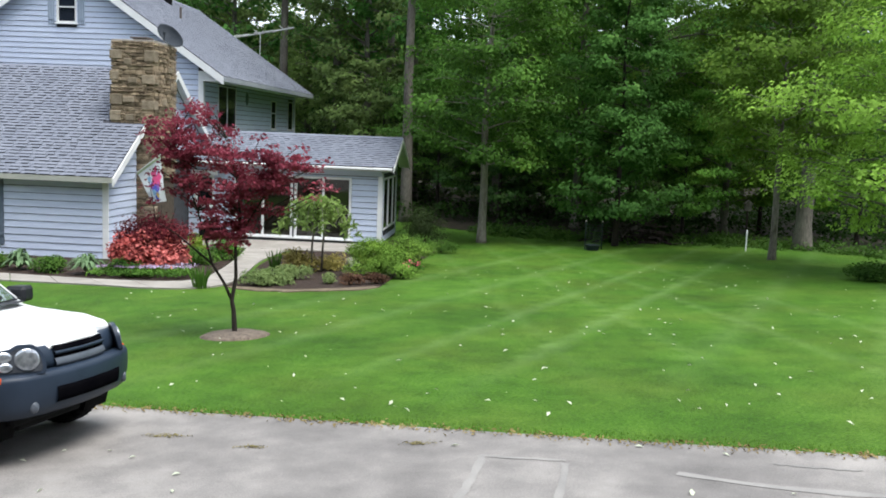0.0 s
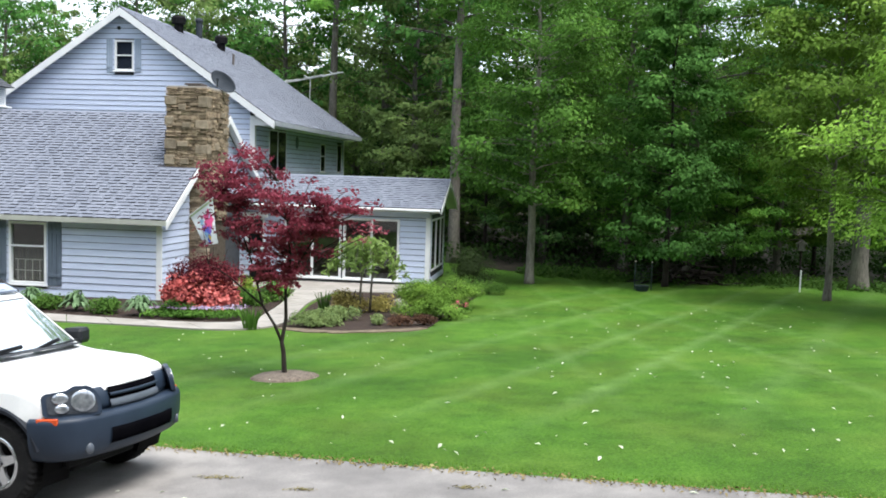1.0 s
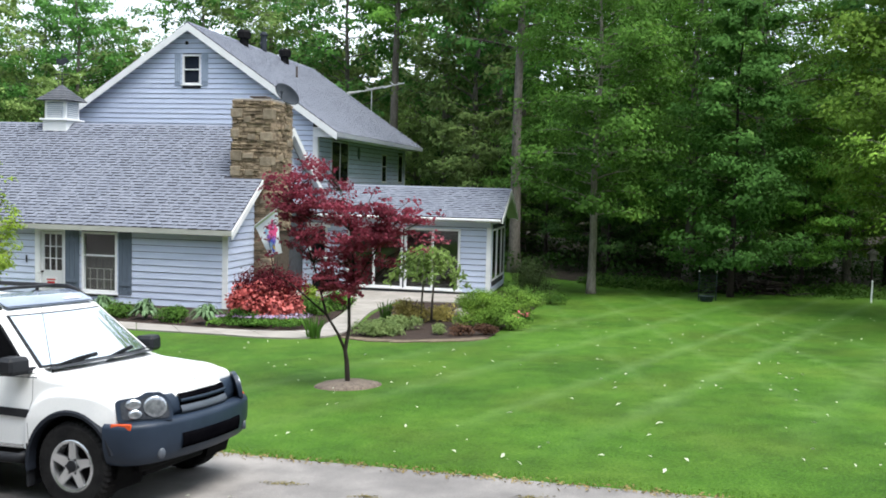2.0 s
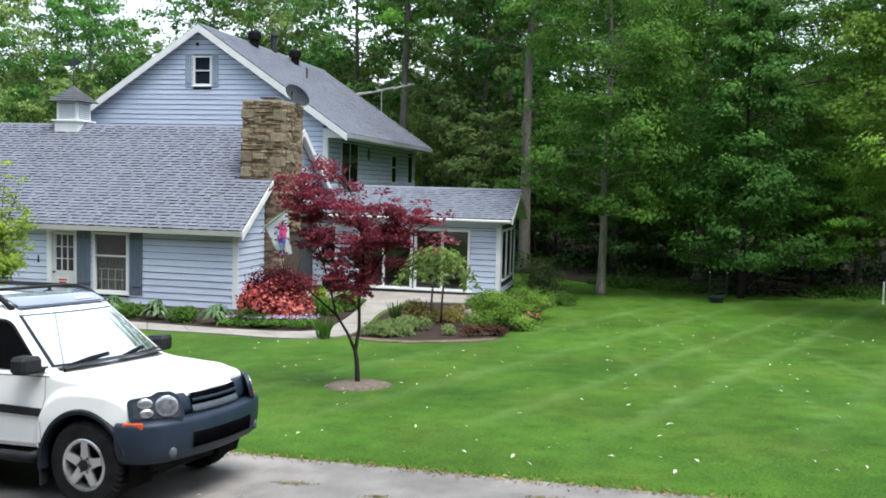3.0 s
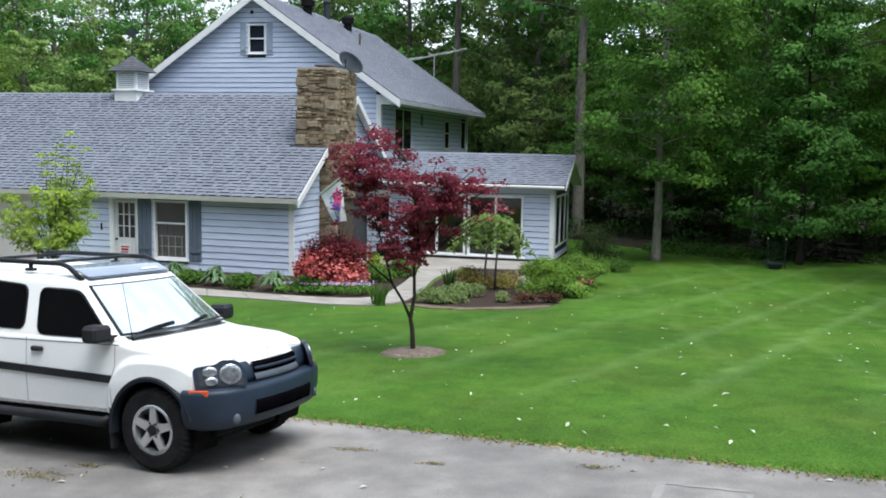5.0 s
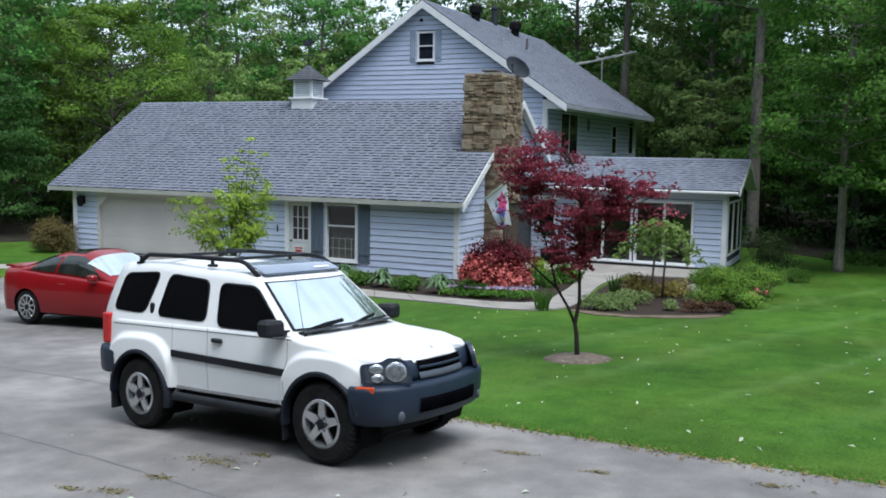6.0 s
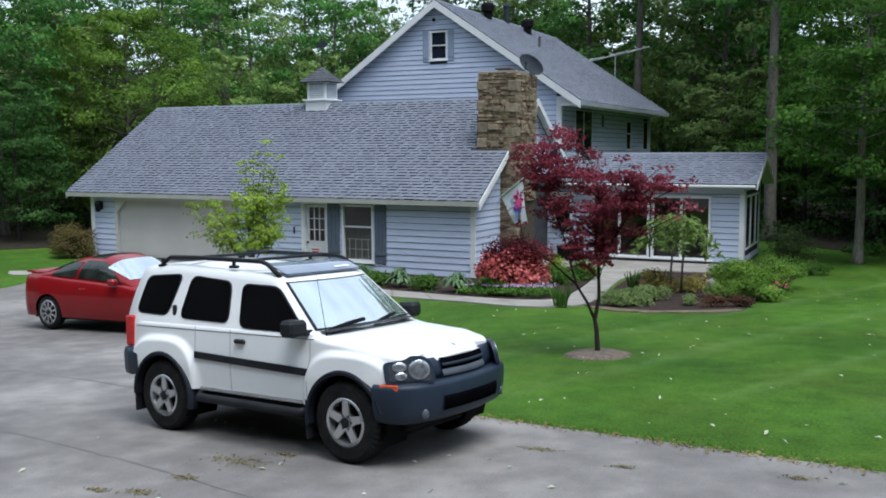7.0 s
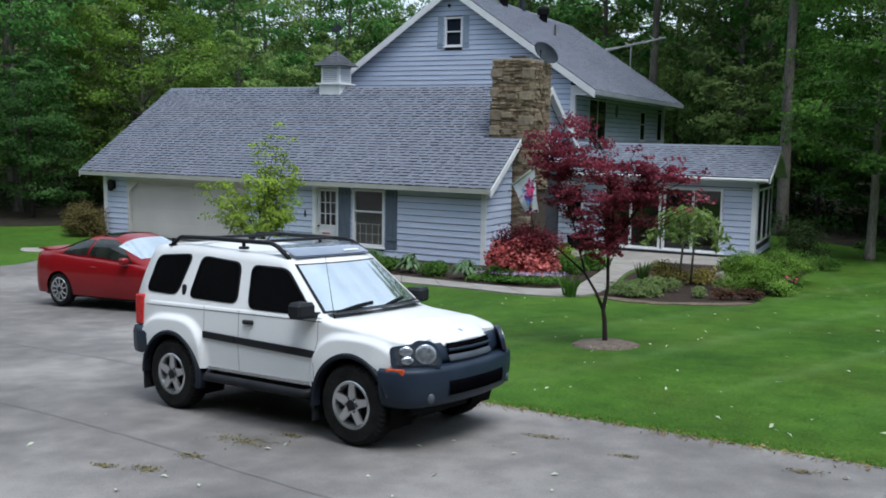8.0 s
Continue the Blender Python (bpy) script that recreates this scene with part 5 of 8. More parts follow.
        # thin grey strip drawn on the flank for the shade of its crease
        rows = [[(x, side * (half_width(x, 1.115 + dz) + 0.003), 1.115 + dz) for x in np.arange(-3.1, -0.35, 0.15)] for dz in (-0.004, 0.004)]
        part("crease_line", grid_mesh("crease_line", rows, MAT["silver_plastic"]), None, suv)
        bm = bmesh.new()
        vs = box(bm, -0.14, 0.12, -0.11, 0.13, -0.085, 0.085, bevel=0.035)
        for v in bm.verts:
            v.co = Vector((v.co.x * 0.9 * (1 - 0.3 * (v.co.y > 0)) - 0.56, side * (v.co.y * 0.9 + 0.95), v.co.z * 0.9 + 1.225))
        box(bm, -0.56, -0.47, min(side * 0.78, side * 0.88), max(side * 0.78, side * 0.88), 1.15, 1.20)
        part("door_mirror", bm, MAT["black_plastic"], suv, "square black door mirror", smooth=False)
        part("tail_lamp", boxes((-3.28, -3.15, min(side * 0.74, side * 0.858), max(side * 0.74, side * 0.858), 0.88, 1.22), bevel=0.015), MAT["red_lens"], suv, "tall red tail lamp")
    rp = [(-3.00, -0.90), (-3.16, -0.90), (-3.29, -0.86), (-3.36, -0.7), (-3.39, 0.0)]
    rp += [(x, -y) for x, y in rp[-2::-1]]
    wrap("rear_bumper", [(0.10, 0.58), (0.0, 0.57), (-0.015, 0.62), (-0.02, 0.80), (0.0, 0.865), (0.10, 0.87)], MAT["grey_plastic"], "slate grey rear bumper", pl=rp)
    bm = bmesh.new()
    lathe(bm, [(0.03, 0), (0.03, 0.008), (0.02, 0.012), (0, 0.013)], Matrix.Translation((0.60, 0.03, 1.022)) @ pose(0, 0, 0, 0, 24, 0), 14)
    part("bonnet_badge", bm, MAT["alloy"], suv)

    bm = bmesh.new()
    tube(bm, [(-0.36, -0.70, 1.14), (-0.37, -0.70, 1.19), (-0.47, -0.70, 1.72)], [0.010, 0.004, 0.002], 6)
    part("aerial", bm, MAT["black_plastic"], suv)

    # roof rack
    rack = part("roof_rack", boxes((-2.42, -2.36, -0.58, 0.58, 1.845, 1.875), bevel=0.008), MAT["black_plastic"], suv, "black tubular roof rack with wind deflector")
    part("crossbar", boxes((-1.52, -1.46, -0.58, 0.58, 1.825, 1.855), bevel=0.008), MAT["black_plastic"], rack)
    for side in (-1, 1):
        y = side * 0.60
        bm = bmesh.new()
        tube(bm, [(-2.88, side * 0.625, 1.765), (-2.83, y, 1.82), (-2.74, y, 1.865), (-2.3, y, 1.862), (-1.8, y, 1.845), (-1.32, y, 1.83), (-1.22, y, 1.80), (-1.02, side * 0.63, 1.68)], 0.024, 10)
        part("rail", bm, MAT["black_plastic"], rack, smooth=True)
        for fx in (-2.88, -1.72):
            bm = boxes((fx - 0.06, fx + 0.06, min(y - 0.03, y + 0.03), max(y - 0.03, y + 0.03), 1.755, 1.785), bevel=0.01)
            tube(bm, [(fx, y, 1.77), (fx, y, 1.85)], 0.02, 8)
            part("foot", bm, MAT["black_plastic"], rack)
    rows = [[(x + 0.05 * (1 - c * c), c * 0.585, z) for c in (-1, -0.6, -0.2, 0.2, 0.6, 1)] for x, z in ((-0.98, 1.705), (-1.12, 1.765), (-1.28, 1.81), (-1.29, 1.80), (-1.1, 1.745), (-0.97, 1.69))]
    part("deflector", grid_mesh("deflector", rows, MAT["deflector"], flip=False), None, rack, "smoky blue wind deflector")
    rows = [[(-0.98 - 0.14 * t + 0.05 * (1 - c * c) + 0.004, c * 0.585, 1.705 + 0.06 * t + 0.006) for c in (0.30, 0.45, 0.6, 0.76)] for t in (0.32, 0.52)]
    part("deflector_decal", grid_mesh("deflector_decal", rows, MAT["white_paint"]), None, rack)
    suv.matrix_basis = m
    return suv


def on_slope(x, y, turn, dx=0.05, dy=-0.05):
    """A pose on the sloping ground, turned about the upright."""
    n = Vector((-dx, -dy, 1)).normalized()
    tilt = Vector((0, 0, 1)).rotation_difference(n).to_matrix().to_4x4()
    return Matrix.Translation((x, y, G(x, y) + 0.02)) @ tilt @ pose(0, 0, 0, 0, 0, turn)


build_suv(None, on_slope(-4.19, 7.633, -9.9, 0.052, -0.048) @ Matrix.Diagonal((1.0, 0.925, 0.985, 1)))


def build_coupe(m):
    car = thing("coupe", "dark red two-door coupe with a boot spoiler and silver wheels", "car")
    WB, R, AR = 2.67, 0.325, 0.375
    HW = [(-3.56, 0.62), (-3.50, 0.74), (-3.35, 0.83), (-2.9, 0.89), (-0.2, 0.90), (0.4, 0.86), (0.75, 0.74), (0.92, 0.52)]
    SH = [(-3.56, 0.95), (-3.42, 1.045), (-3.0, 1.05), (-2.0, 0.98), (-0.6, 0.90), (0.2, 0.80), (0.7, 0.68), (0.92, 0.58)]

    def low(x):
        zb = 0.24
        for a in (0.0, -WB):
            d = abs(x - a)
            if d < AR:
                zb = max(zb, R + math.sqrt(AR * AR - d * d) * 0.95)
        return zb

    rows = []
    for x in stations(-3.56, 0.92, (0, -WB), AR, 0.1):
        zb, zs = low(x), lerp_table(SH, x)
        w0 = lerp_table(HW, x)
        half = []
        for k in range(9):
            z = zb + (zs - 0.05 - zb) * k / 8
            half.append((w0 - 0.05 * max(0, (0.55 - z) / 0.35) ** 2 - 0.06 * max(0, (z - 0.62) / 0.35) ** 2, z))
        w = half[-1][0]
        half += [(w - 0.025, zs - 0.015), (w - 0.07, zs)] + [(w * (1 - k / 5) * 0.92, zs + 0.035 * math.sin(math.pi / 2 * k / 5)) for k in range(1, 6)]
        rows.append([(x, y, z) for y, z in half] + [(x, -y, z) for y, z in half[-2::-1]])
    part("body", grid_mesh("body", rows, MAT["red_paint"], flip=True), None, car)
    for end, nm in ((rows[0], "tail_panel"), (rows[-1][::-1], "nose_panel")):
        bm = bmesh.new()
        bm.faces.new([bm.verts.new(p) for p in end])
        part(nm, bm, MAT["red_paint"], car)
    part("underbody", boxes((-3.4, 0.6, -0.6, 0.6, 0.17, 0.4), (-2.25, -0.45, -0.8, 0.8, 0.2, 0.35), bevel=0.02), MAT["black"], car)
    ROOF = [(-3.1, 1.02), (-2.8, 1.14), (-2.45, 1.275), (-2.05, 1.385), (-1.66, 1.43), (-1.31, 1.425), (-1.01, 1.345), (-0.61, 1.12), (-0.22, 0.88)]

    def cab(x, phi, off=0.0):
        zb = lerp_table(SH, x) - 0.02
        yb = lerp_table(HW, x) - 0.09
        zr = max(np.interp(x, [r[0] for r in ROOF], [r[1] for r in ROOF]), zb + 0.002)
        c, s = math.cos(phi), math.sin(phi)
        y = math.copysign(abs(c) ** 0.62, c) * yb * (1 + off / yb)
        return (x, y, zb + (zr + off - zb) * abs(s) ** 0.9)

    rows = [[cab(x, math.pi * k / 24) for k in range(25)] for x in np.linspace(-3.08, -0.22, 38)]
    part("cabin", grid_mesh("cabin", rows, MAT["red_paint"]), None, car)

    def patch(name, xs, phis, off, material, label="", parent=car):
        rows = [[cab(x0 + (x1 - x0) * i / 10, p, off) for i in range(11)] for p, (x0, x1) in zip(phis, xs)]
        return part(name, grid_mesh(name, rows, material), None, parent, label)

    for flip in (0, 1):
        f = (lambda a: math.pi - a) if flip else (lambda a: a)
        ph = [f(radians(a)) for a in (5, 16, 29, 42, 50)]
        patch("side_glass", [(-1.86, -0.66), (-1.83, -0.74), (-1.80, -0.88), (-1.77, -1.06), (-1.75, -1.22)], ph, 0.008, MAT["car_glass"], "dark door glass")
        ph = [f(radians(a)) for a in (6, 16, 28, 40, 48)]
        patch("quarter_glass", [(-2.62, -1.93), (-2.58, -1.90), (-2.47, -1.87), (-2.30, -1.84), (-2.12, -1.82)], ph, 0.008, MAT["car_glass"], "dark quarter glass")
        side = 1 if not flip else -1
        bm = boxes((-0.86, -0.69, min(side * 0.86, side * 1.02), max(side * 0.86, side * 1.02), 0.90, 1.02), bevel=0.03)
        part("door_mirror", bm, MAT["red_paint"], car)
        for a in (0.0, -WB):
            part("arch_liner", liner(a, R, AR - 0.02, side * 0.5, side * 0.80), MAT["black"], car)
            wheel(car, (a, side * 0.775, R), side, R, 0.21, 0.225, 10, "silver multi-spoke rim", 0.016)
        part("tail_lamp", boxes((-3.53, -3.38, min(side * 0.45, side * 0.70), max(side * 0.45, side * 0.70), 0.74, 0.90), bevel=0.02), MAT["red_lens"], car)
        part("door_handle", boxes((-1.78, -1.60, min(side * 0.86, side * 0.885), max(side * 0.86, side * 0.885), 0.78, 0.815), bevel=0.008), MAT["red_paint"], car)
    span = [radians(a) for a in range(36, 145, 6)]
    rows = [[cab(x + 0.26 * (math.sin(p) - 0.75), p, 0.008) for p in span] for x in np.linspace(-1.08, -0.48, 8)]
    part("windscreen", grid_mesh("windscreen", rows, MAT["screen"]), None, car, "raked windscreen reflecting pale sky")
    rows = [[cab(x, p, 0.008) for p in span] for x in np.linspace(-2.86, -2.1, 6)]
    part("rear_glass", grid_mesh("rear_glass", rows, MAT["tint"]), None, car)
    rows = [[cab(x, p, 0.008) for p in span[4:-4]] for x in np.linspace(-1.76, -1.36, 4)]
    part("sunroof", grid_mesh("sunroof", rows, MAT["tint"]), None, car, "dark glass sunroof")
    bm = bmesh.new()
    rows = [(-3.55, 1.07), (-3.54, 1.10), (-3.42, 1.11), (-3.22, 1.07), (-3.34, 1.055)]
    prism(bm, [(x, -0.62, z) for x, z in rows], (0, 1.24, 0))
    for y in (-0.5, 0.5):
        box(bm, -3.50, -3.34, y - 0.04, y + 0.04, 0.96, 1.09)
    bmesh.ops.recalc_face_normals(bm, faces=bm.faces[:])
    part("spoiler", bm, MAT["red_paint"], car, "red boot spoiler")
    car.matrix_basis = m
    return car


build_coupe(on_slope(-15.5 + 2.67, 14.0, 0.0, 0.03, -0.03) @ Matrix.Diagonal((1.0, 1.0, 1.06, 1)))

# ---- paving and beds ----
def band(name, left, right, label, category, lift, material, k_names="slab", length=1.25):
    """A path of separate slabs between two edge lines."""
    ob = thing(name, label, category, (left[0][0], left[0][1], G(*left[0])), kind="structure")
    def along(line, t):
        v = [Vector(p) for p in line]
        d = [0.0]
        for a, b in zip(v, v[1:]):
            d.append(d[-1] + (b - a).length)
        s = t * d[-1]
        for i in range(len(v) - 1):
            if s <= d[i + 1] + 1e-9:
                return v[i].lerp(v[i + 1], (s - d[i]) / max(1e-9, d[i + 1] - d[i]))
        return v[-1]
    total = sum((Vector(b) - Vector(a)).length for a, b in zip(left, left[1:]))
    n = max(2, int(total / length))
    for k in range(n):
        bm = bmesh.new()
        t0, t1 = k / n, (k + 1) / n - 0.012 / total * 2
        sub = 4
        l = [along(left, t0 + (t1 - t0) * j / sub) for j in range(sub + 1)]
        r = [along(right, t0 + (t1 - t0) * j / sub) for j in range(sub + 1)]
        ring = l + r[::-1]
        prism(bm, [(p.x, p.y, G(p.x, p.y) - 0.04) for p in ring], (0, 0, 0.04 + lift))
        bmesh.ops.recalc_face_normals(bm, faces=bm.faces[:])
        part(k_names, bm, material, ob)
    return ob


walk_low = smooth_line([(-18.0, 21.3), (-14.6, 20.85), (-11.75, 20.5), (-9.25, 20.0), (-7.9, 19.55), (-6.8, 19.6), (-6.35, 20.4), (-6.5, 22.2), (-6.95, 24.9), (-7.1, 26.6), (-7.0, 28.9)], 5)
walk_up = smooth_line([(-18.0, 22.4), (-14.8, 22.0), (-12.2, 21.62), (-9.74, 21.06), (-8.3, 20.8), (-7.5, 20.95), (-7.28, 21.6), (-7.4, 22.8), (-7.65, 24.6), (-7.95, 26.4), (-8.4, 28.9)], 5)
band("walkway", walk_low, walk_up, "curving path of pale concrete slabs along the flower bed", "path", 0.035, MAT["concrete"])
patio = thing("patio", "pale paved patio before the sliding doors", "patio", (-8, 30, -1), kind="structure")
for i in range(8):
    for j in range(3):
        x0, y0 = -11.15 + i * 0.8, 28.93 + j * 0.8
        if j < 2 or i > 0:
            bm = boxes((x0, x0 + 0.785, y0, y0 + 0.785, -1.05, G(x0 + 0.4, y0 + 0.4) + 0.04), bevel=0.006)
            part("paver", bm, MAT["concrete"], patio)
fill_sheet("flower_bed", [(-17.2, 22.42), (-14.8, 22.03), (-12.2, 21.65), (-9.74, 21.1), (-8.3, 20.84), (-7.52, 21.0), (-7.32, 21.6), (-7.44, 22.8), (-7.7, 24.6), (-8.0, 26.4), (-8.45, 28.85), (-11.2, 28.85), (-11.2, 25.03), (-16.4, 25.03), (-17.2, 24.9)], 0.03, MAT["mulch"], "mulched flower bed along the house wall", "bed", thick=0.1)
island = fill_sheet("island_bed", smooth_line([(-6.3, 20.2), (-5.9, 19.7), (-5.36, 19.33), (-4.61, 19.2), (-3.95, 19.4), (-3.25, 19.6), (-2.8, 20.3), (-2.75, 21.5), (-2.7, 24.0), (-2.55, 27.0), (-2.4, 30.0), (-2.6, 33.0), (-4.3, 33.2)]) + [(-4.35, 31.3), (-4.6, 28.9), (-6.8, 28.88), (-6.98, 26.6), (-6.85, 24.9), (-6.42, 22.2)], 0.012, MAT["mulch"], "island bed of dark bark mulch with a bare soil edge", "bed", thick=0.08)
MAT["mulch_grey"] = surface("weathered_grey_mulch", (0.085, 0.065, 0.052), (0.22, 0.18, 0.145), scale=9, fine=50, rough=0.95, bump=0.9, bump_dist=0.03, fine_mix=0.6)
TREE = (-4.0, 13.5)
bm = bmesh.new()
lathe(bm, [(0.52, -0.04), (0.50, 0.02), (0.40, 0.05), (0.2, 0.07), (0, 0.08)], Matrix.Translation((TREE[0], TREE[1], G(*TREE))) @ Matrix.Shear("XY", 4, (0, 0)), 36)
for v in bm.verts:
    k = 1 + 0.07 * noise.noise(v.co * 3)
    v.co.x, v.co.y = TREE[0] + (v.co.x - TREE[0]) * k, TREE[1] + (v.co.y - TREE[1]) * k
    v.co.z += G(v.co.x, v.co.y) - G(*TREE) + 0.02 * noise.noise(v.co * 9)
tagged(part("mulch_ring", bm, MAT["mulch_grey"], None, smooth=True), "round ring of weathered mulch at a young tree's foot", "mulch", kind="structure")

# bare tan soil along the rim of the island bed
MAT["soil"] = surface("bare_tan_soil", (0.07, 0.052, 0.036), (0.19, 0.15, 0.105), scale=5, fine=40, rough=0.95, bump=0.8, bump_dist=0.02, fine_mix=0.5)
rim = smooth_line([(-6.2, 20.0), (-5.95, 19.7), (-5.55, 19.42), (-5.3, 19.24), (-4.9, 19.22), (-4.61, 19.1), (-4.2, 19.26), (-3.9, 19.28), (-3.5, 19.45), (-3.1, 19.55), (-2.75, 20.1)], 5)
inner = smooth_line([(-6.05, 20.1), (-5.75, 19.95), (-5.3, 19.75), (-4.6, 19.55), (-4.0, 19.72), (-3.4, 19.95), (-2.95, 20.25)], 5)
fill_sheet("soil_rim", rim + inner[::-1], 0.017, MAT["soil"], "bare tan soil along the edge of the island bed", "soil", step=0.2, thick=0.06)

# ---- leaves and plants ----
def leaf_mesh(name, c, size, material, rng, up=0.6, aspect=0.55, fold=0.18, axis=None, out=None):
    """Many small folded leaves; c: centres, size: lengths."""
    n = len(c)
    size = np.broadcast_to(np.asarray(size, float), (n,)) * rng.uniform(0.7, 1.3, n)
    nrm = rng.normal(size=(n, 3))
    nrm[:, 2] = np.abs(nrm[:, 2]) + up
    if out is not None:
        nrm = nrm * 0.6 + out * 1.3
    nrm /= np.linalg.norm(nrm, axis=1, keepdims=True)
    t = rng.normal(size=(n, 3)) if axis is None else axis + rng.normal(size=(n, 3)) * 0.35
    t -= nrm * (t * nrm).sum(1, keepdims=True)
    t /= np.linalg.norm(t, axis=1, keepdims=True) + 1e-9
    b = np.cross(nrm, t)
    s = size[:, None]
    v = np.empty((n, 4, 3))
    v[:, 0] = c - t * s * 0.5
    v[:, 1] = c + b * s * aspect * 0.5 + nrm * s * fold * 0.5 + t * s * 0.05
    v[:, 2] = c + t * s * 0.5 - nrm * s * 0.1
    v[:, 3] = c - b * s * aspect * 0.5 + nrm * s * fold * 0.5 + t * s * 0.05
    me = bpy.data.meshes.new(name)
    me.vertices.add(n * 4)
    me.vertices.foreach_set("co", v.reshape(-1))
    me.loops.add(n * 4)
    me.loops.foreach_set("vertex_index", np.arange(n * 4))
    me.polygons.add(n)
    me.polygons.foreach_set("loop_start", np.arange(0, n * 4, 4))
    me.update(calc_edges=True)
    me.materials.append(material)
    return me


def clump_points(rng, centres, per, spread, flat=0.45, outward=False):
    """Leaf centres scattered round clump centres; outward also gives each one's direction from its centre."""
    centres = np.asarray(centres, float)
    k = np.repeat(np.arange(len(centres)), per)
    d = rng.normal(size=(len(k), 3))
    d /= np.linalg.norm(d, axis=1, keepdims=True)
    d *= rng.uniform(0, 1, (len(k), 1)) ** 0.45
    sp = np.broadcast_to(np.asarray(spread, float), (len(centres),))[k][:, None]
    d *= sp
    way = d / (np.linalg.norm(d, axis=1, keepdims=True) + 1e-6)
    way[:, 2] = way[:, 2] * 0.8 + 0.35
    d[:, 2] *= flat
    d[:, 2] -= 0.25 * (d[:, 0] ** 2 + d[:, 1] ** 2) / sp[:, 0]
    return (centres[k] + d, way) if outward else centres[k] + d


LEAF = {
    "wood": leaf("forest_leaf", (0.041, 0.112, 0.019), (0.169, 0.362, 0.057), (0.329, 0.561, 0.091), through=0.38),
    "wood_deep": leaf("deep_forest_leaf", (0.028, 0.093, 0.022), (0.122, 0.302, 0.062), (0.225, 0.456, 0.095), through=0.38),
    "wood_cool": leaf("cool_sapling_leaf", (0.036, 0.108, 0.022), (0.140, 0.327, 0.066), (0.281, 0.476, 0.128), through=0.38),
    # far leaves: sunlight and haze are put into this paler tone
    "wood_far": leaf("far_leaf_painted_sun", (0.070, 0.122, 0.034), (0.250, 0.372, 0.108), (0.440, 0.545, 0.188), through=0.38),
    "wood_light": leaf("light_forest_leaf", (0.060, 0.125, 0.015), (0.197, 0.363, 0.046), (0.324, 0.524, 0.078), through=0.38),
    # the pale pink tip tone paints the sheen of the maple leaves
    "maple": leaf("crimson_maple_leaf", (0.085, 0.017, 0.030), (0.29, 0.055, 0.085), (0.66, 0.36, 0.41), through=0.45),
    "coral": leaf("coral_azalea_flower", (0.60, 0.11, 0.105), (0.88, 0.29, 0.265), (0.95, 0.54, 0.48), through=0.3),
    "wine": leaf("dark_red_shrub_leaf", (0.055, 0.010, 0.016), (0.20, 0.032, 0.045), (0.42, 0.10, 0.11)),
    "fresh": leaf("fresh_green_leaf", (0.17, 0.28, 0.07), (0.40, 0.57, 0.17), (0.60, 0.72, 0.30), through=0.5),
    "yellow": leaf("yellow_green_leaf", (0.160, 0.242, 0.034), (0.400, 0.545, 0.085), (0.640, 0.750, 0.170)),
    "yew": leaf("yew_needle", (0.045, 0.105, 0.018), (0.175, 0.305, 0.045), (0.40, 0.50, 0.085), through=0.25),
    "dusty": leaf("dusty_green_leaf", (0.100, 0.154, 0.052), (0.240, 0.318, 0.121), (0.360, 0.441, 0.199)),
    "bronze": leaf("bronze_barberry_leaf", (0.13, 0.11, 0.035), (0.38, 0.33, 0.10), (0.60, 0.50, 0.17)),
    "russet": leaf("russet_shrub_leaf", (0.080, 0.045, 0.030), (0.220, 0.120, 0.075), (0.330, 0.20, 0.13)),
    "hosta": leaf("hosta_leaf", (0.065, 0.125, 0.055), (0.185, 0.285, 0.15), (0.62, 0.68, 0.52), through=0.2),
    "fern": leaf("low_green_leaf", (0.037, 0.098, 0.017), (0.125, 0.247, 0.042), (0.225, 0.364, 0.072)),
    "pansy": leaf("pale_lilac_petal", (0.20, 0.12, 0.24), (0.50, 0.42, 0.56), (0.75, 0.70, 0.78), through=0.2),
    "pink": leaf("pink_petal", (0.55, 0.06, 0.16), (0.75, 0.14, 0.26), (0.85, 0.3, 0.4), through=0.2),
    "straw": leaf("brown_shrub_leaf", (0.085, 0.072, 0.028), (0.235, 0.195, 0.072), (0.36, 0.29, 0.115), through=0.25),
    "grass": leaf("grass_blade", (0.095, 0.203, 0.024), (0.176, 0.338, 0.048), (0.270, 0.446, 0.084), through=0.5),
    "dry": leaf("dry_grass_litter", (0.16, 0.12, 0.05), (0.32, 0.25, 0.11), (0.45, 0.38, 0.20), through=0.1),
    "olive": leaf("olive_feathery_leaf", (0.028, 0.048, 0.016), (0.080, 0.120, 0.044), (0.152, 0.192, 0.080)),
    # undergrowth leaf with the shade under the trees put into its colour
    "shade": leaf("floor_leaf_painted_shade", (0.010, 0.030, 0.006), (0.034, 0.080, 0.014), (0.06, 0.12, 0.025)),
    "wood_olive": leaf("yellowish_green_leaf", (0.058, 0.112, 0.015), (0.172, 0.300, 0.042), (0.344, 0.464, 0.084), through=0.38),
    "wood_bright": leaf("bright_edge_leaf", (0.098, 0.184, 0.027), (0.304, 0.501, 0.078), (0.506, 0.681, 0.147), through=0.4),
    "bank": leaf("wood_edge_plant_leaf", (0.030, 0.080, 0.014), (0.100, 0.205, 0.036), (0.18, 0.31, 0.06)),
    # dark tone stands for canopy shade that does not reach these trees
    "dim": leaf("understorey_leaf_painted_shade", (0.024, 0.068, 0.018), (0.078, 0.172, 0.042), (0.14, 0.26, 0.07)),
    "petal": leaf("pale_fallen_petal", (0.42, 0.46, 0.34), (0.62, 0.66, 0.52), (0.78, 0.80, 0.68), through=0.2),
}


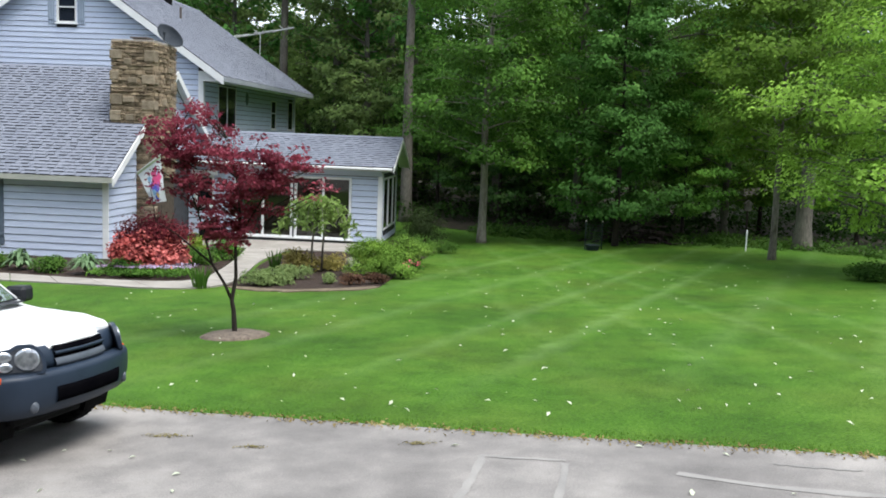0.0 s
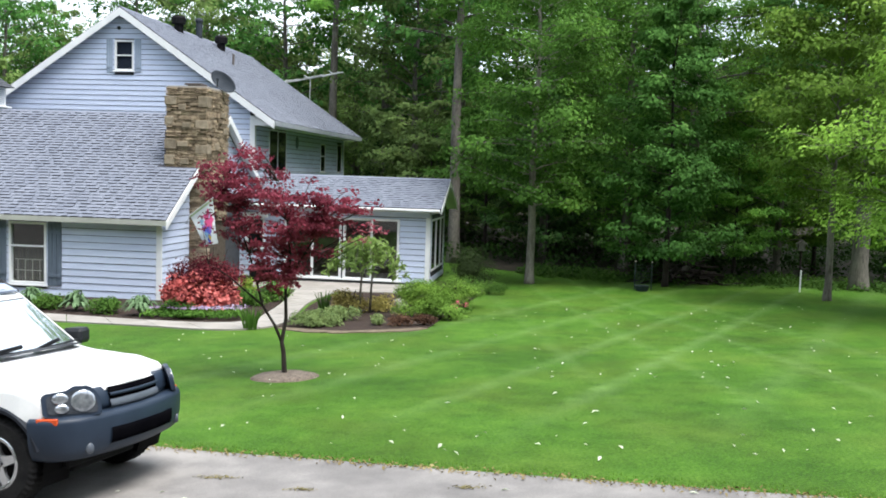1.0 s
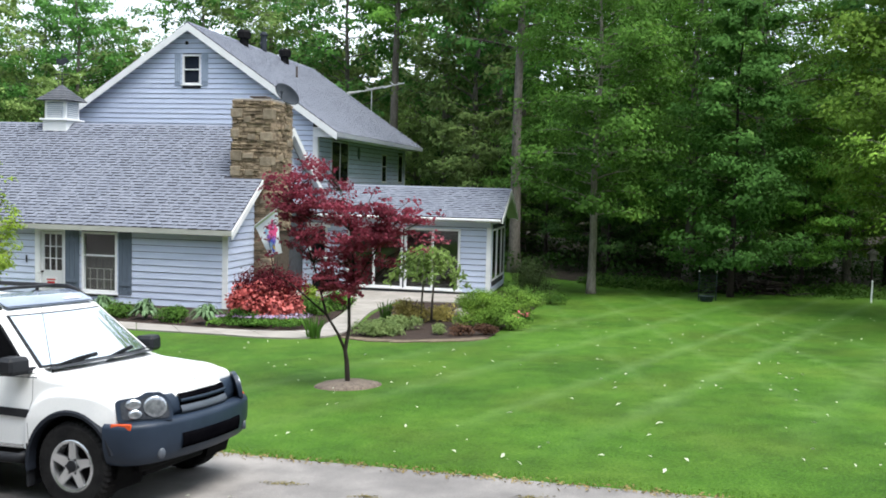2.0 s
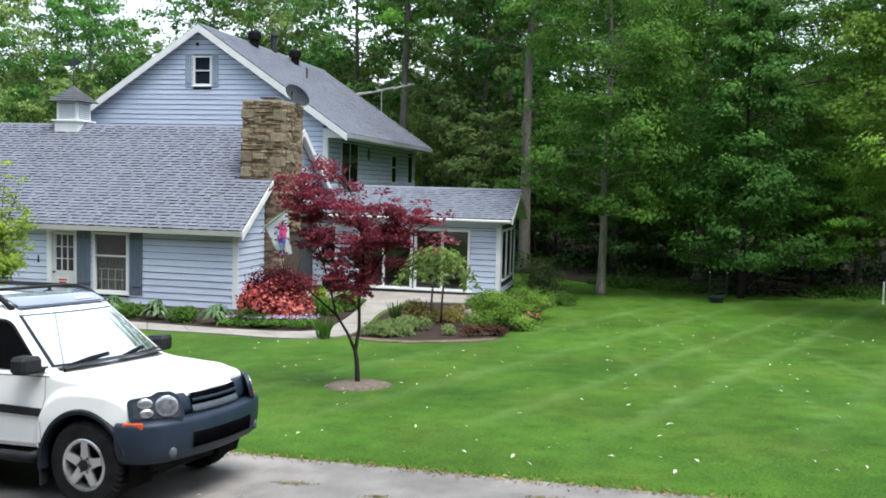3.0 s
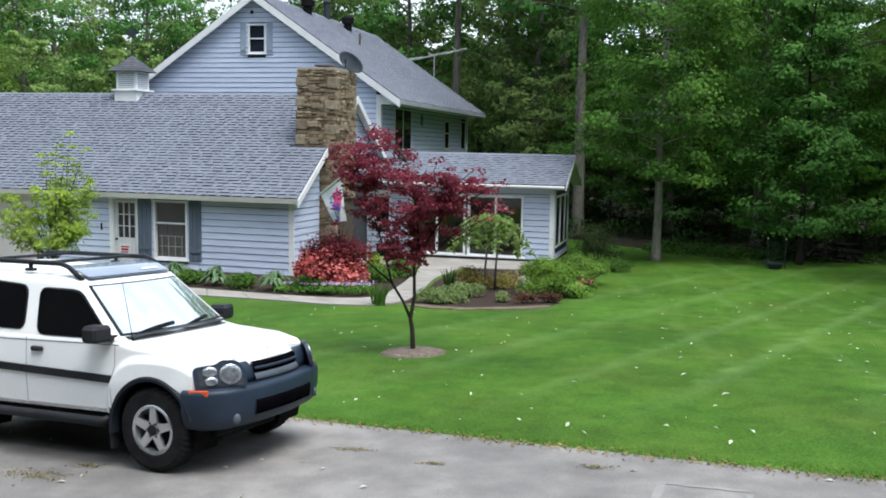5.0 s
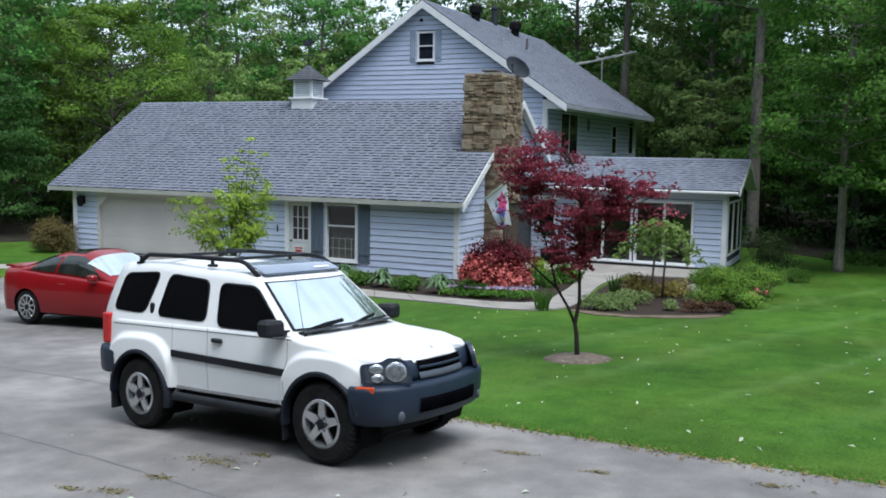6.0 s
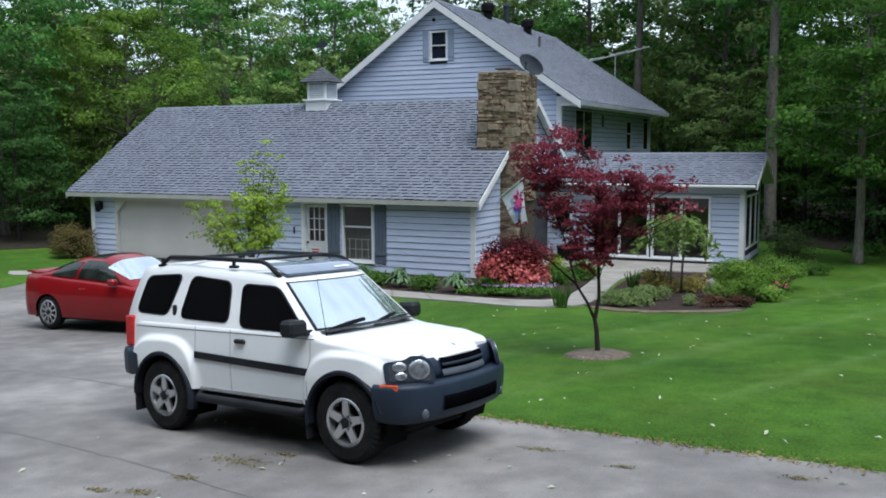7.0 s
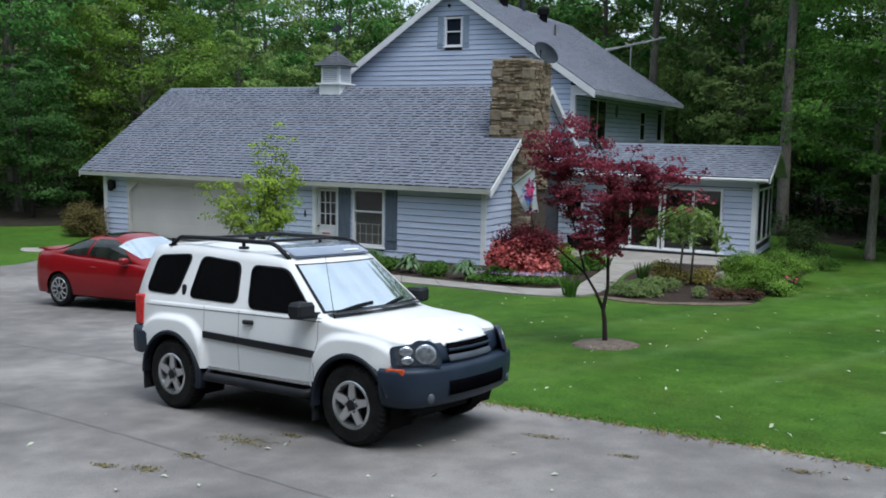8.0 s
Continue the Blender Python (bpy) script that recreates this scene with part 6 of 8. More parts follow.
def limb_points(rng, a, b, sag=0.0, n=4, wob=0.06):
    a, b = Vector(a), Vector(b)
    l = (b - a).length
    out = []
    for k in range(n + 1):
        t = k / n
        p = a.lerp(b, t)
        w = wob * l * math.sin(math.pi * t)
        out.append(p + Vector((rng.uniform(-1, 1) * w, rng.uniform(-1, 1) * w, rng.uniform(-1, 1) * w * 0.5 - sag * t * t)))
    out[0], out[-1] = a, Vector(b) - Vector((0, 0, sag))
    return out


def tree(name, label, seed, h, r, base, width, limbs, per, leaf_len, spread, leaves, bark, droop=0.1, flat=0.4, lean=(0, 0), profile=None, group="", twigs=3, category="tree", up=0.15):
    """A tapered trunk, limbs that fork, and a crown of leaf clumps with gaps. Built at the origin."""
    rng, nr = random.Random(seed), np.random.default_rng(seed)
    ob = thing(name, label, category, group=group)
    prof = profile or (lambda t: math.sin(math.pi * min(1, 0.18 + 0.78 * t)) ** 0.7)
    bm = bmesh.new()
    top = Vector((lean[0], lean[1], h))
    trunk = [Vector((0, 0, -0.15))] + [Vector((lean[0] * t + rng.uniform(-1, 1) * 0.012 * h * t, lean[1] * t + rng.uniform(-1, 1) * 0.012 * h * t, h * t)) for t in (0.015, 0.05, 0.15, 0.3, 0.45, 0.6, 0.75, 0.9)] + [top]
    tube(bm, trunk, [r * 1.5, r * 1.3, r * 1.06, r * 0.95, r * 0.82, r * 0.68, r * 0.52, r * 0.36, r * 0.18, r * 0.05], 9)
    centres, spreads, lobes = [], [], []

    def on_trunk(z):
        for a, b in zip(trunk, trunk[1:]):
            if a.z <= z <= b.z:
                return a.lerp(b, (z - a.z) / (b.z - a.z))
        return trunk[-1]
    for k in range(limbs):
        t = (k + rng.uniform(0.1, 0.9)) / limbs
        z = h * (base + (0.97 - base) * t)
        a = k * 2.399963 + rng.uniform(-0.5, 0.5)
        ln = width * prof(t) * rng.uniform(0.65, 1.12)
        taper = 0.35 + 0.65 * min(1.0, prof(t))
        p0 = on_trunk(z)
        p1 = p0 + Vector((math.cos(a) * ln, math.sin(a) * ln, ln * rng.uniform(0.12, 0.55)))
        pts = limb_points(rng, p0, p1, sag=droop * ln)
        rr = r * (0.34 - 0.22 * t)
        tube(bm, pts, [rr, rr * 0.8, rr * 0.6, rr * 0.42, rr * 0.2], 4, cap=False)
        for j in range(twigs):
            s = 0.22 + 0.78 * (j + rng.random()) / twigs
            q0 = pts[min(3, int(s * 4))].lerp(pts[min(4, int(s * 4) + 1)], s * 4 % 1)
            da = a + (1 if j % 2 else -1) * rng.uniform(0.2, 1.35)
            l2 = ln * rng.uniform(0.2, 0.5) * (1.25 - 0.55 * s)
            q1 = q0 + Vector((math.cos(da) * l2, math.sin(da) * l2, l2 * rng.uniform(-0.15, 0.4)))
            tube(bm, [q0, q0.lerp(q1, 0.5) + Vector((0, 0, 0.04 * l2)), q1], [rr * 0.3, rr * 0.2, rr * 0.08], 3, cap=False)
            centres.append(q1)
            spreads.append(spread * rng.uniform(0.6, 1.25) * taper)
        centres.append(pts[-1])
        spreads.append(spread * rng.uniform(0.7, 1.25) * taper)
        if rng.random() < 0.35:
            centres.append(pts[1])
            spreads.append(spread * rng.uniform(0.5, 0.8))
        if rng.random() < 0.8:
            centres.append(pts[2] + Vector((0, 0, -0.15)))
            spreads.append(spread * rng.uniform(0.6, 1.0))
        lobes += [pts[2].lerp(pts[3], 0.5) - Vector((0, 0, 0.12 * ln))] * (len(centres) - len(lobes))
    part("trunk", bm, bark, ob, smooth=True)
    c, way = clump_points(nr, [tuple(p) for p in centres], per, spreads, flat, outward=True)
    away = c - np.repeat(np.array([tuple(p) for p in lobes]), per, axis=0)
    away /= np.linalg.norm(away, axis=1, keepdims=True) + 1e-6
    part("crown", leaf_mesh("crown", c, leaf_len, leaves, nr, up=up, out=way * 0.5 + away * 0.8), None, ob)
    return ob


def shrub(name, label, category, at, w, d, h, n, leaf_len, leaves, seed, up=0.4, stems=True, lumps=9, shell=0.55, aspect=0.5, group="", extra=None, tight=1.0, raised=0.0, dome=(0.45, 0.8)):
    """A mound of leaves on short stems, lumpy and ragged at its outline."""
    rng, nr = random.Random(seed), np.random.default_rng(seed)
    z0 = G(at[0], at[1]) + 0.05
    ob = thing(name, label, category, (at[0], at[1], z0), group=group)
    bm = bmesh.new()
    for k in range(7):
        a = rng.uniform(0, 6.28)
        e = Vector((math.cos(a) * w * 0.3 * rng.random(), math.sin(a) * d * 0.3 * rng.random(), h * rng.uniform(0.5, 0.8)))
        tube(bm, [(at[0] + e.x * 0.1, at[1] + e.y * 0.1, z0 - 0.08), (at[0] + e.x * 0.5, at[1] + e.y * 0.5, z0 + e.z * 0.5), (at[0] + e.x, at[1] + e.y, z0 + e.z)], [0.02, 0.014, 0.006], 5)
    part("stems", bm, MAT["bark_dark"], ob)
    cs, sp = [], []
    for k in range(lumps):
        a, q = rng.uniform(0, 6.28), math.sqrt(rng.random()) * 0.72
        zz = math.sqrt(max(0.05, 1 - q * q)) * rng.uniform(*dome)
        cs.append((math.cos(a) * q * w / 2, math.sin(a) * q * d / 2, (raised + (1 - raised) * zz) * h * 0.72))
        sp.append(rng.uniform(0.30, 0.46) * min(w, d) * 0.9 * tight)
    c, way = clump_points(nr, cs, n // lumps, sp, min(1.0, h / min(w, d) * 0.95), outward=True)
    c[:, 2] = np.abs(c[:, 2])
    c += np.array([at[0], at[1], z0])
    part("foliage", leaf_mesh("foliage", c, leaf_len, leaves, nr, up=up, aspect=aspect, out=way * 0.7), None, ob)
    if extra:
        nm, m2, cnt, ln, zlo = extra
        pick = c[nr.integers(0, len(c), cnt)]
        pick = pick[pick[:, 2] > z0 + h * zlo] + np.array([0, 0, 0.02])
        part(nm, leaf_mesh(nm, pick, ln, m2, nr, up=0.8, aspect=0.9), None, ob)
    return ob


# the young red maple on the lawn: two stems low down, layered sprays
def red_maple():
    rng, nr = random.Random(21), np.random.default_rng(21)
    x, y = TREE
    z = G(x, y)
    ob = thing("maple_tree", "young crimson-leaved maple with a forked slender trunk on the lawn", "tree", (x, y, z))
    P = lambda dx, dy, zz: Vector((x + dx, y + dy, zz))
    bm = bmesh.new()
    main = [P(0, 0, z - 0.05), P(0, 0, z + 0.05), P(-0.02, 0, 0.10), P(-0.05, 0, 0.26), P(0.0, 0.03, 0.62), P(-0.02, 0.05, 1.14), P(0.05, 0.05, 1.55), P(0.0, 0.0, 2.1), P(-0.15, 0, 2.7)]
    tube(bm, main, [0.055, 0.043, 0.036, 0.032, 0.027, 0.023, 0.019, 0.012, 0.005], 9)
    left = [P(-0.05, 0, 0.26), P(-0.16, -0.03, 0.52), P(-0.34, -0.06, 0.81), P(-0.42, -0.1, 1.15), P(-0.55, -0.1, 1.6), P(-0.8, -0.05, 2.2), P(-0.95, 0, 2.6)]
    tube(bm, left, [0.027, 0.023, 0.020, 0.016, 0.012, 0.009, 0.004], 8)
    side = [P(-0.34, -0.06, 0.81), P(-0.6, -0.15, 1.05), P(-0.86, -0.2, 1.27), P(-1.15, -0.2, 1.42)]
    tube(bm, side, [0.019, 0.015, 0.010, 0.004], 7)
    right = [P(-0.02, 0.05, 1.14), P(0.25, 0.1, 1.6), P(0.55, 0.12, 2.1), P(0.9, 0.1, 2.45)]
    tube(bm, right, [0.022, 0.016, 0.011, 0.005], 7)
    cs, sp = [], []
    knots = [q for line, lo in ((main, 4), (left, 3), (right, 1), (side, 1)) for i in range(lo, len(line) - 1) for q in (line[i], line[i].lerp(line[i + 1], 0.5), line[i + 1])]
    masses = (((-0.72, 2.72), (0.66, 0.60, 0.48), 66), ((-0.10, 2.20), (0.85, 0.75, 0.58), 78), ((0.68, 2.28), (0.58, 0.50, 0.36), 34), ((-0.02, 1.55), (0.62, 0.5, 0.40), 30), ((-0.85, 2.05), (0.48, 0.45, 0.45), 20), ((-0.12, 1.28), (0.42, 0.4, 0.26), 26))
    for (cx, cz), rad, count in masses:
        for k in range(count):
            d = Vector((rng.gauss(0, 1), rng.gauss(0, 1), rng.gauss(0, 1))).normalized() * rng.random() ** 0.4 * rng.uniform(0.85, 1.12)
            q = P(cx + d.x * rad[0], d.y * rad[1], cz + d.z * rad[2])
            k0 = min(knots, key=lambda p: (p - q).length + (0.6 if p.z > q.z else 0))
            tube(bm, [k0, k0.lerp(q, 0.5) + Vector((0, 0, 0.05)), q], [0.009, 0.006, 0.002], 4, cap=False)
            cs.append(tuple(q))
            sp.append(rng.uniform(0.09, 0.17))
            for s in (0.55, 0.8):
                if rng.random() < 0.5:
                    cs.append(tuple(k0.lerp(q, s)))
                    sp.append(0.09)
    for q in ((-1.30, -0.1, 2.62), (-1.4, 0, 2.75), (-0.72, 0, 3.22), (-0.55, 0.1, 3.1), (1.02, 0, 2.48), (1.1, 0.1, 2.3), (0.95, 0, 2.62), (1.15, 0, 2.0), (0.9, 0.1, 1.85), (0.7, 0, 1.7), (-1.2, 0, 2.2), (1.28, 0, 2.12), (1.4, 0.05, 2.02), (1.22, 0, 1.86), (1.34, 0, 2.42), (-0.35, 0, 3.05), (-1.28, 0.1, 2.9), (0.35, 0.1, 2.75)):
        cs.append((x + q[0], y + q[1], q[2]))
        sp.append(0.13)
        tube(bm, [P(q[0] * 0.45, q[1] * 0.5, q[2] - 0.4), P(q[0], q[1], q[2])], [0.008, 0.003], 5, cap=False)
    part("trunk", bm, MAT["bark_dark"], ob, smooth=True)
    c = clump_points(nr, cs, 19, np.array(sp) * 1.4, 0.34)
    part("crown", leaf_mesh("crown", c, 0.066, LEAF["maple"], nr, up=0.35, aspect=0.6), None, ob)


red_maple()

# the weeping tree in the island bed
def weeping_tree():
    rng, nr = random.Random(5), np.random.default_rng(5)
    x, y = -5.0, 23.4
    z = G(x, y) + 0.05
    ob = thing("weeping_tree", "small weeping tree with two stems and drooping fresh green leaves", "tree", (x, y, z))
    bm = bmesh.new()
    for dx in (-0.06, 0.22):
        tube(bm, [(x + dx, y, z - 0.05), (x + dx + 0.02, y, z + 0.6), (x + dx + 0.06, y, z + 1.2), (x + dx * 1.4, y, z + 1.85)], [0.032, 0.028, 0.026, 0.02], 8)
    cs, ax = [], []
    for k in range(22):
        a = k * 2.4
        ln = rng.uniform(0.4, 1.12)
        p = Vector((x + 0.05, y, z + 1.62))
        pts = [p + Vector((math.cos(a) * ln * s, math.sin(a) * ln * s, 0.28 * math.sin(math.pi * min(1, s * 1.1)) - 0.55 * s ** 3 * ln + rng.uniform(-0.04, 0.04))) for s in (0, 0.3, 0.6, 0.85, 1.0)]
        tube(bm, pts, [0.014, 0.011, 0.008, 0.005, 0.003], 5, cap=False)
        for s in np.linspace(0.3, 1.0, 7):
            i = min(3, int(s * 4))
            q = pts[i].lerp(pts[i + 1], s * 4 - i)
            cs.append(tuple(q))
    part("trunk", bm, MAT["bark"], ob, smooth=True)
    c = clump_points(nr, cs, 7, 0.14, 0.8)
    part("crown", leaf_mesh("crown", c, 0.19, LEAF["fresh"], nr, up=0.5, aspect=0.34, axis=np.array([0, 0, -0.7])), None, ob)


weeping_tree()

# shrubs and flowers of the beds
shrub("azalea", "coral-flowered azalea against the house corner", "shrub", (-9.08, 22.65), 2.4, 1.5, 1.6, 6500, 0.105, LEAF["coral"], 31, up=0.3, lumps=40, aspect=0.85, tight=0.62, extra=("dark_leaves", LEAF["wine"], 1700, 0.10, 0.3))
shrub("red_shrub", "dark red leafed shrub behind the azalea", "shrub", (-8.95, 22.75), 2.4, 1.5, 2.2, 2700, 0.085, LEAF["wine"], 32, up=0.3, lumps=46, tight=0.55, raised=0.32)
for k, (x, y) in enumerate(((-12.35, 22.35), (-10.35, 21.9), (-13.9, 22.9))):
    rng, nr = random.Random(40 + k), np.random.default_rng(40 + k)
    z0 = G(x, y) + 0.05
    ob = thing("hosta", "hosta with pale-edged broad leaves beside the path", "plant", (x, y, z0), group="hostas along the wall")
    for j in range(90):
        a = j * 2.4 + rng.uniform(-0.3, 0.3)
        reach = rng.uniform(0.14, 0.52)
        rise = rng.uniform(0.26, 0.52) * (1.25 - reach)
        bm = bmesh.new()
        rows = []
        for s in (0.0, 0.35, 0.55, 0.75, 0.92, 1.0):
            q = Vector((x + math.cos(a) * reach * s, y + math.sin(a) * reach * s, z0 + rise * math.sin(min(1.0, s * 1.05) * 2.2) * 1.05 - 0.12 * s * s))
            wd = 0.042 * (math.sin(math.pi * max(0, (s - 0.25) / 0.75)) ** 0.7 if s > 0.3 else 0.08)
            u = Vector((-math.sin(a), math.cos(a), 0))
            rows.append([bm.verts.new(q + u * wd + Vector((0, 0, 0.015))), bm.verts.new(q), bm.verts.new(q - u * wd + Vector((0, 0, 0.015)))])
        for p, q in zip(rows, rows[1:]):
            for i in range(2):
                bm.faces.new((p[i], p[i + 1], q[i + 1], q[i]))
        part("leaf", bm, LEAF["hosta"], ob)
for k, (x, y, w, h, m) in enumerate(((-11.35, 22.15, 0.9, 0.42, "fern"), (-9.3, 21.75, 0.95, 0.40, "fern"), (-13.2, 22.5, 0.8, 0.40, "fern"), (-15.0, 23.0, 0.8, 0.4, "fern"), (-8.5, 24.6, 1.5, 0.5, "fern"))):
    shrub("low_shrub", "low dark green leafy plant at the path's edge", "shrub", (x, y), w, 0.75, h * 1.3, 1100, 0.09, LEAF[m], 50 + k, lumps=8, group="low plants along the wall")
shrub("bushy_plant", "grey-green bushy plant at the patio's edge", "shrub", (-8.1, 25.9), 0.9, 0.9, 0.85, 1100, 0.09, LEAF["fern"], 58, lumps=9)
nr = np.random.default_rng(61)
rr = random.Random(61)
pts = []
for k in range(120):
    t = rr.random()
    x = -10.0 + 2.4 * t
    y = 21.2 - 0.15 * t + rr.uniform(0.0, 1.0)
    pts.append((x, y, G(x, y) + 0.17))
c = clump_points(nr, pts, 22, 0.14, 0.6)
carpet = new("pansies", leaf_mesh("pansies", c, 0.07, LEAF["fern"], nr))
tagged(carpet, "bed of low pansy foliage along the path", "flowers", kind="stuff")
pts = [(p[0] + rr.uniform(-0.1, 0.1), p[1] + 0.28 + rr.uniform(-0.1, 0.1), p[2] + 0.10) for p in pts for _ in range(4)]
fl = new("pansy_flowers", leaf_mesh("pansy_flowers", np.array(pts), 0.06, LEAF["pansy"], nr, up=1.0, aspect=1.0))
tagged(fl, "pale lilac and white pansy flowers", "flowers", kind="stuff")


def blades(name, label, category, at, w, h, n, leaves, seed, lean=0.35, width=0.022, group=""):
    """A clump of upright blades."""
    rng = random.Random(seed)
    z0 = G(at[0], at[1]) + 0.02
    verts, faces = [], []
    for k in range(n):
        a, q = rng.uniform(0, 6.28), math.sqrt(rng.random()) * w / 2
        bx, by = at[0] + math.cos(a) * q * 0.6, at[1] + math.sin(a) * q * 0.6
        hh = h * rng.uniform(0.6, 1.05)
        tx, ty = math.cos(a) * lean * hh * rng.uniform(0.2, 1.2), math.sin(a) * lean * hh * rng.uniform(0.2, 1.2)
        b = rng.uniform(0, 3.14)
        ux, uy = math.cos(b) * width / 2, math.sin(b) * width / 2
        i = len(verts)
        for s, ws in ((0, 0.8), (0.5, 1.0), (0.85, 0.6)):
            for sg in (1, -1):
                verts.append((bx + tx * s * s + sg * ux * ws, by + ty * s * s + sg * uy * ws, z0 - 0.04 + (hh + 0.04) * s))
        verts.append((bx + tx, by + ty, z0 + hh * 0.97))
        faces += [(i, i + 1, i + 3, i + 2), (i + 2, i + 3, i + 5, i + 4), (i + 4, i + 5, i + 6)]
    ob = new(name, mesh_of(name, verts, faces, leaves))
    return tagged(ob, label, category, group)


blades("iris_clump", "clump of sword-shaped iris leaves at the path bend", "plant", (-6.72, 19.75), 0.5, 0.52, 70, LEAF["bank"], 71, width=0.03, lean=0.5)
blades("iris_clump", "clump of pale sword leaves in the island bed", "plant", (-6.15, 23.9), 0.5, 0.55, 44, LEAF["bank"], 72, width=0.03)
shrub("juniper", "dusty green spreading juniper at the bed's corner", "shrub", (-5.45, 20.35), 1.25, 0.8, 0.46, 2300, 0.10, LEAF["dusty"], 73, lumps=12, aspect=0.3)
shrub("juniper", "dusty green low juniper beside the mulch", "shrub", (-5.1, 21.7), 0.9, 0.8, 0.45, 1300, 0.10, LEAF["dusty"], 74, lumps=9, aspect=0.3)
shrub("barberry", "bronze-leaved barberry bush in the mulch", "shrub", (-5.35, 23.5), 1.15, 0.9, 0.75, 2000, 0.075, LEAF["bronze"], 75, lumps=12)
shrub("barberry", "small bronze barberry behind the weeping tree", "shrub", (-4.45, 23.95), 0.9, 0.8, 0.5, 1100, 0.075, LEAF["bronze"], 76, lumps=8)
shrub("yew", "broad clipped yew mound in the island bed", "shrub", (-3.25, 22.5), 2.0, 1.8, 1.12, 12000, 0.06, LEAF["yew"], 77, lumps=90, aspect=0.32, up=0.5, tight=0.40, dome=(0.2, 1.1))
shrub("yew", "yew mound beside the sunroom", "shrub", (-2.75, 25.3), 1.9, 2.4, 1.05, 10000, 0.065, LEAF["yew"], 78, tight=0.40, dome=(0.2, 1.1), lumps=80, aspect=0.28, up=0.7)
shrub("yew", "low yew at the lawn's edge", "shrub", (-2.5, 21.9), 0.75, 0.75, 0.45, 1300, 0.08, LEAF["yew"], 79, lumps=8, aspect=0.28)
shrub("pink_flower", "low plant with bright pink flowers", "flowers", (-2.4, 23.6), 0.6, 0.5, 0.34, 500, 0.07, LEAF["fern"], 80, lumps=6, extra=("flowers", LEAF["pink"], 110, 0.06, 0.3))
for k, (x, y, w, h) in enumerate(((-3.5, 20.55, 0.5, 0.32), (-2.95, 20.8, 0.6, 0.34), (-4.0, 20.8, 0.45, 0.3))):
    shrub("russet_shrub", "low russet shrub on the mulch", "shrub", (x, y), w, 0.5, h * 0.9, 700, 0.06, LEAF["russet"] if k < 2 else LEAF["dusty"], 82 + k, lumps=7, group="low shrubs on the mulch")
shrub("low_yew", "low dark green shrub at the end of the bed", "shrub", (-2.2, 29.6), 1.3, 1.1, 0.5, 1500, 0.085, LEAF["fern"], 86, lumps=10, aspect=0.3)
shrub("feathery_bush", "feathery grey-green bush beside the sunroom", "shrub", (-2.95, 31.9), 1.7, 1.5, 1.85, 4200, 0.11, LEAF["olive"], 88, lumps=22, aspect=0.22, up=0.1)
shrub("brown_bush", "round brown-green bush at the garage corner", "shrub", (-27.2, 24.3), 2.0, 1.9, 1.5, 9000, 0.07, LEAF["straw"], 89, lumps=90, up=0.3, tight=0.5, dome=(0.1, 1.1))
shrub("golden_shrub", "small yellow-green shrub by the patio", "shrub", (-9.3, 26.6), 0.7, 0.6, 0.85, 900, 0.08, LEAF["yellow"], 92, lumps=8)

